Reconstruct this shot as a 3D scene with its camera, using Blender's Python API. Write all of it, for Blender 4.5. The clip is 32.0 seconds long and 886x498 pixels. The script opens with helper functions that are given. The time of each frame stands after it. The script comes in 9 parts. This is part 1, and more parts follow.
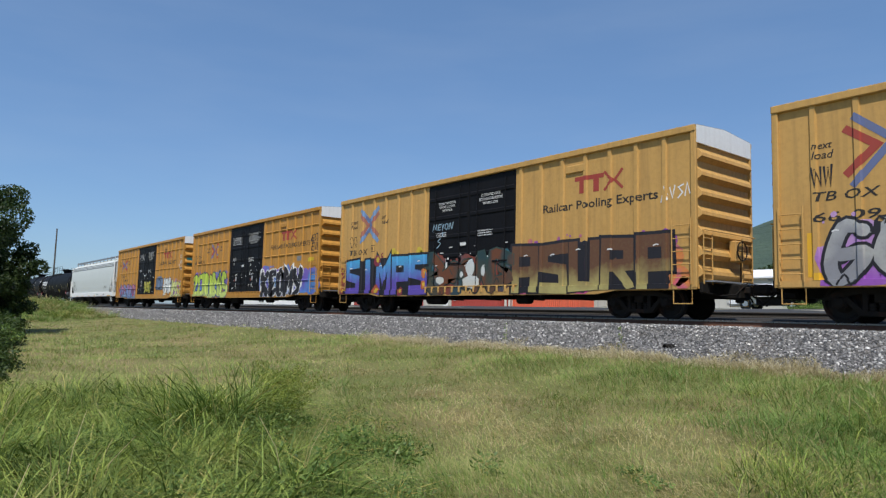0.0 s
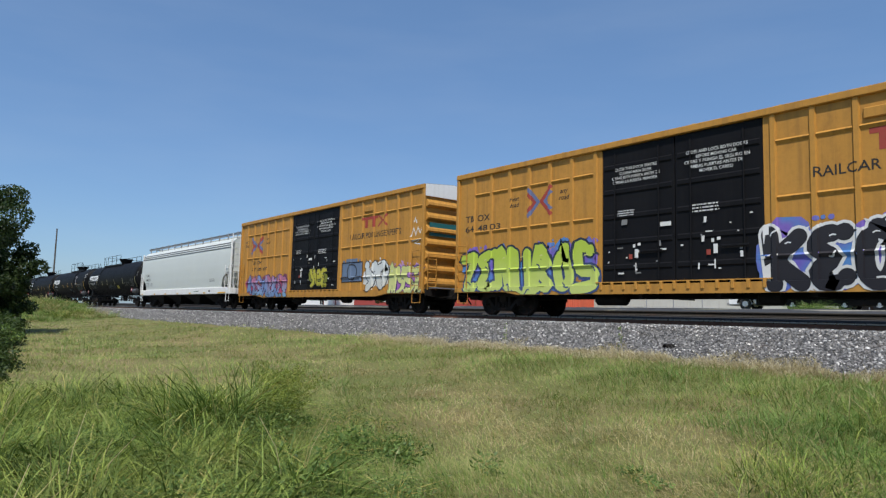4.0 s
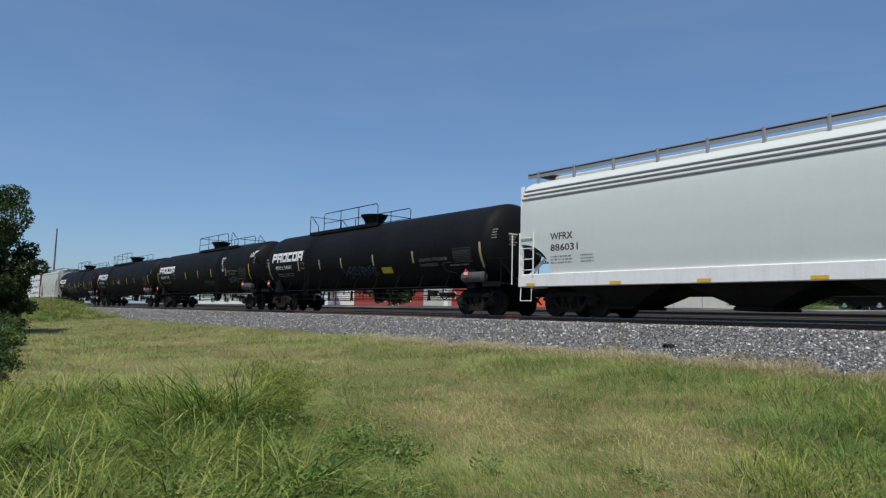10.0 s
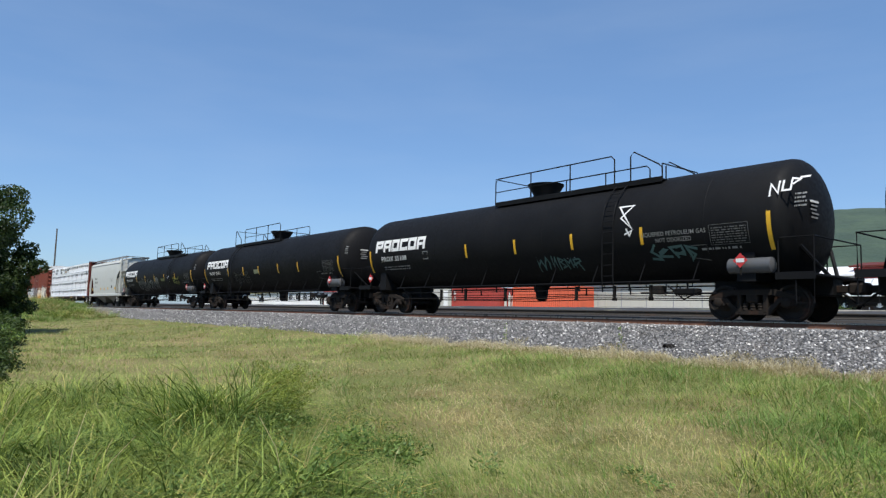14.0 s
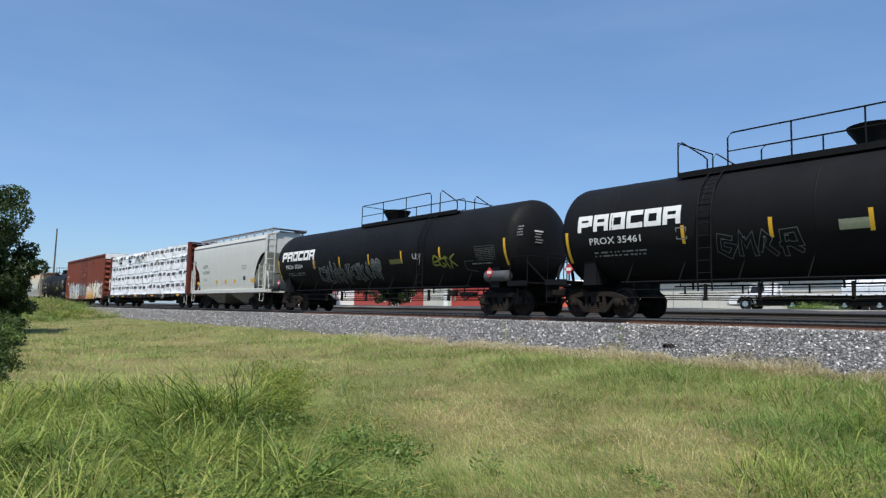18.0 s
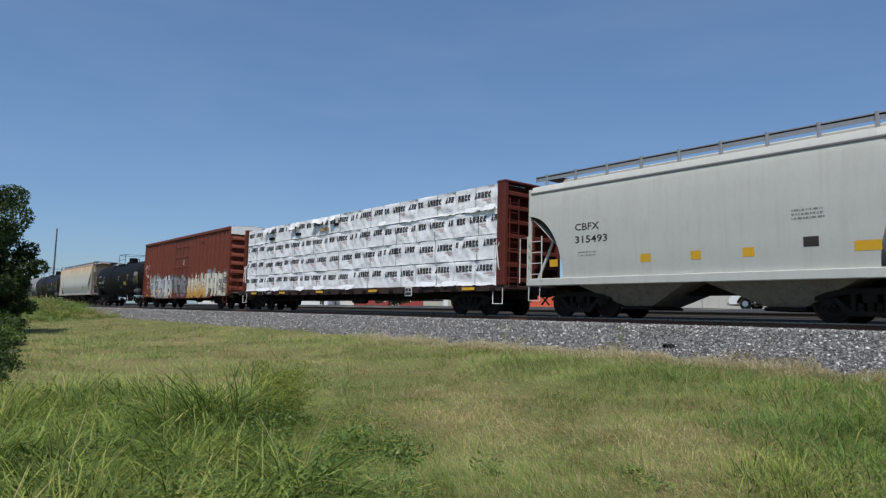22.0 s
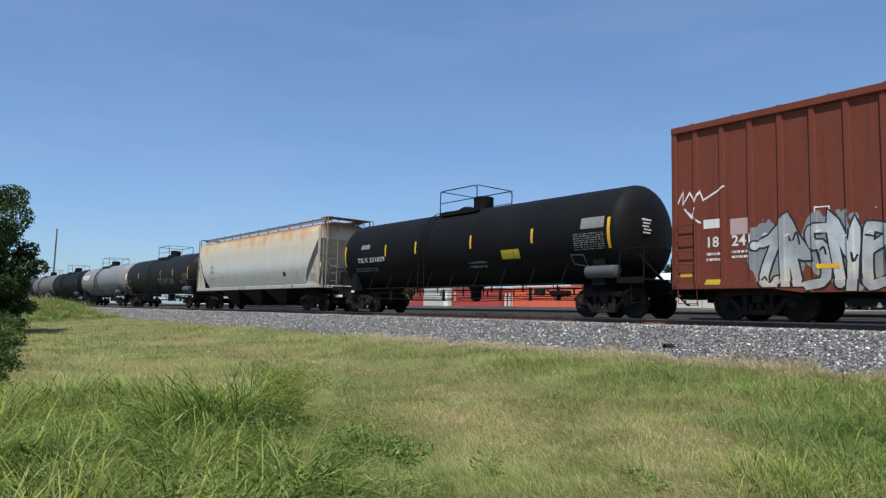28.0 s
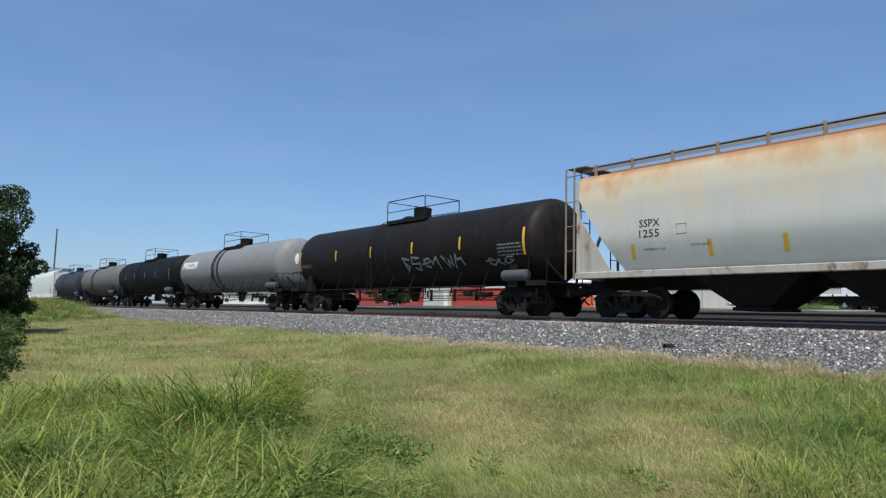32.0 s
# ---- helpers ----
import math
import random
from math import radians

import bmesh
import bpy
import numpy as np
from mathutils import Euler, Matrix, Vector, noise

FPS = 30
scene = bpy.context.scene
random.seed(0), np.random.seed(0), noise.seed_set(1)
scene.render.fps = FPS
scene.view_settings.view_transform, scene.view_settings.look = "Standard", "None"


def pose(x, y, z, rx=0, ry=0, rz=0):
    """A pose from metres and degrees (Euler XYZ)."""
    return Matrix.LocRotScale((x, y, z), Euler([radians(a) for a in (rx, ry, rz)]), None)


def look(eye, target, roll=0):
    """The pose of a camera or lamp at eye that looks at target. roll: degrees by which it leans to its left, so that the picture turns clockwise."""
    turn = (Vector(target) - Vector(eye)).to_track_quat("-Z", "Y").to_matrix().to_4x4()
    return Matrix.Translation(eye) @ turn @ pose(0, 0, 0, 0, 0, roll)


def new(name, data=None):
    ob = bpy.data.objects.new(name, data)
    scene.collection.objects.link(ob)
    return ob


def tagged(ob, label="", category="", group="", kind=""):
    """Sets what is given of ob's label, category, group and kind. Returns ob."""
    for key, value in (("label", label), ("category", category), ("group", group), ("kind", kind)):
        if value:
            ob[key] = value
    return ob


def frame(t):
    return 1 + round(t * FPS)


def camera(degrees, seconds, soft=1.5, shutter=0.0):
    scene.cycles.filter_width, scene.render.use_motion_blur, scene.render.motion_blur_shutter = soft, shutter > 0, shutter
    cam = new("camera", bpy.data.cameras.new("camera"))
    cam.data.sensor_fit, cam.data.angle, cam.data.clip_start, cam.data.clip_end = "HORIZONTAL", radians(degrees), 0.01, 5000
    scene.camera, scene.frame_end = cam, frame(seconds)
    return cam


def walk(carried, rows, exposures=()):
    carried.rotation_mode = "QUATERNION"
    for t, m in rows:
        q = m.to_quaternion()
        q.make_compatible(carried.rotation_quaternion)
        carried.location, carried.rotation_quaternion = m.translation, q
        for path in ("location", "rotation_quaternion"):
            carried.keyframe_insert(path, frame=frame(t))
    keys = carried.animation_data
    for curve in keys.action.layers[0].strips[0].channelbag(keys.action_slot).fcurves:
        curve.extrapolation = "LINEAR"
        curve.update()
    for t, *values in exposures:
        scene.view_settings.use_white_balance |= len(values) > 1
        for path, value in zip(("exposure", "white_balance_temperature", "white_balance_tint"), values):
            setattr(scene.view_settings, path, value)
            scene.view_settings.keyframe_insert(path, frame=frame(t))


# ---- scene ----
# Camera: on a tripod in the grass, level with the rail heads
cam = camera(66.2, 32.0, 1.3)
EYE = (0.0, 0.0, -0.045)
AIM = (-77.460, 62.505, 9.600)
STAND = look(EYE, AIM, 1.44)
# the camera's own exposure sinks while the white wagons pass and rises for the black ones
METER = [(0, -0.03), (6, -0.03), (7, -0.05), (8, -0.14), (9, -0.25), (10, -0.24), (11, -0.05), (12, 0.14), (13, 0.16), (14, 0.2), (17, 0.2), (20, 0.17), (21, -0.12),
         (22, -0.25), (23, -0.32), (24, -0.24), (25, -0.3), (26, -0.25), (28, 0.1), (29, 0.15), (30, 0.15), (31, 0.07), (32, 0.05)]
walk(cam, [(0.0, STAND), (32.0, STAND)], METER)

# Sun and sky
SUN = Vector((0.40, -0.43, 1.0)).normalized()
world = bpy.data.worlds.new("sky")
scene.world = world
world.use_nodes = True
sky = world.node_tree.nodes.new("ShaderNodeTexSky")
sky.sky_type = "NISHITA"
sky.sun_disc = False
sky.sun_elevation = math.asin(SUN.z)
sky.sun_rotation = math.atan2(SUN.x, SUN.y)
sky.air_density, sky.dust_density, sky.ozone_density = 1.0, 0.7, 3.0
background = world.node_tree.nodes["Background"]
background.inputs["Strength"].default_value = 0.128
tint = world.node_tree.nodes.new("ShaderNodeMix")
tint.data_type, tint.blend_type = "RGBA", "MULTIPLY"
tint.inputs[0].default_value = 1.0
tint.inputs[7].default_value = (0.79, 0.92, 1.07, 1)
world.node_tree.links.new(sky.outputs[0], tint.inputs[6])
haze = world.node_tree.nodes.new("ShaderNodeMix")
haze.data_type = "RGBA"
haze.inputs[0].default_value = 0.35
haze.inputs[7].default_value = (1.36, 2.5, 4.4, 1)
world.node_tree.links.new(tint.outputs[2], haze.inputs[6])
air = world.node_tree.nodes
coord, spread_out, wisps, veil, cirrus = air.new("ShaderNodeTexCoord"), air.new("ShaderNodeMapping"), air.new("ShaderNodeTexNoise"), air.new("ShaderNodeMapRange"), air.new("ShaderNodeMix")
spread_out.inputs["Scale"].default_value = (1.2, 2.0, 9.0)
wisps.inputs["Scale"].default_value, wisps.inputs["Detail"].default_value = 2.2, 7.0
veil.inputs[1].default_value, veil.inputs[2].default_value, veil.inputs[4].default_value = 0.42, 0.85, 0.075
cirrus.data_type = "RGBA"
cirrus.inputs[7].default_value = (4.6, 5.2, 6.0, 1)
for a, b in ((coord.outputs["Generated"], spread_out.inputs[0]), (spread_out.outputs[0], wisps.inputs["Vector"]), (wisps.outputs[0], veil.inputs[0]), (veil.outputs[0], cirrus.inputs[0]), (haze.outputs[2], cirrus.inputs[6]), (cirrus.outputs[2], background.inputs[0])):
    world.node_tree.links.new(a, b)
lamp = bpy.data.lights.new("sun", "SUN")
lamp.energy, lamp.angle, lamp.color = 4.7, radians(0.5), (1.0, 0.95, 0.87)
new("sun", lamp).matrix_world = look((0, 0, 60), Vector((0, 0, 60)) - SUN)


# ---- geometry and materials ----
class Geo:
    """Collects faces for one mesh."""

    def __init__(self):
        self.v, self.f = [], []

    def add(self, verts, faces):
        n = len(self.v)
        self.v += [tuple(p) for p in verts]
        self.f += [tuple(i + n for i in face) for face in faces]
        return self

    def box(self, x0, x1, y0, y1, z0, z1, c=0.0):
        c = min(c, (x1 - x0) / 2.1, (y1 - y0) / 2.1, (z1 - z0) / 2.1)
        if c <= 0:
            return self.add([(x, y, z) for x in (x0, x1) for y in (y0, y1) for z in (z0, z1)],
                            [(0, 1, 3, 2), (4, 6, 7, 5), (0, 4, 5, 1), (2, 3, 7, 6), (0, 2, 6, 4), (1, 5, 7, 3)])
        vs, ids = [], {}
        for i, x in enumerate((x0, x1)):
            for j, y in enumerate((y0, y1)):
                for k, z in enumerate((z0, z1)):
                    sx, sy, sz = c * (1 - 2 * i), c * (1 - 2 * j), c * (1 - 2 * k)
                    for a, p in enumerate(((x, y + sy, z + sz), (x + sx, y, z + sz), (x + sx, y + sy, z))):
                        ids[i, j, k, a] = len(vs)
                        vs.append(p)
        fs = []
        for i in (0, 1):
            fs.append([ids[i, 0, 0, 0], ids[i, 0, 1, 0], ids[i, 1, 1, 0], ids[i, 1, 0, 0]][:: 1 - 2 * (1 - i) if i == 0 else -1])
            fs.append([ids[0, i, 0, 1], ids[1, i, 0, 1], ids[1, i, 1, 1], ids[0, i, 1, 1]][:: 1 if i == 0 else -1])
            fs.append([ids[0, 0, i, 2], ids[0, 1, i, 2], ids[1, 1, i, 2], ids[1, 0, i, 2]][:: 1 if i == 0 else -1])
        for i in (0, 1):
            for j in (0, 1):
                fs.append([ids[i, j, 0, 0], ids[i, j, 1, 0], ids[i, j, 1, 1], ids[i, j, 0, 1]])
                fs.append([ids[i, 0, j, 0], ids[i, 1, j, 0], ids[i, 1, j, 2], ids[i, 0, j, 2]])
                fs.append([ids[0, i, j, 1], ids[1, i, j, 1], ids[1, i, j, 2], ids[0, i, j, 2]])
        for i in (0, 1):
            for j in (0, 1):
                for k in (0, 1):
                    fs.append([ids[i, j, k, 0], ids[i, j, k, 1], ids[i, j, k, 2]])
        return self.add(vs, fs)

    def tube(self, points, r, n=8, cap=True, r2=None):
        """A round bar along points."""
        pts = [Vector(p) for p in points]
        rings, vs = [], []
        for i, p in enumerate(pts):
            a = pts[max(i - 1, 0)]
            b = pts[min(i + 1, len(pts) - 1)]
            d = (b - a).normalized()
            side = d.cross(Vector((0, 0, 1)) if abs(d.z) < 0.9 else Vector((1, 0, 0))).normalized()
            up = side.cross(d)
            rr = r if r2 is None else r + (r2 - r) * i / (len(pts) - 1)
            rings.append([len(vs) + k for k in range(n)])
            vs += [p + side * (rr * math.cos(2 * math.pi * k / n)) + up * (rr * math.sin(2 * math.pi * k / n)) for k in range(n)]
        fs = []
        for a, b in zip(rings, rings[1:]):
            fs += [(a[k], a[(k + 1) % n], b[(k + 1) % n], b[k]) for k in range(n)]
        if cap:
            fs += [tuple(reversed(rings[0])), tuple(rings[-1])]
        return self.add(vs, fs)

    def prism_x(self, outline, x0, x1):
        """A (y, z) outline carried along x."""
        n = len(outline)
        vs = [(x0, y, z) for y, z in outline] + [(x1, y, z) for y, z in outline]
        fs = [(i, (i + 1) % n, (i + 1) % n + n, i + n) for i in range(n)]
        return self.add(vs, fs + [tuple(reversed(range(n))), tuple(range(n, 2 * n))])

    def prism_y(self, outline, y0, y1):
        """An (x, z) outline carried along y."""
        n = len(outline)
        vs = [(x, y0, z) for x, z in outline] + [(x, y1, z) for x, z in outline]
        fs = [((i + 1) % n, i, i + n, (i + 1) % n + n) for i in range(n)]
        return self.add(vs, fs + [tuple(range(n)), tuple(reversed(range(n, 2 * n)))])

    def lathe_x(self, rows, y, z, n=32):
        """Rows of (x, radius) turned round an axis along x."""
        vs = [(x, y + r * math.cos(2 * math.pi * k / n), z + r * math.sin(2 * math.pi * k / n)) for x, r in rows for k in range(n)]
        fs = [(i * n + k, i * n + (k + 1) % n, (i + 1) * n + (k + 1) % n, (i + 1) * n + k) for i in range(len(rows) - 1) for k in range(n)]
        return self.add(vs, fs + [tuple(reversed(range(n))), tuple(range(len(vs) - n, len(vs)))])

    def lathe_z(self, rows, x, y, n=24):
        vs = [(x + r * math.cos(2 * math.pi * k / n), y + r * math.sin(2 * math.pi * k / n), z) for z, r in rows for k in range(n)]
        fs = [(i * n + k, i * n + (k + 1) % n, (i + 1) * n + (k + 1) % n, (i + 1) * n + k) for i in range(len(rows) - 1) for k in range(n)]
        return self.add(vs, fs + [tuple(reversed(range(n))), tuple(range(len(vs) - n, len(vs)))])

    def mesh(self, name, smooth=False):
        me = bpy.data.meshes.new(name)
        me.from_pydata(self.v, [], self.f)
        if smooth:
            me.polygons.foreach_set("use_smooth", [True] * len(me.polygons))
            me.set_sharp_from_angle(angle=radians(38))
        me.update()
        return me


def part(name, geo, material, parent=None, label="", smooth=False, at=None):
    me = geo if isinstance(geo, bpy.types.Mesh) else geo.mesh(name, smooth)
    if not me.materials:
        me.materials.append(material)
    ob = new(name, me)
    if parent:
        ob.parent = parent
    if at:
        ob.location = at
    if label:
        ob["label"] = label
    return ob


def thing(name, at, label, category, group="", kind=""):
    root = new(name)
    root.empty_display_size = 0.3
    root.location = at
    return tagged(root, label, category, group, kind)


class Nodes:
    def __init__(self, name):
        self.mat = bpy.data.materials.new(name)
        self.mat.use_nodes = True
        self.t = self.mat.node_tree
        self.bsdf = self.t.nodes["Principled BSDF"]
        self.co = self.t.nodes.new("ShaderNodeTexCoord").outputs["Object"]

    def put(self, socket, value):
        if isinstance(value, bpy.types.NodeSocket):
            self.t.links.new(value, socket)
        else:
            socket.default_value = (*value, 1) if isinstance(value, tuple) and len(value) == 3 and socket.type == "RGBA" else value

    def noise(self, scale, detail=4, stretch=(1, 1, 1), rough=0.6, co=None):
        m = self.t.nodes.new("ShaderNodeMapping")
        m.inputs["Scale"].default_value = stretch
        self.t.links.new(co or self.co, m.inputs["Vector"])
        n = self.t.nodes.new("ShaderNodeTexNoise")
        n.inputs["Scale"].default_value, n.inputs["Detail"].default_value, n.inputs["Roughness"].default_value = scale, detail, rough
        self.t.links.new(m.outputs[0], n.inputs["Vector"])
        return n.outputs[0]

    def ramp(self, value, lo, hi, a=0.0, b=1.0):
        n = self.t.nodes.new("ShaderNodeMapRange")
        for i, x in enumerate((value, lo, hi, a, b)):
            self.put(n.inputs[i], x)
        return n.outputs[0]

    def mix(self, factor, a, b, mode="MIX"):
        n = self.t.nodes.new("ShaderNodeMix")
        n.data_type, n.blend_type = "RGBA", mode
        self.put(n.inputs[0], factor), self.put(n.inputs[6], a), self.put(n.inputs[7], b)
        return n.outputs[2]

    def math(self, op, a, b=0.5):
        n = self.t.nodes.new("ShaderNodeMath")
        n.operation = op
        self.put(n.inputs[0], a), self.put(n.inputs[1], b)
        return n.outputs[0]

    def axis(self, k):
        n = self.t.nodes.new("ShaderNodeSeparateXYZ")
        self.t.links.new(self.co, n.inputs[0])
        return n.outputs[k]

    def info(self, k="Random"):
        return self.t.nodes.new("ShaderNodeObjectInfo").outputs[k]

    def island(self):
        return self.t.nodes.new("ShaderNodeNewGeometry").outputs["Random Per Island"]

    def place(self):
        return self.t.nodes.new("ShaderNodeNewGeometry").outputs["Position"]

    def end(self, colour, rough=0.6, metal=0.0, bump=None, strength=0.3, distance=0.01):
        self.put(self.bsdf.inputs["Base Color"], colour)
        self.put(self.bsdf.inputs["Roughness"], rough)
        self.put(self.bsdf.inputs["Metallic"], metal)
        if bump is not None:
            b = self.t.nodes.new("ShaderNodeBump")
            b.inputs["Strength"].default_value, b.inputs["Distance"].default_value = strength, distance
            self.put(b.inputs["Height"], bump)
            self.t.links.new(b.outputs[0], self.bsdf.inputs["Normal"])
        return self.mat


def paint(name, colour, rough=0.5, dirt=0.35, dirt_colour=(0.09, 0.07, 0.055), streak=0.25, rust=0.0, metal=0.0, gloss=0.5):
    """Weathered paint: broad fading, vertical rain streaks, fine grime, specks of rust."""
    n = Nodes(name)
    broad = n.noise(0.55, 3)
    fine = n.noise(9.0, 5)
    rain = n.noise(2.2, 4, (2.4, 2.4, 0.16))
    c = n.mix(n.ramp(broad, 0.3, 0.7, 0.0, 0.22), colour, tuple(min(1, x * 1.16 + 0.02) for x in colour))
    c = n.mix(n.ramp(rain, 0.48, 0.78, 0.0, streak), c, dirt_colour)
    c = n.mix(n.ramp(fine, 0.45, 0.85, 0.0, dirt * 0.6), c, dirt_colour)
    if rust:
        spot = n.math("MULTIPLY", n.ramp(n.noise(3.1, 6, (1, 1, 0.6)), 0.56, 0.68), rust)
        c = n.mix(spot, c, (0.16, 0.055, 0.022))
    n.bsdf.inputs["Specular IOR Level"].default_value = gloss
    return n.end(c, n.ramp(fine, 0.3, 0.8, rough - 0.1, rough + 0.18), metal, n.noise(1.6, 3), 0.12, 0.03)


yellow_paint = paint("faded yellow paint", (0.53, 0.31, 0.095), 0.55, 0.4, (0.2, 0.12, 0.05), 0.4, 0.1, gloss=0.3)
gold_paint = paint("golden yellow paint", (0.48, 0.235, 0.043), 0.5, 0.4, (0.16, 0.085, 0.03), 0.45, 0.16, gloss=0.3)
black_paint = paint("satin black paint", (0.008, 0.008, 0.009), 0.45, 0.3, (0.03, 0.028, 0.026), 0.25, gloss=0.3)
door_paint = paint("dusty black door paint", (0.006, 0.006, 0.0075), 0.55, 0.35, (0.02, 0.0185, 0.017), 0.3, gloss=0.12)
white_paint = paint("chalky white paint", (0.78, 0.78, 0.76), 0.5, 0.2, (0.35, 0.3, 0.25), 0.2)
under_paint = paint("road-grimed black steel", (0.010, 0.009, 0.0082), 0.8, 0.4, (0.026, 0.021, 0.016), 0.2, 0.08, gloss=0.15)
truck_steel = paint("oily cast steel", (0.014, 0.011, 0.009), 0.85, 0.5, (0.04, 0.03, 0.022), 0.2, 0.1, gloss=0.15)
wheel_steel = paint("oily wheel steel", (0.011, 0.0095, 0.0085), 0.7, 0.5, (0.03, 0.023, 0.018), 0.1, 0.2, gloss=0.2)
galvanised = paint("galvanised grating", (0.28, 0.29, 0.31), 0.55, 0.3, (0.14, 0.13, 0.12), 0.2, 0.05, 0.3)
roof_steel = paint("weathered roof steel", (0.42, 0.38, 0.30), 0.5, 0.3, (0.2, 0.16, 0.12), 0.1, 0.2, 0.2)
brown_paint = paint("oxide brown paint", (0.165, 0.042, 0.025), 0.62, 0.45, (0.06, 0.022, 0.015), 0.35, 0.15, gloss=0.2)
dark_brown = paint("dark oxide red paint", (0.11, 0.024, 0.016), 0.65, 0.4, (0.04, 0.016, 0.012), 0.3, 0.15, gloss=0.2)
hopper_white = paint("pale grey hopper paint", (0.60, 0.63, 0.60), 0.42, 0.12, (0.42, 0.42, 0.39), 0.07)
hopper_grey = paint("light grey hopper paint", (0.52, 0.525, 0.485), 0.48, 0.18, (0.3, 0.27, 0.22), 0.22, 0.05)
tank_black = paint("tank black enamel", (0.0062, 0.0064, 0.0072), 0.6, 0.25, (0.016, 0.0155, 0.0155), 0.2, gloss=0.1)
tank_grey = paint("grey tank paint", (0.21, 0.215, 0.215), 0.5, 0.3, (0.09, 0.08, 0.075), 0.35, 0.06, gloss=0.2)
tank_dull = paint("dull grey tank paint", (0.13, 0.128, 0.12), 0.55, 0.4, (0.06, 0.055, 0.05), 0.4, 0.12, gloss=0.2)
tank_navy = paint("faded navy tank paint", (0.022, 0.028, 0.038), 0.5, 0.4, (0.05, 0.045, 0.04), 0.3, 0.1, gloss=0.2)
grey_tank_fitting = paint("grey fitting paint", (0.07, 0.075, 0.082), 0.55, 0.4)
stripe_yellow = paint("reflective yellow strip", (0.72, 0.40, 0.02), 0.4, 0.2, (0.2, 0.14, 0.06), 0.15)

# ---- ground and track ----
def smooth(a, b, x):
    t = np.clip((x - a) / (b - a), 0, 1)
    return t * t * (3 - 2 * t)


def ground_z(x, y):
    """Height of the ground: a grassy dip before the embankment, a level yard behind it."""
    x, y = np.asarray(x, float), np.asarray(y, float)
    z = np.interp(y, [-60, 5, 9, 13.2, 16, 20, 26, 40, 60, 120], [-1.6, -1.55, -1.32, -0.86, -0.82, -0.55, 0.22, 0.72, 1.0, 1.1])
    bank = 1.5 * np.exp(-(((x + 68) / 9.0) ** 2 + ((y - 8.6) / 5.0) ** 2)) * (1 - smooth(12.2, 14.6, y))
    far = np.clip(1 - np.hypot(x, y) / 200, 0, 1)
    ripple = 0.05 * np.sin(x * 0.9 + 1.3 * np.sin(y * 0.5)) * np.cos(y * 0.8 + x * 0.21) + 0.03 * np.sin(2.3 * x - 1.7 * y)
    return z + bank + ripple * far * (1 - smooth(12.5, 13.6, y) * (1 - smooth(26, 30, y)))


def steps(*spans):
    out = []
    for a, b, d in spans:
        out += list(np.arange(a, b, d))
    return np.array(out + [spans[-1][1]])


n = Nodes("grassy soil")
pos = n.place()
patch = n.noise(0.35, 4, co=pos)
grain = n.noise(14, 5, co=pos)
soil = n.mix(n.ramp(patch, 0.42, 0.62), (0.15, 0.165, 0.04), (0.235, 0.19, 0.075))
soil = n.mix(n.ramp(grain, 0.3, 0.75, 0.0, 0.6), soil, (0.07, 0.068, 0.025))
ground_mat = n.end(soil, 0.95, 0.0, grain, 0.8, 0.05)
xs = steps((-2600, -400, 200), (-400, -110, 20), (-110, -30, 1.0), (-30, 12, 0.5), (12, 40, 4), (40, 400, 40), (400, 2600, 200))
ys = steps((-2600, -200, 200), (-200, -20, 20), (-20, -4, 2), (-4, 16, 0.5), (16, 40, 2), (40, 400, 20), (400, 2600, 200))
gx, gy = np.meshgrid(xs, ys, indexing="ij")
gz = ground_z(gx, gy)
gv = np.stack([gx, gy, gz], -1).reshape(-1, 3)
ny = len(ys)
idx = np.arange(len(xs) * ny).reshape(len(xs), ny)
gf = np.stack([idx[:-1, :-1], idx[1:, :-1], idx[1:, 1:], idx[:-1, 1:]], -1).reshape(-1, 4)
me = bpy.data.meshes.new("ground")
me.from_pydata(gv.tolist(), [], gf.tolist())
me.polygons.foreach_set("use_smooth", [True] * len(me.polygons))
me.materials.append(ground_mat)
tagged(new("ground", me), "rough mown grass and bare soil sloping to the railway", "ground", kind="structure")

asphalt = paint("dark worn asphalt", (0.030, 0.029, 0.028), 0.9, 0.5, (0.055, 0.05, 0.045), 0.0)
rx, ry = np.linspace(-240, 80, 161), np.linspace(27.3, 54.5, 18)
mx_, my_ = np.meshgrid(rx, ry, indexing="ij")
road_v = np.stack([mx_, my_, ground_z(mx_, my_) + 0.05], -1).reshape(-1, 3)
ids = np.arange(161 * 18).reshape(161, 18)
me = bpy.data.meshes.new("road")
me.from_pydata(road_v.tolist(), [], np.stack([ids[:-1, :-1], ids[1:, :-1], ids[1:, 1:], ids[:-1, 1:]], -1).reshape(-1, 4).tolist())
me.materials.append(asphalt)
tagged(new("road", me), "dark asphalt service road behind the tracks", "road", kind="structure")

TRACK_Y = 18.26
n = Nodes("grey ballast")
pos = n.place()
v = n.t.nodes.new("ShaderNodeTexVoronoi")
v.inputs["Scale"].default_value = 17
n.t.links.new(pos, v.inputs["Vector"])
stone = n.t.nodes.new("ShaderNodeSeparateColor")
n.t.links.new(v.outputs["Color"], stone.inputs[0])
c = n.mix(n.ramp(stone.outputs[0], 0.0, 1.0), (0.075, 0.075, 0.078), (0.38, 0.37, 0.36))
# gaps between stones darkened in the colour, standing in for crevice shade
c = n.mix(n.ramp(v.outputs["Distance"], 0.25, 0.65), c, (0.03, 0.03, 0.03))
c = n.mix(n.ramp(n.noise(0.6, 3, co=pos), 0.5, 0.75, 0, 0.35), c, (0.14, 0.11, 0.08))
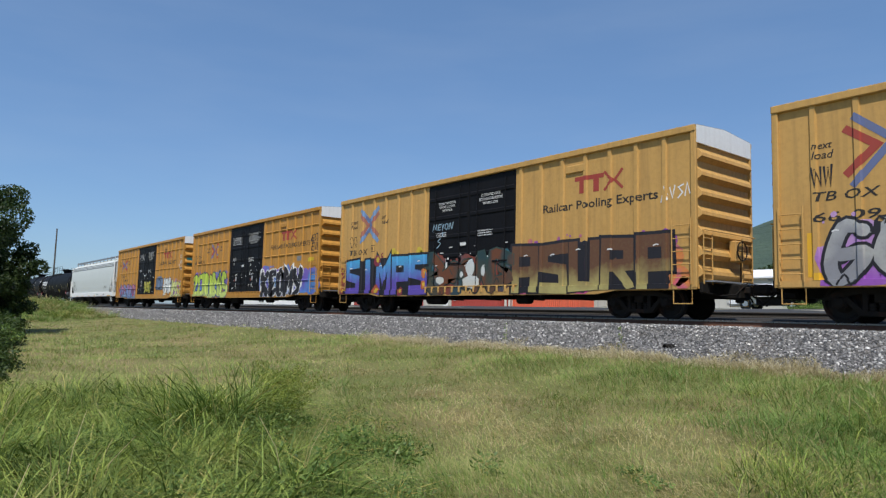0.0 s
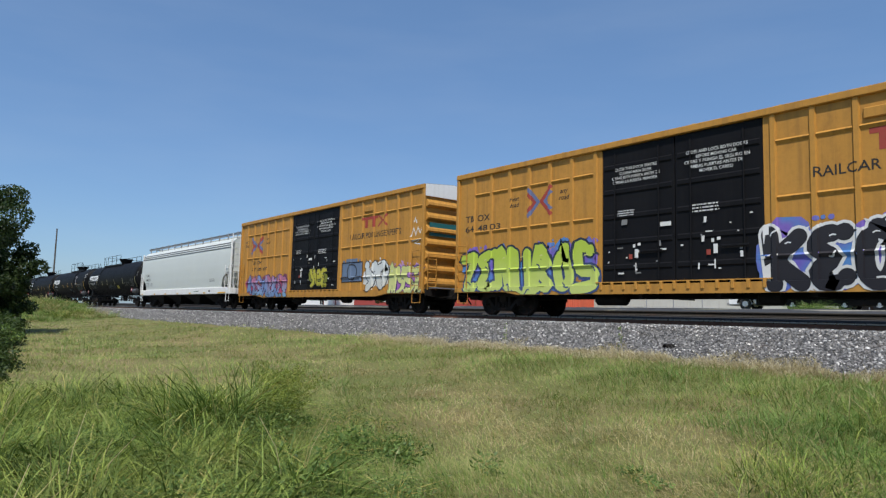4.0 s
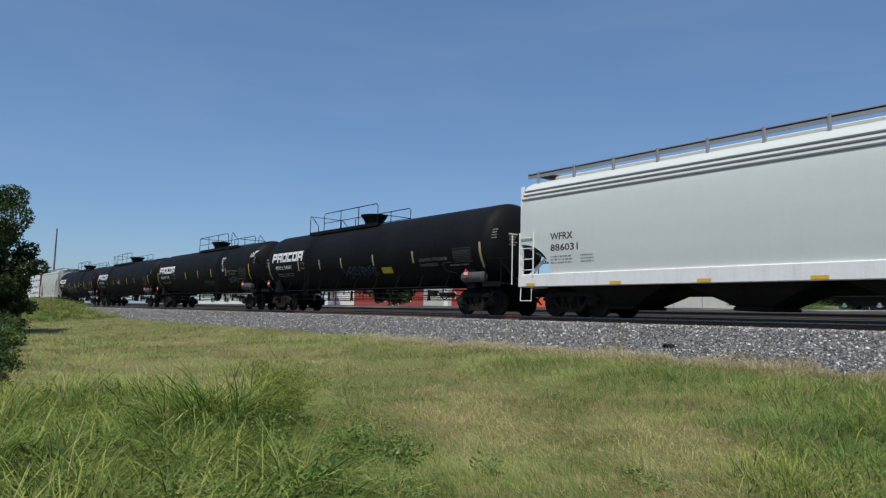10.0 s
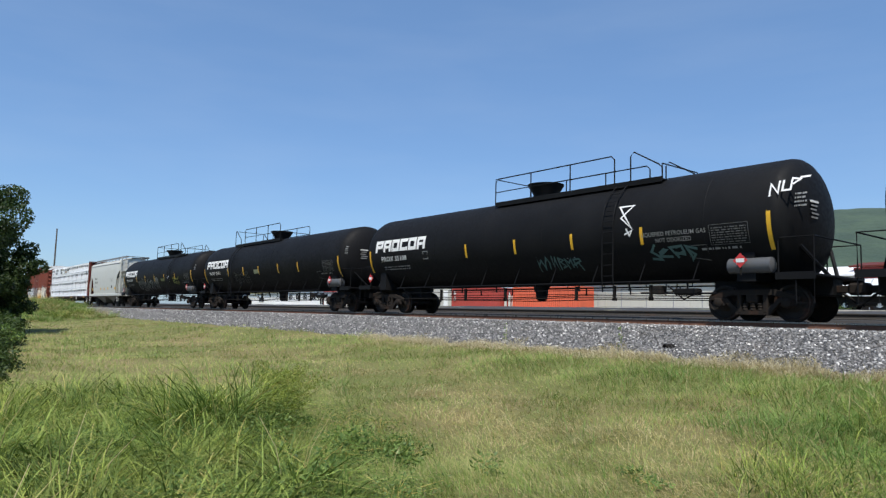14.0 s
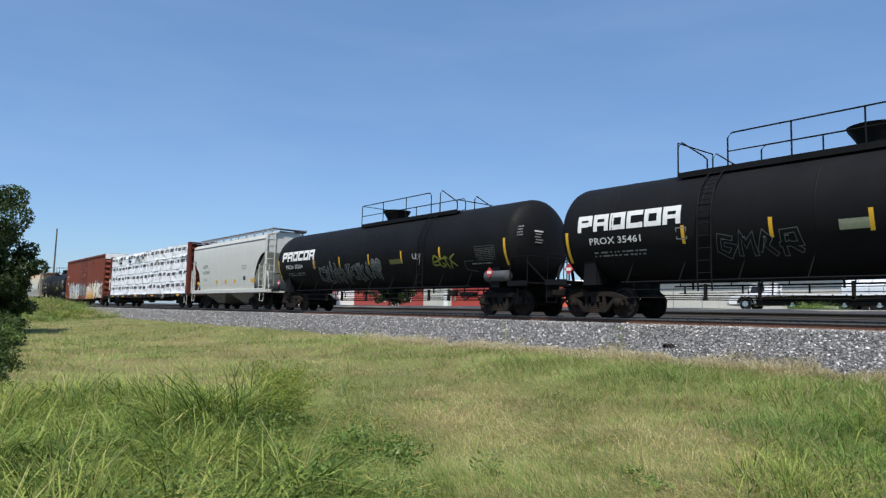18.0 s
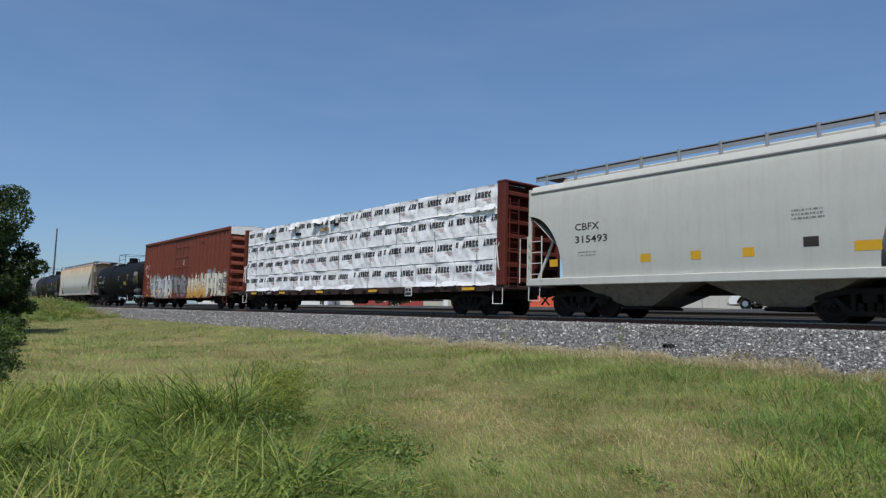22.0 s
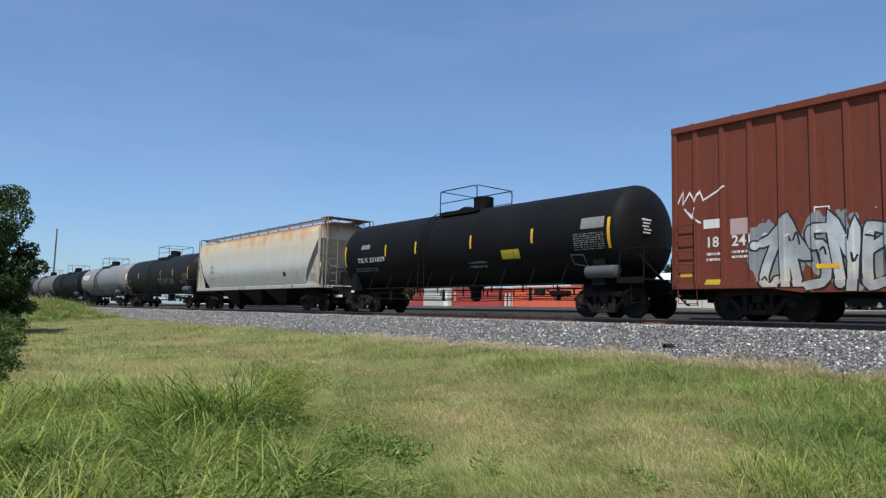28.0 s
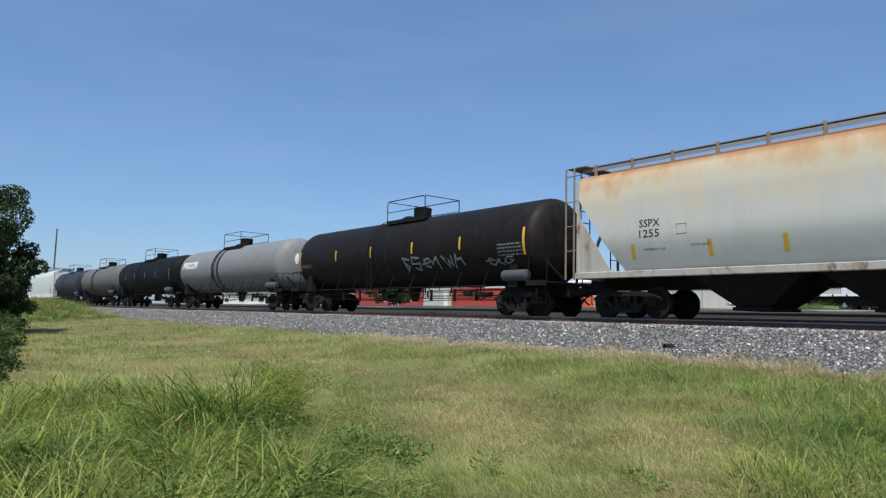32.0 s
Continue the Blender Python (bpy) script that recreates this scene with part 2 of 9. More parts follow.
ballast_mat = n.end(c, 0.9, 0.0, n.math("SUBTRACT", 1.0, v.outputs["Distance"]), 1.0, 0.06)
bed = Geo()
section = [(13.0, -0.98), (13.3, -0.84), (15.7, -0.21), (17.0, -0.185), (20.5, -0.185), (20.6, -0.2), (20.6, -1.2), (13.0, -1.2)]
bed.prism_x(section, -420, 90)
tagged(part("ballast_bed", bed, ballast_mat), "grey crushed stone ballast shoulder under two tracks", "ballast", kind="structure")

# the second bed has a near-black base colour throughout
blackish = paint("plain dark ballast", (0.022, 0.020, 0.018), 0.9, 0.5, (0.05, 0.045, 0.04), 0.0)
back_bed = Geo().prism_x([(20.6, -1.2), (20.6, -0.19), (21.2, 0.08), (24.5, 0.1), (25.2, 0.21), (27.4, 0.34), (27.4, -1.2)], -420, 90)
tagged(part("back_ballast_bed", back_bed, blackish), "oil-soaked dark ballast under the second track", "ballast", kind="structure")
rust_rail = paint("rusty rail web", (0.13, 0.06, 0.035), 0.8, 0.5, (0.05, 0.03, 0.022), 0.1, 0.5)
bright_rail = paint("worn rail head", (0.20, 0.19, 0.18), 0.3, 0.2, (0.06, 0.05, 0.04), 0.0, 0.0, 0.8)
dark_rail = paint("dark grey rail steel", (0.045, 0.042, 0.04), 0.6, 0.4, (0.03, 0.022, 0.017), 0.1, 0.2)
old_tie = paint("creosoted sleeper wood", (0.075, 0.052, 0.036), 0.9, 0.5, (0.03, 0.022, 0.016), 0.0)


def rail(y, top, near):
    root = thing("rail", (0, y, top), "steel running rail, rust-brown web with a worn bright head", "rail", "rails", "structure")
    g = Geo().prism_x([(-0.07, -0.18), (0.07, -0.18), (0.07, -0.165), (0.012, -0.14), (0.012, -0.05), (-0.012, -0.05), (-0.012, -0.14), (-0.07, -0.165)], -420, 90)
    part("web", g, rust_rail if near else dark_rail, root)
    g = Geo().prism_x([(-0.03, -0.05), (0.03, -0.05), (0.037, -0.04), (0.037, -0.01), (0.028, 0), (-0.028, 0), (-0.037, -0.01), (-0.037, -0.04)], -420, 90)
    part("rail_head", g, bright_rail if near else dark_rail, root)


for top, centre in ((0.0, TRACK_Y), (0.30, 22.9)):
    for side in (-0.755, 0.755):
        rail(centre + side, top, centre < 20)

# ---- parts shared by all wagons ----
wheel_geo = Geo()
for s in (-1, 1):
    y0 = s * 0.69
    rows = [(0.0, 0.09), (0.0, 0.30), (0.03, 0.36), (0.0, 0.40), (0.0, 0.485), (0.03, 0.487), (0.045, 0.462), (0.125, 0.457), (0.135, 0.40), (0.09, 0.36), (0.085, 0.22), (0.13, 0.16), (0.15, 0.09)]
    k = len(wheel_geo.v)
    tmp = Geo().lathe_x([(s * a, r) for a, r in rows], 0, 0, 28)
    wheel_geo.add([(-y, y0 + x, z) for x, y, z in tmp.v], tmp.f)
wheel_geo.tube([(0, -1.02, 0), (0, 1.02, 0)], 0.085, 10)
wheel_mesh = wheel_geo.mesh("wheelset", True)
wheel_mesh.materials.append(wheel_steel)

frame_geo = Geo()
for s in (-1, 1):
    y0 = s * 1.02
    # upper and lower chords with windows between
    frame_geo.prism_y([(-1.18, 0.52), (-1.18, 0.60), (-0.95, 0.70), (-0.55, 0.80), (0.55, 0.80), (0.95, 0.70), (1.18, 0.60), (1.18, 0.52), (0.9, 0.58), (0.5, 0.66), (-0.5, 0.66), (-0.9, 0.58)], y0 - 0.07, y0 + 0.07)
    frame_geo.prism_y([(-0.80, 0.56), (-0.70, 0.60), (-0.36, 0.27), (0.36, 0.27), (0.70, 0.60), (0.80, 0.56), (0.44, 0.16), (-0.44, 0.16)], y0 - 0.07, y0 + 0.07)
    for k in (-1, 1):
        frame_geo.box(k * 0.34 - 0.06, k * 0.34 + 0.06, y0 - 0.075, y0 + 0.075, 0.2, 0.7, 0.02)
        frame_geo.box(k * 0.89 - 0.17, k * 0.89 + 0.17, y0 - 0.09, y0 + 0.09, 0.34, 0.62, 0.05)
frame_geo.box(-0.16, 0.16, -1.1, 1.1, 0.46, 0.70, 0.03)
frame_mesh = frame_geo.mesh("side_frames")
spring_geo = Geo().lathe_z([(0.25 + 0.035 * i, 0.085 if i % 2 else 0.07) for i in range(7)], 0, 0, 10)
spring_mesh = spring_geo.mesh("spring", True)
cap_tmp = Geo().lathe_x([(0.0, 0.12), (0.06, 0.12), (0.09, 0.07)], 0, 0, 12)
cap_meshes = {}
for s in (-1, 1):
    cap_meshes[s] = Geo().add([(-y, s * (1.1 + x), z) for x, y, z in cap_tmp.v], cap_tmp.f).mesh("bearing_cap", True)
for m in (frame_mesh, spring_mesh, *cap_meshes.values()):
    m.materials.append(truck_steel)

wheels = []


def truck(root, x):
    """A four-wheeled truck: side frames that carry two wheelsets and springs."""
    f = part("truck", frame_mesh, truck_steel, root, "", at=(x, 0, 0))
    for s in (-1, 1):
        for k in (-0.2, 0.0, 0.2):
            part("spring", spring_mesh, truck_steel, f, at=(k, s * 1.02, 0))
    for k in (-0.89, 0.89):
        w = part("wheelset", wheel_mesh, wheel_steel, f, "", at=(k, 0, 0.457))
        wheels.append((w, k))
        for s in (-1, 1):
            part("bearing_cap", cap_meshes[s], truck_steel, f, "", at=(k, 0, 0.457))


coupler_geo = Geo().box(-0.55, 0.0, -0.09, 0.09, 0.74, 0.92, 0.02).box(0.0, 0.32, -0.16, 0.16, 0.68, 0.98, 0.06)
coupler_mesh = coupler_geo.mesh("coupler")
hose_geo = Geo().tube([(-0.1, 0.3, 0.8), (0.15, 0.34, 0.62), (0.35, 0.3, 0.45), (0.5, 0.2, 0.42)], 0.03, 8)
hose_mesh = hose_geo.mesh("air_hose", True)
coupler_mesh.materials.append(truck_steel), hose_mesh.materials.append(under_paint)


def couplers(root, half, fore=0.0, aft=0.0):
    """Couplers and hoses at both ends; half is half the length over the knuckles; fore and aft draw them out."""
    for s in (-1, 1):
        c = part("coupler", coupler_mesh, truck_steel, root, at=(s * (half - 0.24 + (fore if s > 0 else aft)), 0, 0))
        c.rotation_euler = (0, 0, 0 if s > 0 else math.pi)
        h = part("air_hose", hose_mesh, under_paint, root, at=(s * (half - 0.5), 0, 0))
        h.rotation_euler = (0, 0, 0 if s > 0 else math.pi)


def ladder(x0, x1, y, z0, z1, rungs, r=0.014, along="x", out=0.0):
    """Two stiles and rungs in a plane of constant y (or constant x)."""
    g = Geo()

    def p(u, z):
        return (u, y, z) if along == "x" else (y, u, z)
    for u in (x0, x1):
        g.tube([p(u, z0), p(u, z1)], r * 1.3, 6)
    for i in range(rungs):
        z = z0 + (z1 - z0) * (i + 0.5) / rungs
        g.tube([p(x0, z), p(x1, z)], r, 6)
    return g


# ---- lettering and spray paint ----
RAIL_CUTS = {}


def flat_decal(name, polys, place, material, parent, cuts_u=(), cuts_v=(), label="", lift=0.004):
    """Thin paint laid on a surface: polygons in (u, v), cut where the surface bends, mapped by place."""
    lows, highs = min(p[1] for q in polys for p in q), max(p[1] for q in polys for p in q)
    cuts_v = list(cuts_v) + [c for c in RAIL_CUTS.get(place, ()) if lows < c < highs]
    if place in RAIL_CUTS:
        # paint ends at the sill's lower edge
        polys = [[(u, max(v, 0.835 if abs(u) > 5.9 else 0.72)) for u, v in q] for q in polys]
    bm = bmesh.new()
    k, i, last = 0, 0, None
    for poly in polys:
        i += 1
        if last is not None and (len(poly) != 4 or len(last) != 4 or poly[0] != last[3] or poly[1] != last[2]):
            k, i = k + 1, 0
        last = poly
        # a ribbon climbs slightly along its length, so that it may cross itself
        base, slope = lift + 0.0004 * (k % 5), 0.00012 if len(poly) == 4 else 0.0
        vs = [bm.verts.new((u, v, base + slope * min(i + (j > 1), 20))) for j, (u, v) in enumerate(poly)]
        try:
            bm.faces.new(vs)
        except ValueError:
            pass
    bmesh.ops.remove_doubles(bm, verts=bm.verts[:], dist=0.00002)
    for c, no in [(c, (1, 0, 0)) for c in cuts_u] + [(c, (0, 1, 0)) for c in cuts_v]:
        co = (c, 0, 0) if no[0] else (0, c, 0)
        bmesh.ops.bisect_plane(bm, geom=bm.verts[:] + bm.edges[:] + bm.faces[:], plane_co=co, plane_no=no)
    for v in bm.verts:
        x, y, z = place(v.co.x, v.co.y)
        v.co = (x, y - v.co.z, z)
    bmesh.ops.triangulate(bm, faces=[f for f in bm.faces if len(f.verts) > 4])
    me = bpy.data.meshes.new(name)
    bm.to_mesh(me)
    bm.free()
    return part(name, me, material, parent, label)


def text_polys(text, u, v, height, slant=0.0, bold=0.0, width=None):
    """Outlines of words in the built-in font as triangles in (u, v)."""
    cu = bpy.data.curves.new("words", "FONT")
    cu.body, cu.size, cu.shear, cu.offset, cu.resolution_u = text, 1.0, slant, bold, 2
    ob = bpy.data.objects.new("words", cu)
    me = bpy.data.meshes.new_from_object(ob)
    xs = [p.co.x for p in me.vertices]
    ys = [p.co.y for p in me.vertices]
    sv = height / 0.70
    su = sv if width is None else width / (max(xs) - min(xs))
    polys = [[(u + (me.vertices[i].co.x - min(xs)) * su, v + me.vertices[i].co.y * sv) for i in f.vertices] for f in me.polygons]
    bpy.data.objects.remove(ob), bpy.data.curves.remove(cu), bpy.data.meshes.remove(me)
    return polys


def bars(u, v, w, h, rows, seed=0, fill=0.45):
    """Rows of small bars standing for writing too small to read."""
    rng = random.Random(seed)
    out = []
    for i in range(rows):
        z = v + h * (1 - (i + 1) / rows)
        a = u
        while a < u + w - 0.02:
            b = min(a + rng.choice((0.03, 0.05, 0.08, 0.13)) * max(0.6, w), u + w)
            out.append([(a, z), (b, z), (b, z + h / rows * fill), (a, z + h / rows * fill)])
            a = b + rng.uniform(0.02, 0.06) * max(0.5, w)
    return out


def stroke(points, w):
    """A thick line as a ribbon of joined quads with mitred bends."""
    pts = [Vector(p) for p in points]
    left, right = [], []
    for i, p in enumerate(pts):
        a = (p - pts[i - 1]).normalized() if i else None
        b = (pts[i + 1] - p).normalized() if i + 1 < len(pts) else None
        if a is None or b is None:
            d = a or b
            n_ = Vector((-d.y, d.x))
            p = p + d * (w * 0.45 if b is None else -w * 0.45)
            off = n_ * (w / 2)
        else:
            m = a + b
            m = m.normalized() if m.length > 0.2 else Vector((-a.y, a.x))
            n_ = Vector((-m.y, m.x))
            off = n_ * (w / 2 / max(0.5, abs(n_.dot(Vector((-a.y, a.x))))))
        left.append(tuple(p + off)), right.append(tuple(p - off))
    return [[left[i], right[i], right[i + 1], left[i + 1]] for i in range(len(pts) - 1)]


def soften(points, n_=4):
    """A smooth curve through the points."""
    p = [Vector(q) for q in points]
    p = [2 * p[0] - p[1]] + p + [2 * p[-1] - p[-2]]
    out = []
    for a, b, c, d in zip(p, p[1:], p[2:], p[3:]):
        for k in range(n_):
            t = k / n_
            out.append(0.5 * (2 * b + (c - a) * t + (2 * a - 5 * b + 4 * c - d) * t * t + (3 * b - a - 3 * c + d) * t ** 3))
    return [tuple(q) for q in out] + [tuple(points[-1])]


def brush(points, w, soft):
    """A stroke of the can: square and straight, or round and curved."""
    if not soft:
        return stroke(points, w)
    pts = soften(points)
    inner = [(Vector(pts[0]) + (Vector(pts[1]) - Vector(pts[0])).normalized() * w * 0.45)[:]] + pts[1:-1] + [(Vector(pts[-1]) - (Vector(pts[-1]) - Vector(pts[-2])).normalized() * w * 0.45)[:]]
    polys = stroke(inner, w)
    for end_ in (pts[0], pts[-1]):
        polys.append([(end_[0] + w / 2 * math.cos(2 * math.pi * k / 12), end_[1] + w / 2 * math.sin(2 * math.pi * k / 12)) for k in range(12)])
    return polys


SKELETON = {
    "K": [[(0.05, 0), (0, 1)], [(1, 1), (0.2, 0.5), (1, 0.02)]],
    "E": [[(1, 0.95), (0.3, 1), (0.05, 0.75), (0.45, 0.52), (0.1, 0.25), (0.4, 0), (1, 0.08)]],
    "O": [[(0.5, 1), (0.08, 0.75), (0.1, 0.25), (0.5, 0), (0.9, 0.25), (0.92, 0.75), (0.5, 1)]],
    "N": [[(0, 0), (0.08, 0.9), (0.3, 1), (0.7, 0), (0.95, 0.1), (1, 1)]],
    "Y": [[(0, 1), (0.2, 0.55), (0.75, 0.55), (1, 1)], [(1, 1), (0.75, 0.2), (0.15, 0)]],
    "W": [[(0, 1), (0.15, 0.1), (0.5, 0.6), (0.85, 0.1), (1, 1)]],
    "Z": [[(0, 0.9), (0.5, 1), (0.95, 0.85), (0.1, 0.15), (0.5, 0), (1, 0.1)]],
    "A": [[(0, 0), (0, 1), (1, 1), (1, 0)], [(0, 0.45), (1, 0.45)]],
    "S": [[(1, 1), (0, 1), (0, 0.55), (1, 0.45), (1, 0), (0, 0)]],
    "I": [[(0.5, 0), (0.5, 1)]],
    "M": [[(0, 0), (0, 1), (0.5, 0.45), (1, 1), (1, 0)]],
    "P": [[(0, 0), (0, 1), (1, 1), (1, 0.45), (0, 0.45)]],
    "U": [[(0, 1), (0, 0), (1, 0), (1, 1)]],
    "R": [[(0, 0), (0, 1), (1, 1), (1, 0.5), (0, 0.5)], [(0.4, 0.5), (1, 0)]],
    "a": [[(0, 0.2), (0.3, 1), (0.8, 0.8), (0.5, 0.4), (1, 0)]],
    "b": [[(1, 0.9), (0.2, 1), (0, 0.3), (0.5, 0), (1, 0.4), (0.5, 0.55)]],
    "c": [[(0, 1), (0.4, 0.1), (0.7, 0.7), (1, 0), (1, 1)]],
    "d": [[(0, 0), (0.1, 1), (0.9, 0.8), (0.2, 0.5), (1, 0.1), (0.2, 0)]],
    "e": [[(0, 0.6), (1, 0.7), (0.6, 1), (0.1, 0.8), (0.2, 0.1), (1, 0.1)]],
    "k": [[(0.1, 0), (0, 1)], [(1, 1), (0.1, 0.5), (1, 0)]],
}


def blob(u, v, ru, rv, rng, n=14):
    return [(u + ru * math.cos(2 * math.pi * k / n) * rng.uniform(0.8, 1.1), v + rv * math.sin(2 * math.pi * k / n) * rng.uniform(0.8, 1.1)) for k in range(n)]


def graffiti(parent, word, u0, u1, v0, v1, place, colours, cuts_u=(), cuts_v=(), seed=1, thick=0.24, cloud=True, wild=0.05, label="", outline=1.45, soft=False):
    """Sprayed lettering: a cloud of colour, an outline and filled letters with shine marks."""
    rng = random.Random(seed)
    cloud_mat, line_mat, fill_mat, shine_mat = colours
    w = (u1 - u0) / len(word)
    h = v1 - v0
    t = thick * min(w, h) * 1.15
    letters, clouds = [], []
    for i, ch in enumerate(word):
        lines = []
        for path in SKELETON[ch]:
            lines.append([(u0 + w * (i + 0.17 + 0.66 * x) + rng.uniform(-wild, wild) * w * 2, v0 + h * (0.13 + 0.74 * y) + rng.uniform(-wild, wild) * h * 1.5) for x, y in path])
        a = (u0 + w * (i + rng.uniform(0.2, 0.5)), v0 + h * rng.uniform(0.7, 0.85))
        letters.append((lines, brush([a, (a[0] + w * 0.06, a[1] + h * 0.015), (a[0] + w * 0.12, a[1] + h * 0.01)], 0.018 * h + 0.008, True)))
        for k in range(2):
            clouds.append(blob(u0 + w * (i + rng.uniform(0.2, 0.8)), v0 + h * rng.uniform(0.3, 0.72), w * rng.uniform(0.5, 0.75), h * rng.uniform(0.32, 0.5), rng, 22))
    root = None
    for k, c in enumerate(clouds if cloud else ()):
        near = [x for x in cuts_u if min(p[0] for p in c) < x < max(p[0] for p in c)]
        o = flat_decal("spray_cloud" if root else "graffiti", [c], place, cloud_mat, root or parent, near, cuts_v, "" if root else label, 0.003 + 0.0004 * (k % 8))
        root = root or o
    if cloud:
        # overspray specks and small puffs round the edge
        puffs = [blob(rng.uniform(u0, u1), v0 + h * rng.choice((rng.uniform(0.9, 1.12), rng.uniform(0.0, 0.9))), *(2 * [rng.uniform(0.02, 0.02 + 0.06 * h)]), rng, 8) for k in range(5 * len(word))]
        flat_decal("overspray", puffs, place, cloud_mat, root, [x for x in cuts_u if u0 < x < u1], cuts_v, "", 0.0065)
    for k, (lines, shine) in enumerate(letters):
        us = [p[0] for pts in lines for p in pts]
        near = [c for c in cuts_u if min(us) - t < c < max(us) + t]
        o = flat_decal("letter_outline" if root else "graffiti", [q for pts in lines for q in brush(pts, t * outline, soft)], place, line_mat, root or parent, near, cuts_v, "" if root else label, 0.010 + 0.0005 * (k % 2))
        top = root or o
        flat_decal("graffiti_letter", [q for pts in lines for q in brush(pts, t, soft)], place, fill_mat, top, near, cuts_v, "", 0.0150)
        if soft:
            # a thin line inside the letter, as where strokes overlap
            mid = lines[0][len(lines[0]) // 2]
            inner = [(mid[0] + rng.uniform(-0.12, 0.0) * w, mid[1] + rng.uniform(-0.1, 0.1) * h), (mid[0] + 0.04 * w, mid[1] + rng.uniform(-0.05, 0.1) * h), (mid[0] + rng.uniform(0.08, 0.2) * w, mid[1] + rng.uniform(-0.12, 0.12) * h)]
            flat_decal("inner_line", brush(inner, 0.02 + 0.015 * h, True), place, line_mat, top, near, cuts_v, "", 0.0195)
        flat_decal("shine_mark", shine, place, shine_mat, top, near, cuts_v, "", 0.0195)
    return root


def spray(name, low, high, z0, z1, mottled=0.4, third=None):
    """Sprayed paint that fades from one colour to another with height."""
    n = Nodes(name)
    f = n.ramp(n.math("ADD", n.axis(2), n.ramp(n.noise(2.4, 3), 0.2, 0.8, -0.3, 0.3)), z0, z1)
    c = n.mix(f, low, high)
    if third:
        c = n.mix(n.ramp(n.noise(1.1, 2, (1, 1, 0.7)), 0.45, 0.6), c, third)
    c = n.mix(n.ramp(n.noise(12, 4), 0.5, 0.85, 0, mottled), c, tuple(x * 0.45 for x in low))
    return n.end(c, 0.55)


ink_black = spray("black spray paint", (0.012, 0.01, 0.014), (0.02, 0.018, 0.022), 1, 3)
ink_white = spray("white spray paint", (0.62, 0.62, 0.60), (0.72, 0.72, 0.72), 1, 3, 0.2)
letter_black = paint("black stencil paint", (0.02, 0.018, 0.016), 0.6, 0.2, (0.1, 0.07, 0.04), 0.2)
letter_white = paint("white stencil paint", (0.70, 0.70, 0.68), 0.55, 0.25, (0.2, 0.19, 0.18), 0.25)
letter_faint = paint("faint stencil paint", (0.10, 0.10, 0.098), 0.6, 0.4, (0.03, 0.03, 0.03), 0.4)
letter_grey = paint("worn white stencil paint", (0.22, 0.22, 0.215), 0.6, 0.4, (0.05, 0.05, 0.05), 0.4)
logo_red = paint("faded red stencil paint", (0.33, 0.045, 0.03), 0.6, 0.3, (0.2, 0.1, 0.05), 0.25)
logo_blue = paint("faded blue stencil paint", (0.12, 0.15, 0.29), 0.6, 0.3, (0.2, 0.14, 0.08), 0.25)
placard_red = paint("hazard red", (0.50, 0.03, 0.03), 0.45, 0.15)
plate_yellow = paint("yellow label", (0.55, 0.43, 0.02), 0.5, 0.3)


def quad(u0, u1, v0, v1, slant=0.0):
    return [(u0, v0), (u1, v0), (u1 + slant * (v1 - v0), v1), (u0 + slant * (v1 - v0), v1)]

# ---- wagons: each is built round its own middle, x along the track, y < 0 the side before the camera ----
cars = []


def wagon(name, q0, q1, label, category, fore=0.0, aft=0.0):
    """A wagon between the coupler faces q0 and q1 (places along the track at the clip's start)."""
    root = thing(name, ((q0 + q1) / 2, TRACK_Y, 0), label, category, "wagons of the freight train")
    cars.append((root, (q0 + q1) / 2))
    couplers(root, (q1 - q0) / 2, fore, aft)
    return root


rib_cache = {}


def shared(key, make, material, smooth_=False):
    if key not in rib_cache:
        rib_cache[key] = make().mesh(str(key[0]), smooth_)
        rib_cache[key].materials.append(material)
    return rib_cache[key]


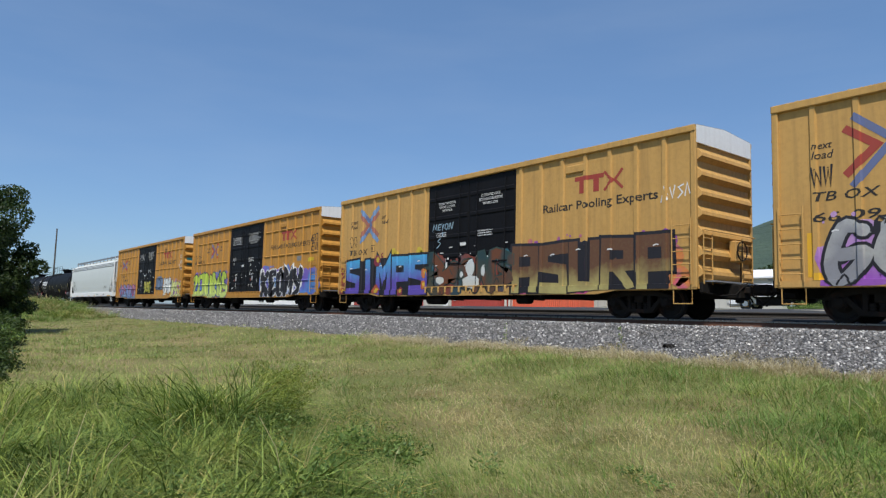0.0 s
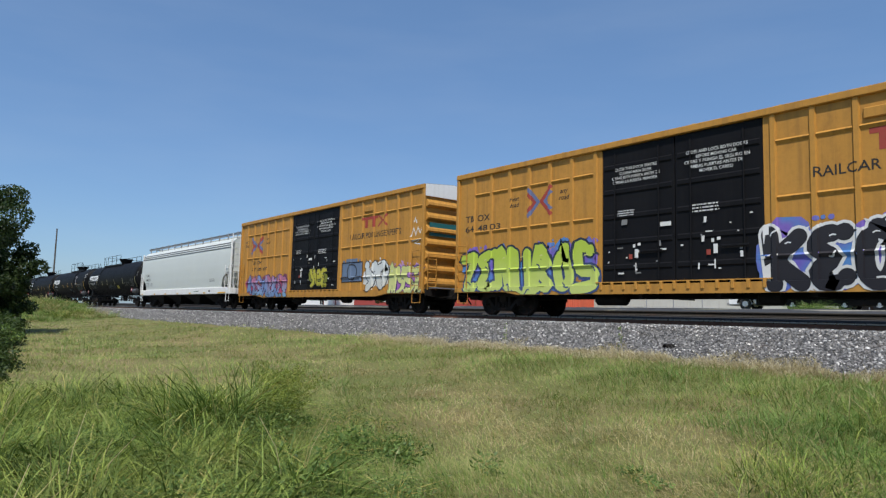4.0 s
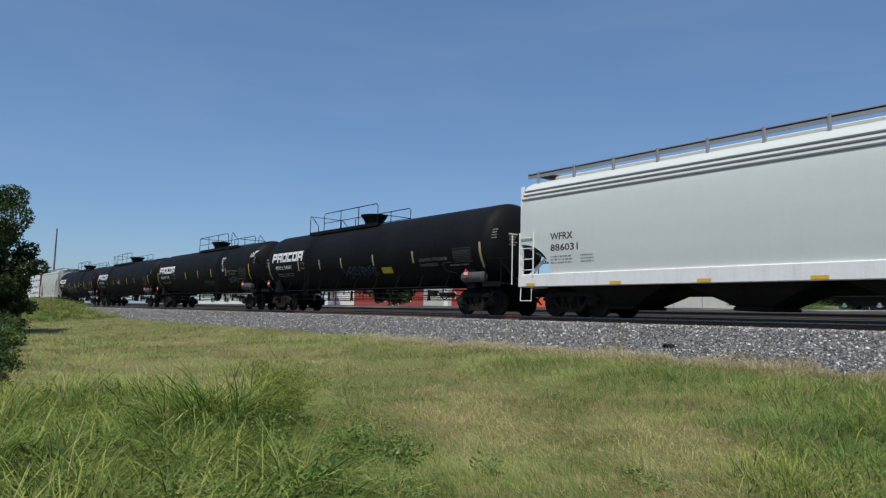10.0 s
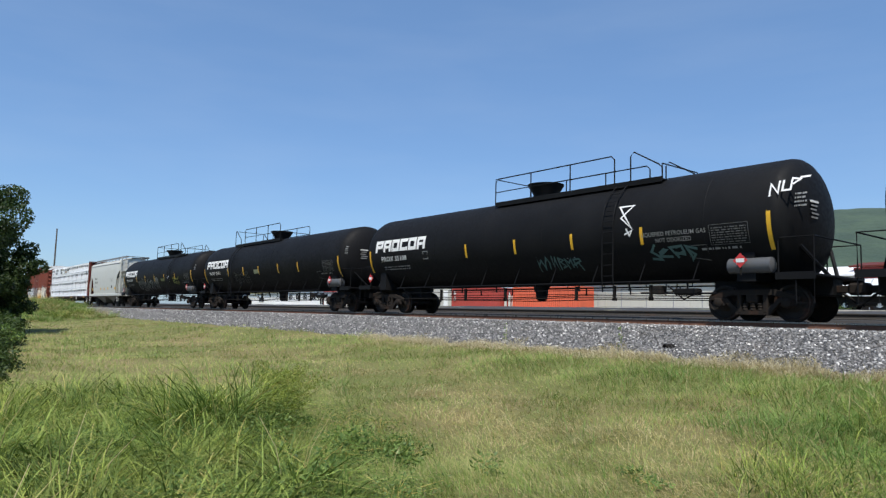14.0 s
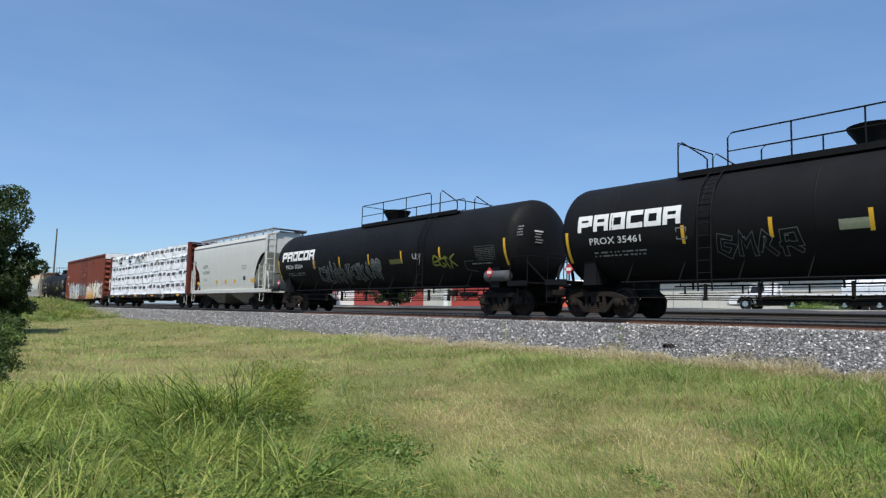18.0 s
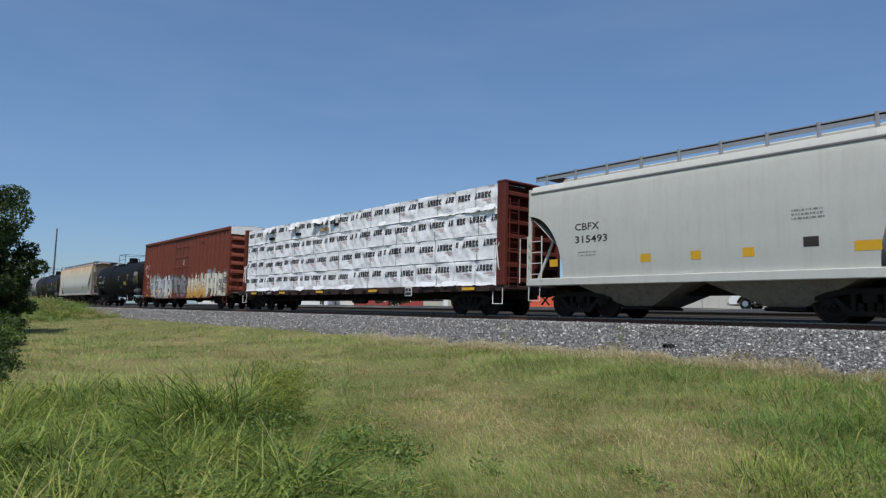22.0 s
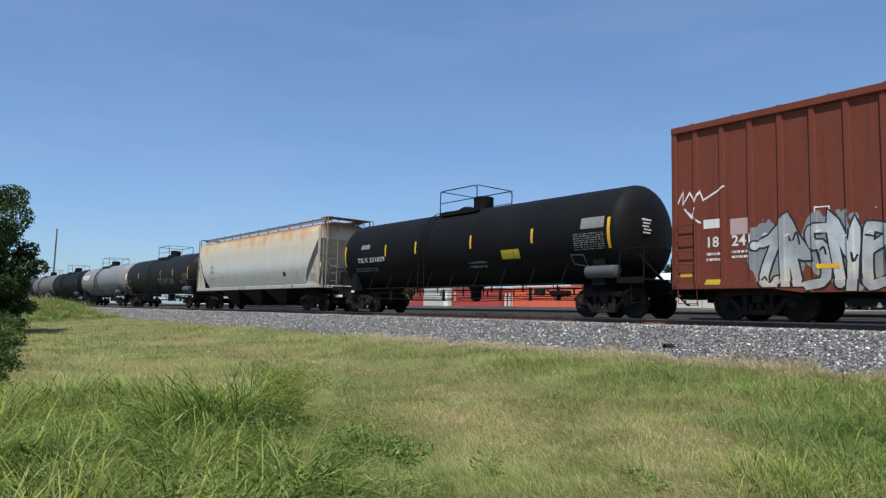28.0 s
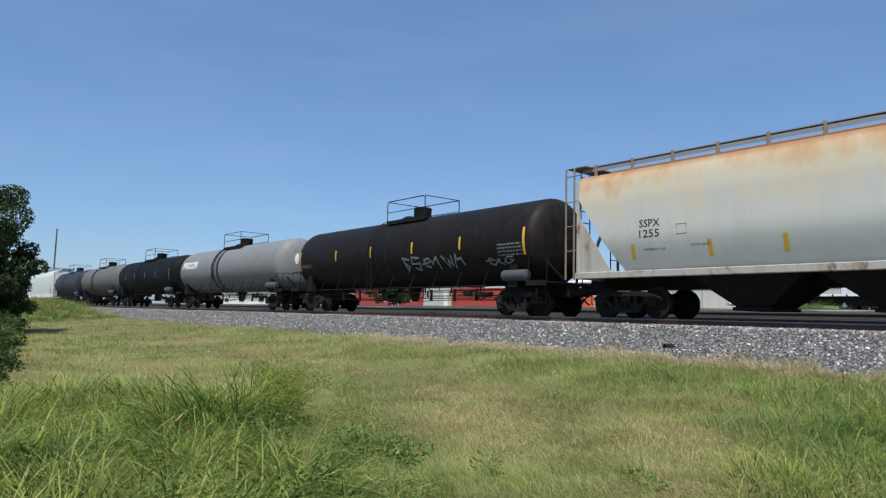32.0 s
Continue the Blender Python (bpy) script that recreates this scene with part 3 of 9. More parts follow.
def end_of_boxcar(root, s, hb, body, top_panel, tag):
    """A corrugated steel end with corner posts, ladder, crossover platform and brake gear."""
    x = s * hb
    part("end_wall", Geo().box(min(x - s * 0.12, x - s * 0.06), max(x - s * 0.12, x - s * 0.06), -1.45, 1.45, 0.95, 5.28), body, root)
    for y in (-1.5, 1.5):
        part("corner_post", Geo().box(min(x, x - s * 0.16), max(x, x - s * 0.16), y - 0.06, y + 0.06, 0.85, 5.2, 0.02), body, root)
    wedge = shared(("end_rib", tag, s), lambda: Geo().add(
        [(0, -1.43, -0.17), (0, 1.43, -0.17), (s * 0.15, -1.38, -0.05), (s * 0.15, 1.38, -0.05), (s * 0.13, -1.38, 0.05), (s * 0.13, 1.38, 0.05), (0, -1.43, 0.2), (0, 1.43, 0.2)],
        [(0, 1, 3, 2), (2, 3, 5, 4), (4, 5, 7, 6), (0, 2, 4, 6), (1, 7, 5, 3)]), body)
    for k in range(7):
        part("end_rib", wedge, body, root, at=(x - s * 0.06, 0, 1.28 + 0.54 * k))
    part("top_panel", Geo().prism_x([(-1.5, 4.84), (1.5, 4.84), (1.5, 5.325), (0, 5.445), (-1.5, 5.325)], min(x - s * 0.05, x + s * 0.008), max(x - s * 0.05, x + s * 0.008)), top_panel, root, "flat panel across the top of the end")
    part("end_ladder", ladder(-1.36, -0.92, x + s * 0.10, 0.95, 2.35, 5, 0.014, "y"), body, root)
    part("end_ladder", ladder(0.7, 1.3, x + s * 0.10, 0.95, 2.35, 4, 0.014, "y"), body, root)
    part("crossover_platform", Geo().box(min(x + s * 0.03, x + s * 0.33), max(x + s * 0.03, x + s * 0.33), -1.2, 1.2, 1.02, 1.06), galvanised, root)
    part("grab_rail", Geo().tube([(x + s * 0.05, -1.35, 2.42), (x + s * 0.16, -1.35, 2.42), (x + s * 0.16, 1.35, 2.42), (x + s * 0.05, 1.35, 2.42)], 0.016, 6), body, root)
    part("end_sill", Geo().box(min(x, x + s * 0.1), max(x, x + s * 0.1), -1.44, 1.44, 0.72, 1.0, 0.02), under_paint, root)
    part("draft_gear", Geo().box(min(x, x + s * 0.55), max(x, x + s * 0.55), -0.32, 0.32, 0.58, 1.0, 0.04), under_paint, root)
    part("cut_lever", Geo().tube([(x + s * 0.16, -1.4, 0.72), (x + s * 0.18, -0.7, 0.66), (x + s * 0.5, -0.45, 0.7), (x + s * 0.62, 0.0, 1.05)], 0.018, 6), under_paint, root)
    part("brake_rigging", Geo().tube([(x + s * 0.12, 0.6, 1.65), (x + s * 0.12, 0.55, 0.6)], 0.02, 6).box(min(x, x + s * 0.12), max(x, x + s * 0.12), 0.45, 0.75, 0.5, 0.75, 0.02), under_paint, root)
    if s > 0:
        part("brake_box", Geo().box(x + 0.02, x + 0.24, 0.1, 0.55, 1.65, 2.25, 0.03), body, root)
        w = Geo()
        w.tube([(x + 0.3, 0.33 + 0.27 * math.cos(a), 1.95 + 0.27 * math.sin(a)) for a in np.linspace(0, 2 * math.pi, 17)], 0.018, 6, False)
        w.tube([(x + 0.3, 0.06, 1.95), (x + 0.3, 0.6, 1.95)], 0.014, 5)
        w.tube([(x + 0.3, 0.33, 1.68), (x + 0.3, 0.33, 2.22)], 0.014, 5)
        part("brake_wheel", w, under_paint, root)


def boxcar(q0, q1, label, body, door_mat, door=(-2.5, 2.5), grid=False, top_panel=None, roof=None, pitch=0.945, first=0.25):
    root = wagon("boxcar", q0, q1, label, "boxcar")
    hb = (q1 - q0) / 2 - 1.03
    tag = body.name
    ribs = [door[1] + first + pitch * k for k in range(11) if door[1] + first + pitch * k < hb - 0.4] + [door[0] - first - pitch * k for k in range(11) if door[0] - first - pitch * k > -hb + 0.4]
    rib = shared(("side_post", tag), lambda: Geo().add(
        [(-0.085, 0, 0.98), (0.085, 0, 0.98), (0.055, -0.055, 0.98), (-0.055, -0.055, 0.98), (-0.085, 0, 5.14), (0.085, 0, 5.14), (0.055, -0.055, 5.14), (-0.055, -0.055, 5.14)],
        [(0, 1, 2, 3), (4, 7, 6, 5), (0, 3, 7, 4), (3, 2, 6, 7), (2, 1, 5, 6)]), body)
    bar = shared(("side_rail", tag), lambda: Geo().add(
        [(-0.40, 0, -0.07), (0.40, 0, -0.07), (0.40, -0.05, 0.02), (-0.40, -0.05, 0.02), (-0.40, 0, 0.07), (0.40, 0, 0.07)],
        [(0, 1, 2, 3), (3, 2, 5, 4), (0, 3, 4), (1, 5, 2)]), body)
    for f in (-1, 1):
        def out(y, f=f):
            return f * y
        for a, b in ((-hb + 0.06, door[0]), (door[1], hb - 0.06)):
            part("side_panel", Geo().box(a, b, min(out(1.44), out(1.49)), max(out(1.44), out(1.49)), 0.80, 5.16), body, root)
        for x in ribs:
            o = part("side_post", rib, body, root, at=(x, f * 1.49, 0))
            if f > 0:
                o.rotation_euler = (0, 0, math.pi)
        if grid:
            for z in (4.43, 3.02, 1.58):
                for x in sorted(ribs):
                    if x + 0.945 < hb and not door[0] - 1.1 < x < door[1] - 0.5:
                        o = part("side_rail", bar, body, root, at=(x + 0.4725, f * 1.49, z))
                        if f > 0:
                            o.rotation_euler = (0, 0, math.pi)
        part("top_chord", Geo().box(-hb, hb, min(out(1.44), out(1.585)), max(out(1.44), out(1.585)), 5.14, 5.33, 0.02), body, root)
        part("side_sill", Geo().add([(x, out(y), z) for x, z in ((-hb, 0.82), (-hb + 2.6, 0.82), (-hb + 3.4, 0.70), (hb - 3.4, 0.70), (hb - 2.6, 0.82), (hb, 0.82)) for y in (1.42, 1.55)]
                                    + [(x, out(y), 0.98) for x in (-hb, -hb + 2.6, -hb + 3.4, hb - 3.4, hb - 2.6, hb) for y in (1.42, 1.55)],
                                    [(2 * i + 1, 2 * i + 3, 2 * i + 15, 2 * i + 13) for i in range(5)] + [(2 * i, 2 * i + 12, 2 * i + 14, 2 * i + 2) for i in range(5)]
                                    + [(2 * i, 2 * i + 2, 2 * i + 3, 2 * i + 1) for i in range(5)] + [(2 * i + 12, 2 * i + 13, 2 * i + 15, 2 * i + 14) for i in range(5)]), body, root)
        # doors: two leaves with pressed ribs, locking bars and a sill with brackets
        mid = (door[0] + door[1]) / 2
        for a, b in ((door[0], mid), (mid, door[1])):
            leaf = part("door", Geo().box(a + 0.015, b - 0.015, min(out(1.42), out(1.485)), max(out(1.42), out(1.485)), 1.06, 5.12, 0.01), door_mat, root, "")
            wd = b - a
            press = Geo().add([(-wd / 2 + 0.08, 0, -0.09), (wd / 2 - 0.08, 0, -0.09), (wd / 2 - 0.1, -0.03, -0.05), (-wd / 2 + 0.1, -0.03, -0.05),
                               (-wd / 2 + 0.1, -0.03, 0.05), (wd / 2 - 0.1, -0.03, 0.05), (wd / 2 - 0.08, 0, 0.09), (-wd / 2 + 0.08, 0, 0.09)],
                              [(0, 1, 2, 3), (3, 2, 5, 4), (4, 5, 6, 7), (0, 3, 4, 7), (1, 6, 5, 2)]).mesh("door_rib")
            press.materials.append(door_mat)
            for k in range(5):
                o = part("door_rib", press, door_mat, leaf, at=((a + b) / 2, f * 1.485, 1.5 + 0.76 * k))
                if f > 0:
                    o.rotation_euler = (0, 0, math.pi)
            for t_ in (0.2, 0.8):
                part("locking_bar", Geo().tube([(a + wd * t_, out(1.535), 1.1), (a + wd * t_, out(1.535), 4.95)], 0.02, 6), door_mat, leaf)
            part("door_handle", Geo().box(a + wd * 0.55, a + wd * 0.85, min(out(1.52), out(1.565)), max(out(1.52), out(1.565)), 1.9, 1.96, 0.01), door_mat, leaf)
        for k in range(13):
            x = door[0] + (door[1] - door[0]) * k / 12
            part("sill_bracket", shared(("sill_bracket", tag), lambda: Geo().box(-0.045, 0.045, -0.05, 0.05, 0.82, 1.04, 0.012), body), body, root, at=(x, f * 1.53, 0))
        part("door_track", Geo().box(door[0] - 0.2, door[1] + 0.2, min(out(1.49), out(1.56)), max(out(1.49), out(1.56)), 1.035, 1.065), body, root)
        for s in (-1, 1):
            part("side_ladder", ladder(s * (hb - 0.72), s * (hb - 0.14), out(1.60), 0.95, 2.75, 5), body, root)
            part("step", Geo().tube([(s * (hb - 0.72), out(1.52), 0.85), (s * (hb - 0.72), out(1.52), 0.42), (s * (hb - 0.16), out(1.52), 0.42), (s * (hb - 0.16), out(1.52), 0.85)], 0.018, 6), body, root)
        part("roof_gusset", Geo().box(min(0, 1) + door[1] + 2.3, door[1] + 3.1, min(out(1.49), out(1.55)), max(out(1.49), out(1.55)), 4.6, 4.85, 0.02), body, root)
    for s in (-1, 1):
        end_of_boxcar(root, s, hb, body, top_panel or body, tag)
        truck(root, s * (hb - 2.15))
    part("roof", Geo().prism_x([(-1.58, 5.32), (-1.45, 5.345), (0, 5.46), (1.45, 5.345), (1.58, 5.32), (1.45, 5.28), (-1.45, 5.28)], -hb, hb), roof or roof_steel, root)
    seam = shared(("roof_seam", tag), lambda: Geo().prism_x([(-1.5, 5.33), (-1.5, 5.37), (0, 5.50), (1.5, 5.37), (1.5, 5.33), (0, 5.45)], -0.03, 0.03), roof or roof_steel)
    for k in range(16):
        part("roof_seam", seam, roof_steel, root, at=(-hb + 0.6 + (2 * hb - 1.2) * k / 15, 0, 0))
    part("floor", Geo().box(-hb + 0.1, hb - 0.1, -1.42, 1.42, 0.86, 1.0), under_paint, root)
    part("centre_sill", Geo().box(-hb + 0.2, hb - 0.2, -0.28, 0.28, 0.60, 0.86), under_paint, root)
    for x in (-3.6, -1.2, 1.2, 3.6):
        part("cross_bearer", Geo().prism_y([(x - 0.06, 0.86), (x + 0.06, 0.86), (x + 0.06, 0.6), (x - 0.06, 0.6)], -1.4, 1.4), under_paint, root)
    part("brake_cylinder", Geo().lathe_x([(2.0, 0.12), (2.05, 0.17), (2.6, 0.17), (2.65, 0.1)], -0.8, 0.58, 14), under_paint, root, smooth=True)
    part("air_reservoir", Geo().lathe_x([(-3.2, 0.1), (-3.1, 0.19), (-2.1, 0.19), (-2.0, 0.1)], -0.85, 0.56, 14), under_paint, root, smooth=True)
    part("brake_pipe", Geo().tube([(-hb + 2, -0.7, 0.55), (-3.3, -0.7, 0.6), (2, -0.75, 0.6), (hb - 3, -0.6, 0.55)], 0.02, 6), under_paint, root)

    edges = []
    for x in ribs:
        edges += [x - 0.085, x - 0.055, x + 0.055, x + 0.085]

    def place(u, v):
        y = 1.49
        if door[0] < u < door[1]:
            y = 1.52
        else:
            for x in ribs:
                d = abs(u - x)
                if d < 0.085:
                    y = 1.49 + (0.055 if d <= 0.0551 else 0.055 * (0.085 - d) / 0.03)
            if grid:
                for z in (4.43, 3.02, 1.58):
                    y = max(y, 1.49 + float(np.interp(v - z, (-0.07, 0.02, 0.07), (0, 0.052, 0))))
        if v <= 0.981:
            y = max(y, 1.551)
        return (u, -y, v)
    RAIL_CUTS[place] = [0.98, 0.986] + ([z + d for z in (4.43, 3.02, 1.58) for d in (-0.07, 0.02, 0.07)] if grid else [])
    return root, place, sorted(edges)


# ---- tank wagons ----
def dished(hb, r, depth=0.62):
    rows = [(-hb, 0.02)]
    for k in range(1, 9):
        a = math.pi / 2 * k / 8
        rows.append((-hb + depth * (1 - math.cos(a)), r * math.sin(a)))
    mid = list(np.linspace(-hb + depth + 0.6, hb - depth - 0.6, 6))
    return rows + [(x, r) for x in mid] + [(-x, rr) for x, rr in reversed(rows)]


def strip_polys(x, w, z0, z1, n_=5):
    return [[(x - w / 2, z0 + (z1 - z0) * k / n_), (x + w / 2, z0 + (z1 - z0) * k / n_), (x + w / 2, z0 + (z1 - z0) * (k + 1) / n_), (x - w / 2, z0 + (z1 - z0) * (k + 1) / n_)] for k in range(n_)]


def tank_wagon(q0, q1, label, paint_, walk_from=-1.1, walk_to=6.7, dome_x=0.7, ladder_x=3.9, bowl=True, strips=(-7.5, -4.4, -1.6, 1.4, 4.4, 8.0), strip_mat=None, bands=(), r=1.55, slope=None, fitting=None, end_strips=True, strip_z=2.45, recess=0.15, fore=0.0, aft=0.0):
    root = wagon("tank_wagon", q0, q1, label, "tank wagon", fore, aft)
    half = (q1 - q0) / 2
    hb, za = half - 0.63 - recess, 2.66
    fit_ = fitting or paint_
    shell = part("tank", Geo().lathe_x(dished(hb, r), 0, za, 56), paint_, root, smooth=True)
    for x in np.linspace(-hb + 2.4, hb - 2.4, 6):
        part("weld_seam", shared(("weld_seam", r, paint_.name), lambda: Geo().lathe_x([(-0.018, r), (-0.008, r + 0.006), (0.008, r + 0.006), (0.018, r)], 0, za, 56), paint_, True), paint_, shell, at=(float(x), 0, 0))
    for x, w in bands:
        part("band", Geo().lathe_x([(x - w / 2, r + 0.001), (x - w / 2, r + 0.012), (x + w / 2, r + 0.012), (x + w / 2, r + 0.001)], 0, za, 56), black_paint, root, "dark band round the barrel", smooth=True)
    # walkway with railings
    top = za + r
    deck = part("walkway", Geo().box(walk_from, walk_to, -0.95, -0.35, top - 0.18, top - 0.14).box(walk_from, walk_to, -0.97, -0.93, top - 0.24, top - 0.08), fit_, root)
    lo, hi = walk_from, walk_to
    rt = top + 0.80
    for y in (-0.95, 0.95):
        g = Geo()
        gap = ladder_x if y < 0 or slope is not None else None
        spans = [(lo, hi)] if gap is None or not lo + 0.4 < gap < hi - 0.4 else [(lo, gap - 0.3), (gap + 0.3, hi)]
        for a, b in spans:
            # the short section beyond the ladder slopes down
            outer = slope is not None and b - a < 0.55 * (hi - lo) and len(spans) > 1
            ha = rt - (0.5 if outer and slope < 0 else 0.0)
            hb_ = rt - (0.5 if outer and slope > 0 else 0.0)
            ra = [(a, y, top - 0.2), (a, y, ha - 0.12), (a + 0.12, y, ha), (b - 0.12, y, hb_), (b, y, hb_ - 0.12), (b, y, top - 0.2)]
            g.tube(ra, 0.022, 6)
            if not outer:
                g.tube([(a, y, top + 0.3), (b, y, top + 0.3)], 0.018, 6)
            m = max(1, int((b - a) / 1.6))
            for k in range(1, m):
                x = a + (b - a) * k / m
                g.tube([(x, y, top - 0.2), (x, y, rt)], 0.022, 6)
        part("railing", g, fit_, root)
    for x in (lo, hi):
        low_end = slope is not None and x == hi and slope > 0
        part("railing", Geo().tube([(x, -0.95, top - 0.2), (x, -0.95, rt - 0.5 * low_end), (x, 0.95, rt - 0.5 * low_end), (x, 0.95, top - 0.2)], 0.02, 6), fit_, root)
    if bowl:
        part("manway", Geo().lathe_z([(top - 0.1, 0.42), (top + 0.16, 0.46), (top + 0.42, 0.63), (top + 0.5, 0.67), (top + 0.5, 0.6), (top + 0.44, 0.55)], dome_x, 0, 28), fit_, root, smooth=True)
        part("valve_cover", Geo().lathe_z([(top + 0.28, 0.3), (top + 0.5, 0.28), (top + 0.55, 0.18), (top + 0.56, 0.02)], dome_x, 0, 20), fit_, root, smooth=True)
    else:
        part("manway", Geo().lathe_z([(top - 0.1, 0.40), (top + 0.42, 0.40), (top + 0.46, 0.42), (top + 0.5, 0.36), (top + 0.55, 0.02)], dome_x, 0, 24), fit_, root, smooth=True)
        part("fittings_plate", Geo().lathe_z([(top - 0.1, 0.35), (top + 0.12, 0.35), (top + 0.2, 0.2), (top + 0.22, 0.02)], dome_x - 0.95, 0, 20), fit_, root, smooth=True)
    # ladders that bend over the barrel, both sides
    for f in (-1, 1):
        g = Geo()
        lx = ladder_x
        path = []
        for a in np.linspace(-0.1, 1.25, 9):
            path.append((f * (r + 0.10) * math.cos(a), za + (r + 0.10) * math.sin(a)))
        path = [(f * (r + 0.06), 0.75), (f * (r + 0.10), 1.2)] + path
        for u in (-0.2, 0.2):
            g.tube([(lx + u, y, z) for y, z in path], 0.02, 6)
        length = [0]
        for (a, b), (c_, d) in zip(path, path[1:]):
            length.append(length[-1] + math.hypot(c_ - a, d - b))
        for s_ in np.arange(0.15, length[-1], 0.33):
            y = float(np.interp(s_, length, [p_[0] for p_ in path]))
            z = float(np.interp(s_, length, [p_[1] for p_ in path]))
            g.tube([(lx - 0.2, y, z), (lx + 0.2, y, z)], 0.013, 5)
        part("ladder", g, fit_, root)
        # side running pipe on brackets
        g = Geo().tube([(-half + 3.4, f * 1.42, 1.05), (half - 3.4, f * 1.42, 1.05)], 0.028, 6)
        for x in np.linspace(-half + 3.6, half - 3.6, 9):
            g.tube([(x, f * 1.42, 1.05), (x + 0.12, f * 1.2, 1.75)], 0.018, 5)
        part("side_rail", g, fit_, root)
        g = Geo().tube([(-half + 3.6, f * 1.35, 0.83), (half - 3.6, f * 1.35, 0.83)], 0.014, 6)
        for x in np.linspace(-half + 3.8, half - 3.8, 8):
            g.box(x - 0.02, x + 0.02, f * 1.35 - 0.02, f * 1.35 + 0.02, 0.80, 1.06)
        part("lower_rail", g, fit_, root)
    # stub sills, end platforms and handrails
    for s in (-1, 1):
        a, b = sorted((s * (half - 0.5), s * (half - 3.6)))
        part("stub_sill", Geo().box(a, b, -0.3, 0.3, 0.66, 1.12, 0.02), fit_, root)
        a, b = sorted((s * (half - 0.42), s * (half - 1.35)))
        part("end_platform", Geo().box(a, b, -1.45, 1.45, 1.10, 1.16, 0.01).box(a, b, -1.5, -1.45, 1.02, 1.2).box(a, b, 1.45, 1.5, 1.02, 1.2), fit_, root)
        tx = s * (half - 2.15)
        part("saddle", Geo().add([(tx - 0.25, -1.35, 1.0), (tx + 0.25, -1.35, 1.0), (tx + 0.25, 1.35, 1.0), (tx - 0.25, 1.35, 1.0),
                                  (tx - 0.2, -1.3, 1.95), (tx + 0.2, -1.3, 1.95), (tx + 0.2, 1.3, 1.95), (tx - 0.2, 1.3, 1.95)],
                                 [(0, 1, 2, 3), (4, 7, 6, 5), (0, 4, 5, 1), (1, 5, 6, 2), (2, 6, 7, 3), (3, 7, 4, 0)]), fit_, root)
        for f in (-1, 1):
            hx = s * (half - 0.46)
            part("handrail", Geo().tube([(s * (half - 1.3), f * 1.42, 1.15), (s * (half - 1.3), f * 1.42, 1.95), (s * (half - 1.25), f * 1.42, 2.05), (hx, f * 1.42, 2.05), (hx, f * 1.42, 1.15)], 0.02, 6), fit_, root)
            part("step", Geo().tube([(hx, f * 1.45, 1.1), (hx, f * 1.45, 0.45), (hx - s * 0.42, f * 1.45, 0.45), (hx - s * 0.42, f * 1.45, 1.1)], 0.018, 6), fit_, root)
        part("handrail", Geo().tube([(s * (half - 0.46), -1.42, 2.05), (s * (half - 0.46), 1.42, 2.05)], 0.02, 6), fit_, root)
        # draft struts over the head
        for f in (-1, 1):
            part("head_brace", Geo().tube([(s * (half - 0.6), f * 0.25, 1.15), (s * (half - 1.0), f * 0.9, 1.9)], 0.05, 6), fit_, root)
        truck(root, tx)
    for y, z in ((-0.95, 0.62), (-0.55, 0.70), (0.9, 0.62)):
        part("brake_rod", Geo().tube([(-half + 3.2, y, z), (-1.0, y, z - 0.06), (2.0, y, z), (half - 3.4, y, z - 0.04)], 0.018, 6), under_paint, root)
    for k, x in enumerate((-4.6, -3.1, -0.9, 2.4, 3.9, 5.2)):
        part("rod_hanger", Geo().box(x - 0.03, x + 0.03, -1.0, -0.9, 0.55, 0.98).box(x - 0.06, x + 0.06, -1.0, -0.9, 0.52, 0.57 + 0.03 * (k % 3), 0.01), under_paint, root)
    part("brake_lever", Geo().tube([(half - 4.6, -1.05, 0.95), (half - 4.1, -1.05, 0.55), (half - 3.6, -1.0, 0.8)], 0.025, 6), under_paint, root)
    part("retainer_valve", Geo().box(half - 5.1, half - 4.8, -1.1, -0.8, 0.7, 0.95, 0.03), under_paint, root)
    part("air_reservoir", Geo().lathe_x([(half - 2.65, 0.1), (half - 2.6, 0.2), (half - 1.5, 0.2), (half - 1.45, 0.1)], -1.28, 1.40, 16), grey_tank_fitting, root, smooth=True)
    part("bottom_outlet", Geo().lathe_z([(0.55, 0.12), (0.6, 0.2), (0.9, 0.22), (1.2, 0.35)], 0, 0, 16), fit_, root, smooth=True)
    part("brake_gear", Geo().box(half - 4.4, half - 3.7, -1.1, -0.75, 0.68, 0.86, 0.04).tube([(half - 5.6, -0.9, 0.75), (half - 3.2, -0.9, 0.72)], 0.03, 6), fit_, root)

    def place(u, v):
        y = math.sqrt(max(0.0, r * r - (v - za) ** 2))
        return (u, -y, v)
    cuts = [za - r + 0.12 * k for k in range(1, 25)]
    sm = strip_mat or stripe_yellow
    for x in strips:
        if abs(x) < hb - 0.8:
            flat_decal("reflective_strip", strip_polys(x, 0.10, strip_z, strip_z + 0.5), place, sm, root)
    if end_strips:
        for s in (-1, 1):
            flat_decal("reflective_strip", strip_polys(s * (hb - 0.66), 0.11, strip_z - 0.35, strip_z + 0.6, 8), place, sm, root)
    return root, place, cuts


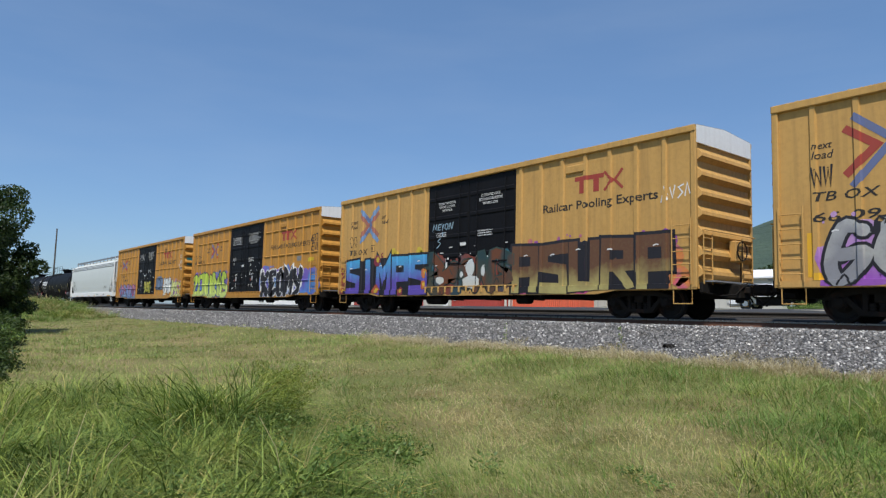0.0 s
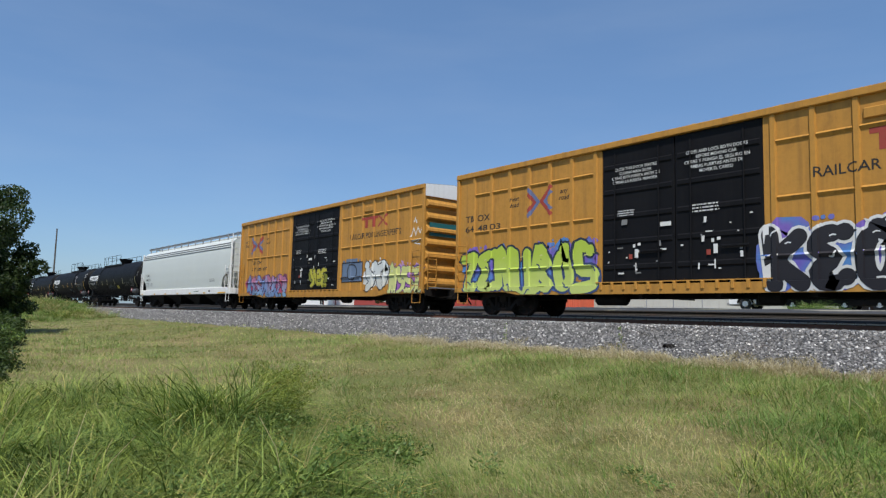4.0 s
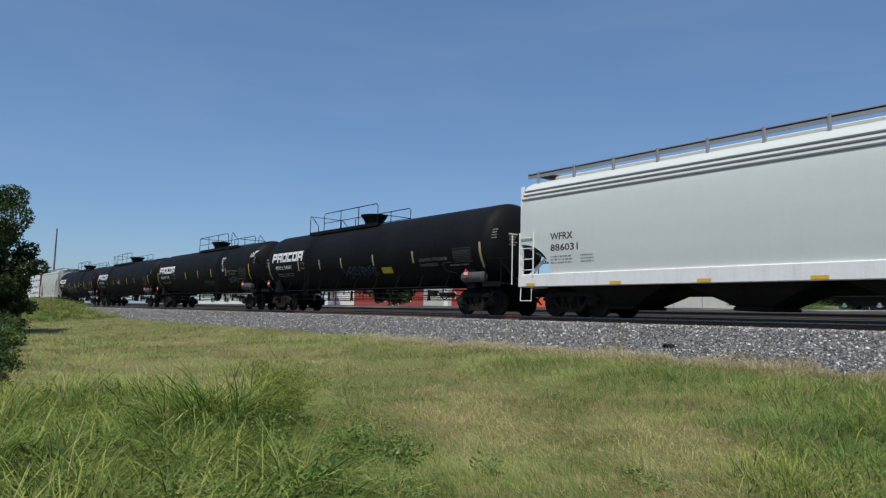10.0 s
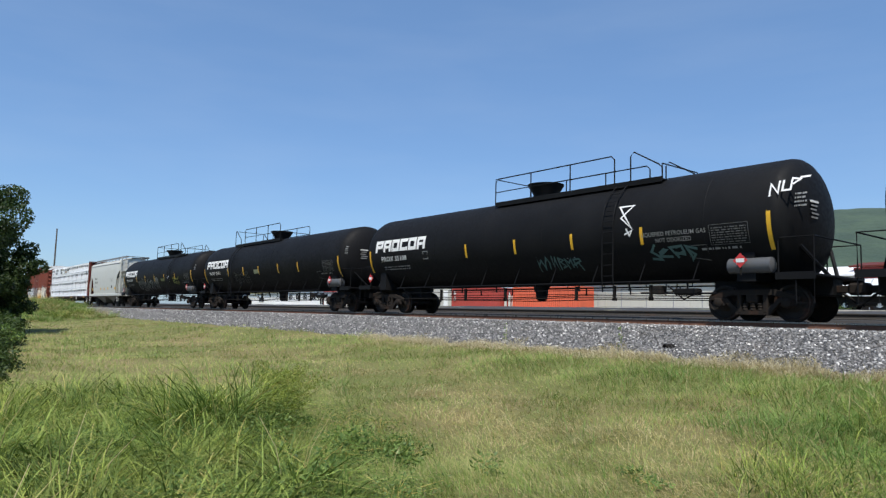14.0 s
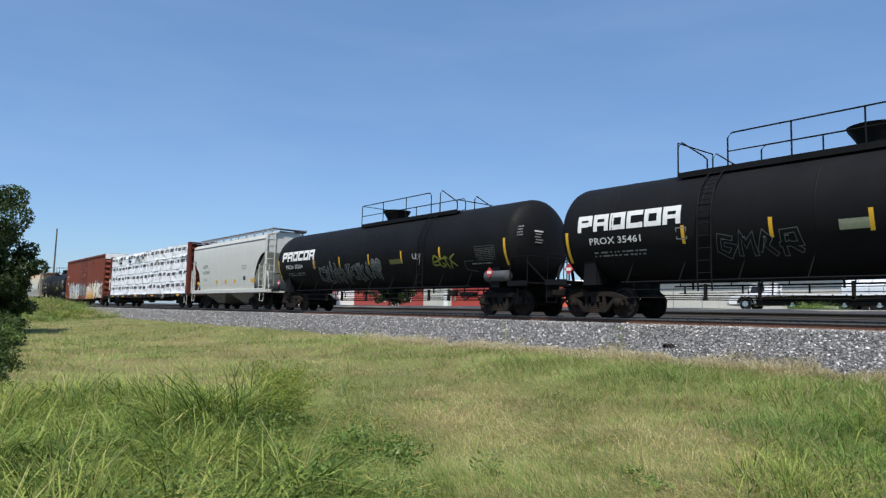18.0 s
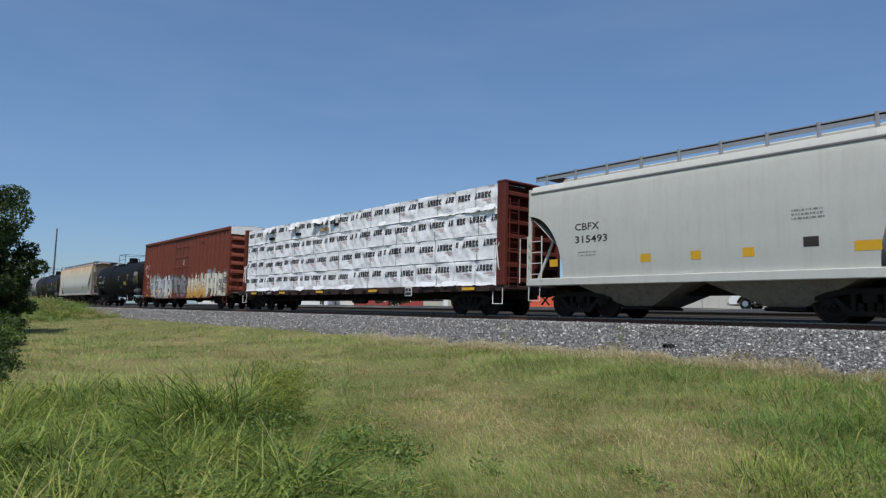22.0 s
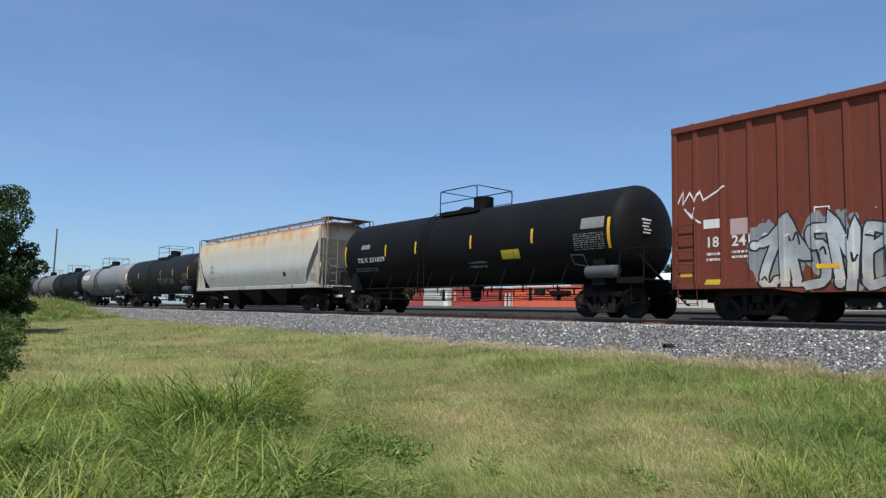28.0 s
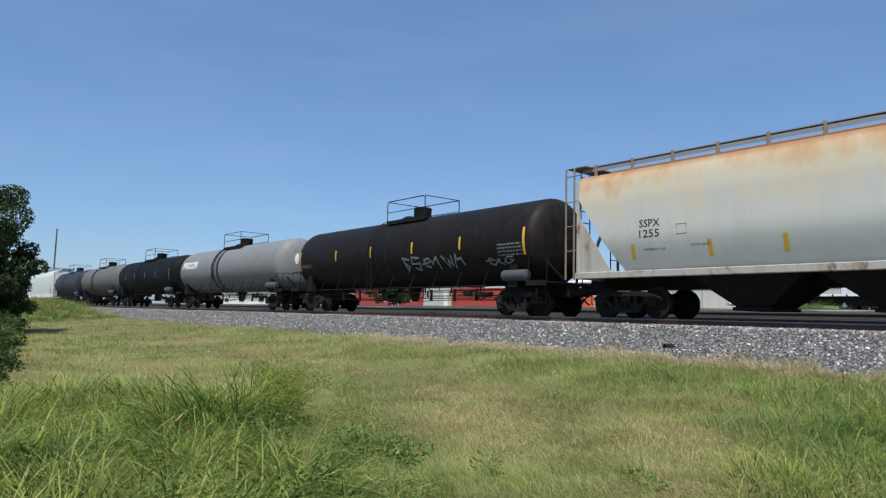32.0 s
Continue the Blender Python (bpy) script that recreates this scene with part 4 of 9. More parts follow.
def placard(root, x, y, z):
    p_ = part("hazard_placard", Geo().add([(x, y, z - 0.19), (x + 0.19, y, z), (x, y, z + 0.19), (x - 0.19, y, z), (x, y + 0.012, z - 0.19), (x + 0.19, y + 0.012, z), (x, y + 0.012, z + 0.19), (x - 0.19, y + 0.012, z)],
                                          [(0, 1, 2, 3), (4, 7, 6, 5), (0, 4, 5, 1), (1, 5, 6, 2), (2, 6, 7, 3), (3, 7, 4, 0)]), placard_red, root, "red and white diamond hazard placard")
    part("placard_face", Geo().box(x - 0.11, x + 0.11, y - 0.006, y - 0.002, z - 0.05, z + 0.05), letter_white, p_)
    part("placard_post", Geo().box(x - 0.02, x + 0.02, y + 0.014, y + 0.04, 1.15, z - 0.02), under_paint, root)


# ---- covered hoppers ----
# body grey darkened for the shade under the wagon, with grime and rust
shaded_bay = paint("grimy shaded bay paint", (0.20, 0.185, 0.15), 0.8, 0.6, (0.05, 0.035, 0.025), 0.5, 0.3)
bead_grey = paint("grimy grey bead", (0.17, 0.17, 0.175), 0.6, 0.3)


def hopper_wagon(q0, q1, label, body, profile, cut, bays, sill=(0.97, 1.4), crease=None, roof_mat=None, beads=(), frame_mat=None, side_mat=None, cage=False, bay_span=None):
    """profile: (half width, z) from the sill up to the roof's middle; cut: (length, height, bend) of the corner cut-outs."""
    root = wagon("covered_hopper", q0, q1, label, "hopper wagon")
    half = (q1 - q0) / 2
    hb = half - (0.97 if cage else 0.62)
    fm = frame_mat or body
    zs = [z for _, z in profile]
    ws = [w for w, _ in profile]
    z_top = zs[-1]
    cl, ch, bend = cut
    xs_ = sorted(set([round(float(a), 3) for a in np.linspace(-hb, hb, 27)] + [s * (hb - cl * k / 10) for s in (-1, 1) for k in range(11)] + [s * (hb - cl * k) for s in (-1, 1) for k in (0.97, 0.985, 0.995)]))
    rows_ = 18

    def low(x):
        d = hb - abs(x)
        if d >= cl:
            return zs[0]
        t_ = 1 - d / cl
        return zs[0] + ch * (t_ if bend == 1 else math.sqrt(max(0, 1 - (1 - t_) ** 2)))
    arc = [0.0]
    for i in range(1, len(profile)):
        arc.append(arc[-1] + math.hypot(ws[i] - ws[i - 1], zs[i] - zs[i - 1]))
    for f in (-1, 1):
        vs, fs = [], []
        for x in xs_:
            a0 = float(np.interp(low(x), zs, arc))
            samples = list(np.linspace(a0, arc[-1], rows_))
            # keep the profile's own corners
            for a in arc[1:-1]:
                if a > a0:
                    k = int(np.argmin([abs(s_ - a) for s_ in samples[1:-1]])) + 1
                    samples[k] = a
            for a in samples:
                vs.append((x, f * float(np.interp(a, arc, ws)), float(np.interp(a, arc, zs))))
        for i in range(len(xs_) - 1):
            for j in range(rows_ - 1):
                a = i * rows_ + j
                fs.append((a, a + rows_, a + rows_ + 1, a + 1))
        side = part("side_sheet", Geo().add(vs, fs), side_mat or body, root, smooth=True)
        for z in beads:
            w = float(np.interp(z, zs, ws))
            part("bead", Geo().box(-hb, hb, min(f * w, f * (w + 0.03)), max(f * w, f * (w + 0.03)), z - 0.03, z + 0.03, 0.01), bead_grey, side)
        part("side_sill", Geo().box(-hb - 0.1, hb + 0.1, min(f * 1.40, f * 1.55), max(f * 1.40, f * 1.55), sill[0], sill[1], 0.02), fm, root)
    for s in (-1, 1):
        # end wall over the slope sheet
        zc = zs[0] + ch
        vs = []
        for w, z in profile:
            if z >= zc - 0.01:
                vs.append((s * (hb - 0.02), -w, z))
        w_c = float(np.interp(zc, zs, ws))
        ring = [(s * (hb - 0.02), -w_c, zc)] + vs
        ring += [(x, -y, z) for x, y, z in reversed(ring)]
        part("end_sheet", Geo().add(ring, [tuple(range(len(ring)))]), side_mat or body, root)
        w_b = ws[0] - 0.05
        part("slope_sheet", Geo().add([(s * (hb - 0.03), -w_c + 0.03, zc), (s * (hb - 0.03), w_c - 0.03, zc), (s * (hb - cl - 1.0), w_b, zs[0] - 0.1), (s * (hb - cl - 1.0), -w_b, zs[0] - 0.1)], [(0, 1, 2, 3)]), side_mat or body, root)
        for f in (-1, 1):
            # corner posts, ladders and platform
            part("corner_post", Geo().box(min(s * (hb + 0.06), s * (hb - 0.04)), max(s * (hb + 0.06), s * (hb - 0.04)), f * 1.46 - 0.05, f * 1.46 + 0.05, sill[1], z_top - 0.35, 0.01), fm, root)
            if cage:
                # an open cage of posts and rails carries the platform past the end
                for xx in (0.28, 0.62):
                    part("cage_post", Geo().box(min(s * (hb + xx - 0.026), s * (hb + xx + 0.026)), max(s * (hb + xx - 0.026), s * (hb + xx + 0.026)), f * 1.36 - 0.026, f * 1.36 + 0.026, sill[0], z_top + 0.16, 0.008), cage, root)
                for zz in (2.1, 2.9, 3.7, z_top - 0.1):
                    part("cage_rail", Geo().tube([(s * (hb + 0.02), f * 1.36, zz), (s * (hb + 0.62), f * 1.36, zz)], 0.02, 6), cage, root)
                part("end_ladder", ladder(f * 0.55, f * 1.0, s * (hb + 0.3), sill[1], z_top + 0.1, 9, 0.016, "y"), cage, root)
            else:
                part("ladder", ladder(s * (hb - 0.62), s * (hb + 0.02), f * 1.57, sill[1] - 0.04, sill[1] + 1.42, 4, 0.017), fm, root)
                if s * f < 0:
                    part("end_ladder", ladder(f * 0.98, f * 1.47, s * (hb + 0.13), sill[1], z_top + 0.05, 9, 0.018, "y"), fm, root)
                part("handrail", Geo().tube([(s * (hb + 0.02), f * 1.5, sill[1] + 1.42), (s * (hb + 0.5), f * 1.45, sill[1] + 1.42), (s * (hb + 0.5), f * 1.45, sill[0] + 0.1)], 0.02, 6), fm, root)
            if not cage:
                part("step", Geo().tube([(s * (hb - 0.5), f * 1.5, sill[0]), (s * (hb - 0.5), f * 1.52, 0.5), (s * (hb + 0.0), f * 1.52, 0.5), (s * (hb + 0.0), f * 1.5, sill[0])], 0.02, 6), fm, root)
            part("brace", Geo().tube([(s * (hb - 0.1), f * 1.15, sill[1]), (s * (hb - 0.9), f * 1.0, zc - 0.3)], 0.05, 6), fm, root)
        part("end_sill", Geo().box(min(s * (hb + 0.12), s * (hb - 0.1)), max(s * (hb + 0.12), s * (hb - 0.1)), -1.5, 1.5, sill[0], sill[1] - 0.05, 0.02), fm, root)
        part("end_deck", Geo().box(min(s * (hb + 0.1), s * (hb - 1.6)), max(s * (hb + 0.1), s * (hb - 1.6)), -1.38, 1.38, sill[0] + 0.1, sill[0] + 0.16), fm, root)
        reach = 0.62 if cage else 0.16
        part("roof_platform", Geo().box(min(s * (hb + reach), s * (hb - (0.2 if cage else 0.6))), max(s * (hb + reach), s * (hb - (0.2 if cage else 0.6))), -1.36 if cage else -1.0, 1.36 if cage else 1.0, z_top + 0.15, z_top + 0.17), cage or galvanised, root)
        if s > 0:
            part("brake_stand", Geo().box(min(s * (hb - 0.2), s * (hb - 0.6)), max(s * (hb - 0.2), s * (hb - 0.6)), 0.2, 0.7, sill[1], sill[1] + 0.7, 0.03), under_paint, root)
        truck(root, s * (half - 2.45))
    # roof running boards on posts, hatches
    bracket_mat = cage or galvanised
    for f in (-1, 1):
        part("running_board", Geo().box(-hb - 0.2, hb + 0.2, min(f * 0.62, f * 1.0), max(f * 0.62, f * 1.0), z_top + 0.13, z_top + 0.17).box(-hb - 0.2, hb + 0.2, min(f * 0.98, f * 1.0), max(f * 0.98, f * 1.0), z_top + 0.02, z_top + 0.2), galvanised, root)
        for x in np.linspace(-hb + 0.3, hb - 0.3, 13 if hb > 7 else 10):
            w = float(np.interp(z_top - 0.12, zs, ws))
            part("board_bracket", shared(("board_bracket", round(z_top, 2), f, bracket_mat.name), lambda: Geo().box(-0.045, 0.045, min(f * 0.96, f * 1.03), max(f * 0.96, f * 1.03), z_top - 0.22, z_top + 0.24, 0.01), bracket_mat), bracket_mat, root, at=(float(x), 0, 0))
    part("hatch_trough", Geo().box(-hb + 0.5, hb - 0.5, -0.4, 0.4, z_top - 0.03, z_top + 0.1, 0.03), body, root)
    # outlet bays
    span = bay_span or 2 * (hb - cl - 0.2)
    for k in range(bays):
        x = -span / 2 + span * (k + 0.5) / bays
        w = span / bays * 0.49
        g = Geo().add([(x - w, -1.38, sill[0] + 0.12), (x + w, -1.38, sill[0] + 0.12), (x + w, 1.38, sill[0] + 0.12), (x - w, 1.38, sill[0] + 0.12),
                       (x - 0.42, -0.75, 0.34), (x + 0.42, -0.75, 0.34), (x + 0.42, 0.75, 0.34), (x - 0.42, 0.75, 0.34)],
                      [(0, 1, 2, 3), (4, 7, 6, 5), (0, 4, 5, 1), (1, 5, 6, 2), (2, 6, 7, 3), (3, 7, 4, 0)])
        bay = part("outlet_bay", g, under_paint if bays > 2 else shaded_bay, root)
        part("outlet_gate", Geo().box(x - 0.52, x + 0.52, -0.85, 0.85, 0.26, 0.36, 0.02), under_paint, bay)
    part("centre_sill", Geo().box(-half + 0.5, half - 0.5, -0.25, 0.25, sill[0] - 0.3, sill[0] + 0.1), under_paint, root)

    def place(u, v):
        return (u, -float(np.interp(v, zs, ws)), v)
    cuts = [zs[0] + 0.12 * k for k in range(1, 30)]
    return root, place, cuts

# ---- the train, from its fore end back ----
def spread(edges, u0, u1):
    return [e for e in edges if u0 - 0.1 < e < u1 + 0.1]


def two_t_mark(root, face, cuts, u, z, w, h):
    """The owner's red mark as plain bars and chevrons."""
    polys = [quad(u, u + w * 0.62, z + h * 0.74, z + h), quad(u + w * 0.10, u + w * 0.22, z, z + h * 0.74), quad(u + w * 0.40, u + w * 0.52, z, z + h * 0.74)]
    polys += stroke([(u + w * 0.64, z + 0.02), (u + w * 0.80, z + h * 0.5), (u + w * 0.64, z + h)], 0.09)
    polys += stroke([(u + w * 0.98, z + 0.02), (u + w * 0.84, z + h * 0.5), (u + w * 0.98, z + h)], 0.09)
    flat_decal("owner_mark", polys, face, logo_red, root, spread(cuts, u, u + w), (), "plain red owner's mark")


def arrow_mark(root, face, cuts, u, z, w, h):
    """Crossed arrows in faded red and blue."""
    m = u + w / 2
    for k, side in enumerate((1, -1)):
        x = u if side > 0 else u + w
        flat_decal("arrow_mark", stroke([(x, z + h), (m - side * 0.07 * w, z + h / 2), (x, z)], 0.13 * w), face, logo_blue if k == 0 else logo_red, root, spread(cuts, u, u + w), (), "crossed arrow mark")
        flat_decal("arrow_mark", stroke([(x, z + h * 0.80), (m - side * 0.23 * w, z + h / 2), (x, z + h * 0.20)], 0.12 * w), face, logo_red if k == 0 else logo_blue, root, spread(cuts, u, u + w), (), "crossed arrow mark")


def words(root, face, cuts, text, u, z, h, mat=None, width=None, slant=0.0, name="lettering", cuts_v=(), bold=0.0):
    polys = text_polys(text, u, z, h, slant, bold, width)
    us = [p[0] for q in polys for p in q]
    return flat_decal(name, polys, face, mat or letter_black, root, spread(cuts, min(us), max(us)), [c for c in cuts_v if z - 0.1 < c < z + h * 1.3 + 0.1], text)


def small_print(root, face, u, z, w, h, rows, mat, seed=1, cuts=(), cuts_v=()):
    flat_decal("small_print", bars(u, z, w, h, rows, seed), face, mat, root, spread(cuts, u, u + w), [c for c in cuts_v if z < c < z + h])


def door_print(root, face, seed, notices=True):
    """Rows of white instructions and dials on black doors."""
    if notices:
        for k, (line, w) in enumerate((("CLOSE THIS DOOR BEFORE", 1.45), ("CLOSING MAIN DOOR", 1.1), ("CIERRE ESTA PUERTA ANTES DE", 1.65), ("CERRAR LA PUERTA PRINCIPAL", 1.6))):
            words(root, face, (), line, -1.28 - w / 2, 4.4 - 0.13 * k, 0.085, letter_white, width=w, bold=0.008)
        for k, (line, w) in enumerate((("CLOSE AND LOCK BOTH DOORS", 1.75), ("BEFORE MOVING CAR", 1.15), ("CIERRE Y PONGA EL SEGURO EN", 1.85), ("AMBAS PUERTAS ANTES DE", 1.5), ("MOVER EL CARRO", 0.95))):
            words(root, face, (), line, 1.25 - w / 2, 4.52 - 0.135 * k, 0.09, letter_white, width=w, bold=0.008)
    small_print(root, face, -1.9, 3.02, 0.6, 0.2, 3, letter_white, seed + 2)
    small_print(root, face, 0.55, 2.9, 0.8, 0.26, 3, letter_white, seed + 3)
    flat_decal("stencil_panel", [quad(-0.45, -0.1, 2.6, 2.72)], face, letter_white, root)
    bits = random.Random(seed)
    for k in range(26):
        x, z = bits.uniform(-2.3, 2.2), bits.uniform(1.25, 2.75)
        flat_decal("chalk_mark", [quad(x, x + bits.choice((0.05, 0.08, 0.2)), z, z + bits.choice((0.035, 0.05, 0.16)), bits.uniform(-0.2, 0.2))], face, letter_white if k % 4 else letter_grey, root)
    for x in (-1.3, 1.15):
        flat_decal("stencil_panel", [quad(x, x + 0.12, 1.75, 2.0), quad(x - 0.06, x + 0.02, 2.05, 2.15), quad(x + 0.1, x + 0.2, 2.1, 2.18), quad(x + 0.02, x + 0.06, 1.35, 1.6)], face, letter_white, root)
        flat_decal("stencil_panel", [quad(x - 0.2, x - 0.08, 1.72, 1.86)], face, logo_red, root)


lilac = spray("lilac spray paint", (0.30, 0.09, 0.42), (0.50, 0.30, 0.55), 0.9, 2.2)
magenta = spray("magenta spray paint", (0.55, 0.05, 0.28), (0.22, 0.05, 0.36), 0.9, 2.4, 0.3, (0.62, 0.22, 0.06))
purple_cyan = spray("purple to cyan spray paint", (0.11, 0.07, 0.36), (0.07, 0.36, 0.62), 1.2, 2.4, 0.25)
brown_gold = spray("gold to brown spray paint", (0.42, 0.36, 0.13), (0.125, 0.055, 0.027), 0.8, 1.65, 0.4)
lime = spray("lime spray paint", (0.52, 0.60, 0.17), (0.42, 0.55, 0.06), 0.9, 2.1, 0.15)
pale_lime = spray("pale lime spray paint", (0.60, 0.62, 0.26), (0.55, 0.58, 0.2), 0.9, 2.1, 0.15)
violet_blue = spray("violet blue spray paint", (0.10, 0.09, 0.42), (0.20, 0.12, 0.45), 0.9, 2.4, 0.2, (0.08, 0.22, 0.5))
pink_blue = spray("pink and blue spray paint", (0.20, 0.36, 0.52), (0.42, 0.15, 0.24), 0.95, 1.55, 0.3, (0.16, 0.24, 0.45))
grey_blue = spray("grey blue spray paint", (0.16, 0.22, 0.32), (0.12, 0.17, 0.26), 1.3, 2.4, 0.2)
chrome_white = spray("silver spray paint", (0.58, 0.57, 0.5), (0.62, 0.66, 0.68), 0.9, 2.3, 0.35)
cream_orange = spray("cream and orange spray paint", (0.55, 0.30, 0.06), (0.62, 0.58, 0.48), 1.0, 1.9, 0.3)
dark_wash = spray("grey wash spray paint", (0.08, 0.085, 0.08), (0.12, 0.125, 0.12), 1.5, 2.8, 0.5)
silver_wash = spray("thin silver spray paint", (0.20, 0.22, 0.22), (0.30, 0.32, 0.33), 1.5, 2.8, 0.6)
teal_spray = spray("teal spray paint", (0.01, 0.11, 0.12), (0.02, 0.14, 0.15), 3.0, 4.0, 0.4)
olive = spray("yellow green spray paint", (0.20, 0.22, 0.025), (0.25, 0.25, 0.02), 1.5, 2.6, 0.5)

# the fore boxcar: only its rear half comes into view
car, face, cuts = boxcar(-8.83, 12.0, "faded yellow boxcar with black doors and pale grey graffiti", yellow_paint, door_paint, top_panel=white_paint)
words(car, face, cuts, "next", -8.46, 4.08, 0.17, slant=0.25, bold=0.01)
words(car, face, cuts, "load", -8.46, 3.84, 0.19, slant=0.25, bold=0.01)
words(car, face, cuts, "TB OX", -8.45, 2.83, 0.22, width=1.42, slant=0.2, bold=0.01)
words(car, face, cuts, "66 09", -8.46, 2.34, 0.22, width=1.42, slant=0.15, bold=0.01)
flat_decal("arrow_mark", stroke([(-7.68, 4.42), (-7.08, 3.98), (-7.68, 3.42)], 0.18), face, logo_red, car, spread(cuts, -8, -6.5), (), "faded red arrow mark")
flat_decal("arrow_mark", stroke([(-7.5, 4.68), (-6.75, 4.05), (-7.55, 3.15)], 0.17), face, logo_blue, car, spread(cuts, -8, -6), (), "faded blue arrow mark")
graffiti(car, "cc", -8.5, -8.0, 3.1, 3.75, face, (ink_white, ink_black, ink_black, ink_black), cuts, seed=4, thick=0.12, cloud=False, label="scribbled black tag")
flat_decal("paint_patch", [quad(-8.62, -8.5, 1.05, 2.1), quad(-8.5, -7.8, 0.98, 1.15)], face, stripe_yellow, car, spread(cuts, -8.7, -7.7), (), "fresh yellow paint bars")
graffiti(car, "bOdeS", -8.3, -2.9, 0.72, 2.4, face, (lilac, ink_black, spray("dull silver spray", (0.36, 0.35, 0.32), (0.42, 0.42, 0.42), 0.9, 2.3, 0.5, (0.25, 0.25, 0.27)), ink_white), cuts, seed=11, thick=0.24, wild=0.08, outline=1.5, soft=True, label="pale silver graffiti with black outlines")

car, face, cuts = boxcar(-29.71, -8.83, "faded yellow boxcar with black doors, purple and brown graffiti", yellow_paint, door_paint, top_panel=white_paint)
words(car, face, cuts, "Railcar Pooling Experts", 3.80, 3.42, 0.27, width=4.4, bold=0.014)
two_t_mark(car, face, cuts, 5.15, 3.9, 1.85, 0.55)
pale_blue_mark = paint("faded pale blue stencil paint", (0.16, 0.27, 0.46), 0.6, 0.3, (0.3, 0.22, 0.12), 0.25)
pale_red_mark = paint("faded pink stencil paint", (0.36, 0.13, 0.09), 0.6, 0.3, (0.34, 0.2, 0.09), 0.35)
near_mark = spread(cuts, -7.7, -6.1)
for x, m in ((-7.58, -6.98), (-6.22, -6.82)):
    flat_decal("arrow_mark", stroke([(x, 4.42), (m, 3.95), (x, 3.48)], 0.2), face, pale_red_mark, car, near_mark, (), "faded pink arrow", 0.004)
    flat_decal("arrow_mark", stroke([(x, 4.68), (m, 4.18)], 0.2) + stroke([(x, 3.22), (m, 3.72)], 0.2), face, pale_blue_mark, car, near_mark, (), "faded pale blue arrow arms", 0.006)
flat_decal("arrow_mark", stroke([(-7.16, 4.32), (-6.86, 4.16), (-6.78, 3.95), (-6.86, 3.74), (-7.16, 3.58)], 0.17), face, logo_blue, car, near_mark, (), "faded blue curved bar", 0.008)
for text, u, z in (("next", -8.4, 4.1), ("load", -8.4, 3.87), ("any", -5.9, 4.16), ("road", -5.9, 3.92)):
    words(car, face, cuts, text, u, z, 0.19, slant=0.2, bold=0.012)
for k, z in enumerate((3.28, 3.02)):
    tag = [(-8.55 + 0.1 * i + 0.05 * (i % 2), z + (0.2 if (i + k) % 3 else -0.02)) for i in range(7)]
    flat_decal("scribble", stroke(tag, 0.03), face, letter_black, car, spread(cuts, -8.6, -7.9), (), "scribbled black tag")
flat_decal("stencil_frame", stroke([(-6.7, 2.72), (-6.4, 2.72), (-6.4, 3.0), (-6.7, 3.0), (-6.7, 2.72)], 0.025) + [quad(-6.6, -6.5, 2.8, 2.92)], face, letter_black, car, spread(cuts, -6.8, -6.3))
words(car, face, cuts, "TB OX", -8.5, 2.62, 0.25, width=1.5, slant=0.1, bold=0.012)
# black ground, orange balls and yellow puffs behind the purple letters
low_cuts = spread(cuts, -9.1, -2.3)
rng = random.Random(12)
edge = [(-8.95 + 0.35 * k, 2.36 + rng.uniform(-0.05, 0.08)) for k in range(19)]
flat_decal("graffiti", [[(a[0], 0.74), (b[0], 0.74), b, a] for a, b in zip(edge, edge[1:])], face, ink_black, car, low_cuts, (), "black sprayed ground behind the letters", 0.004)
ball_orange = spray("burnt orange spray", (0.42, 0.10, 0.03), (0.5, 0.2, 0.06), 0.8, 2.4, 0.5, (0.22, 0.03, 0.05))
ball_yellow = spray("yellow puff spray", (0.52, 0.36, 0.04), (0.6, 0.46, 0.05), 1.8, 3.0, 0.2)
for x, z, r in ((-9.02, 1.42, 0.26), (-9.1, 0.95, 0.2), (-9.15, 1.9, 0.18), (-6.15, 2.28, 0.27), (-6.2, 0.92, 0.3), (-5.75, 2.5, 0.13), (-3.9, 1.5, 0.2), (-4.3, 0.88, 0.2), (-2.62, 1.62, 0.2), (-2.66, 1.15, 0.2)):
    flat_decal("graffiti_ball", [blob(x, z, r, r, rng, 16)], face, ball_orange, car, spread(cuts, x - r - 0.1, x + r + 0.1), (), "burnt orange sprayed ball", 0.0215 if -6.3 < x < -6 or x > -3 else 0.0075)
    flat_decal("ball_highlight", [blob(x + 0.2 * r, z + 0.15 * r, 0.5 * r, 0.45 * r, rng, 10)], face, ball_yellow, car, spread(cuts, x - r, x + r), (), "", 0.0235 if -6.3 < x < -6 or x > -3 else 0.0095)
for x, z, r in ((-4.95, 2.62, 0.22), (-4.7, 2.5, 0.2), (-3.05, 2.58, 0.2), (-2.85, 2.48, 0.16)):
    flat_decal("graffiti_puff", [blob(x, z, r, r * 0.8, rng, 14)], face, ball_yellow, car, spread(cuts, x - r - 0.1, x + r + 0.1), (), "yellow sprayed puff", 0.003)
graffiti(car, "SIMPS", -8.8, -2.45, 0.70, 2.40, face, (ink_black, ink_black, purple_cyan, ink_white), cuts, seed=2, thick=0.27, cloud=False, wild=0.015, outline=1.5, label="purple and cyan block graffiti")
edge = [(2.3 + 0.33 * k, 2.34 + rng.uniform(-0.05, 0.08)) for k in range(20)]
flat_decal("graffiti", [[(a[0], 0.78), (b[0], 0.74), b, a] for a, b in zip(edge, edge[1:])], face, ink_black, car, spread(cuts, 2.3, 8.7), (), "black sprayed ground behind the letters", 0.0075)
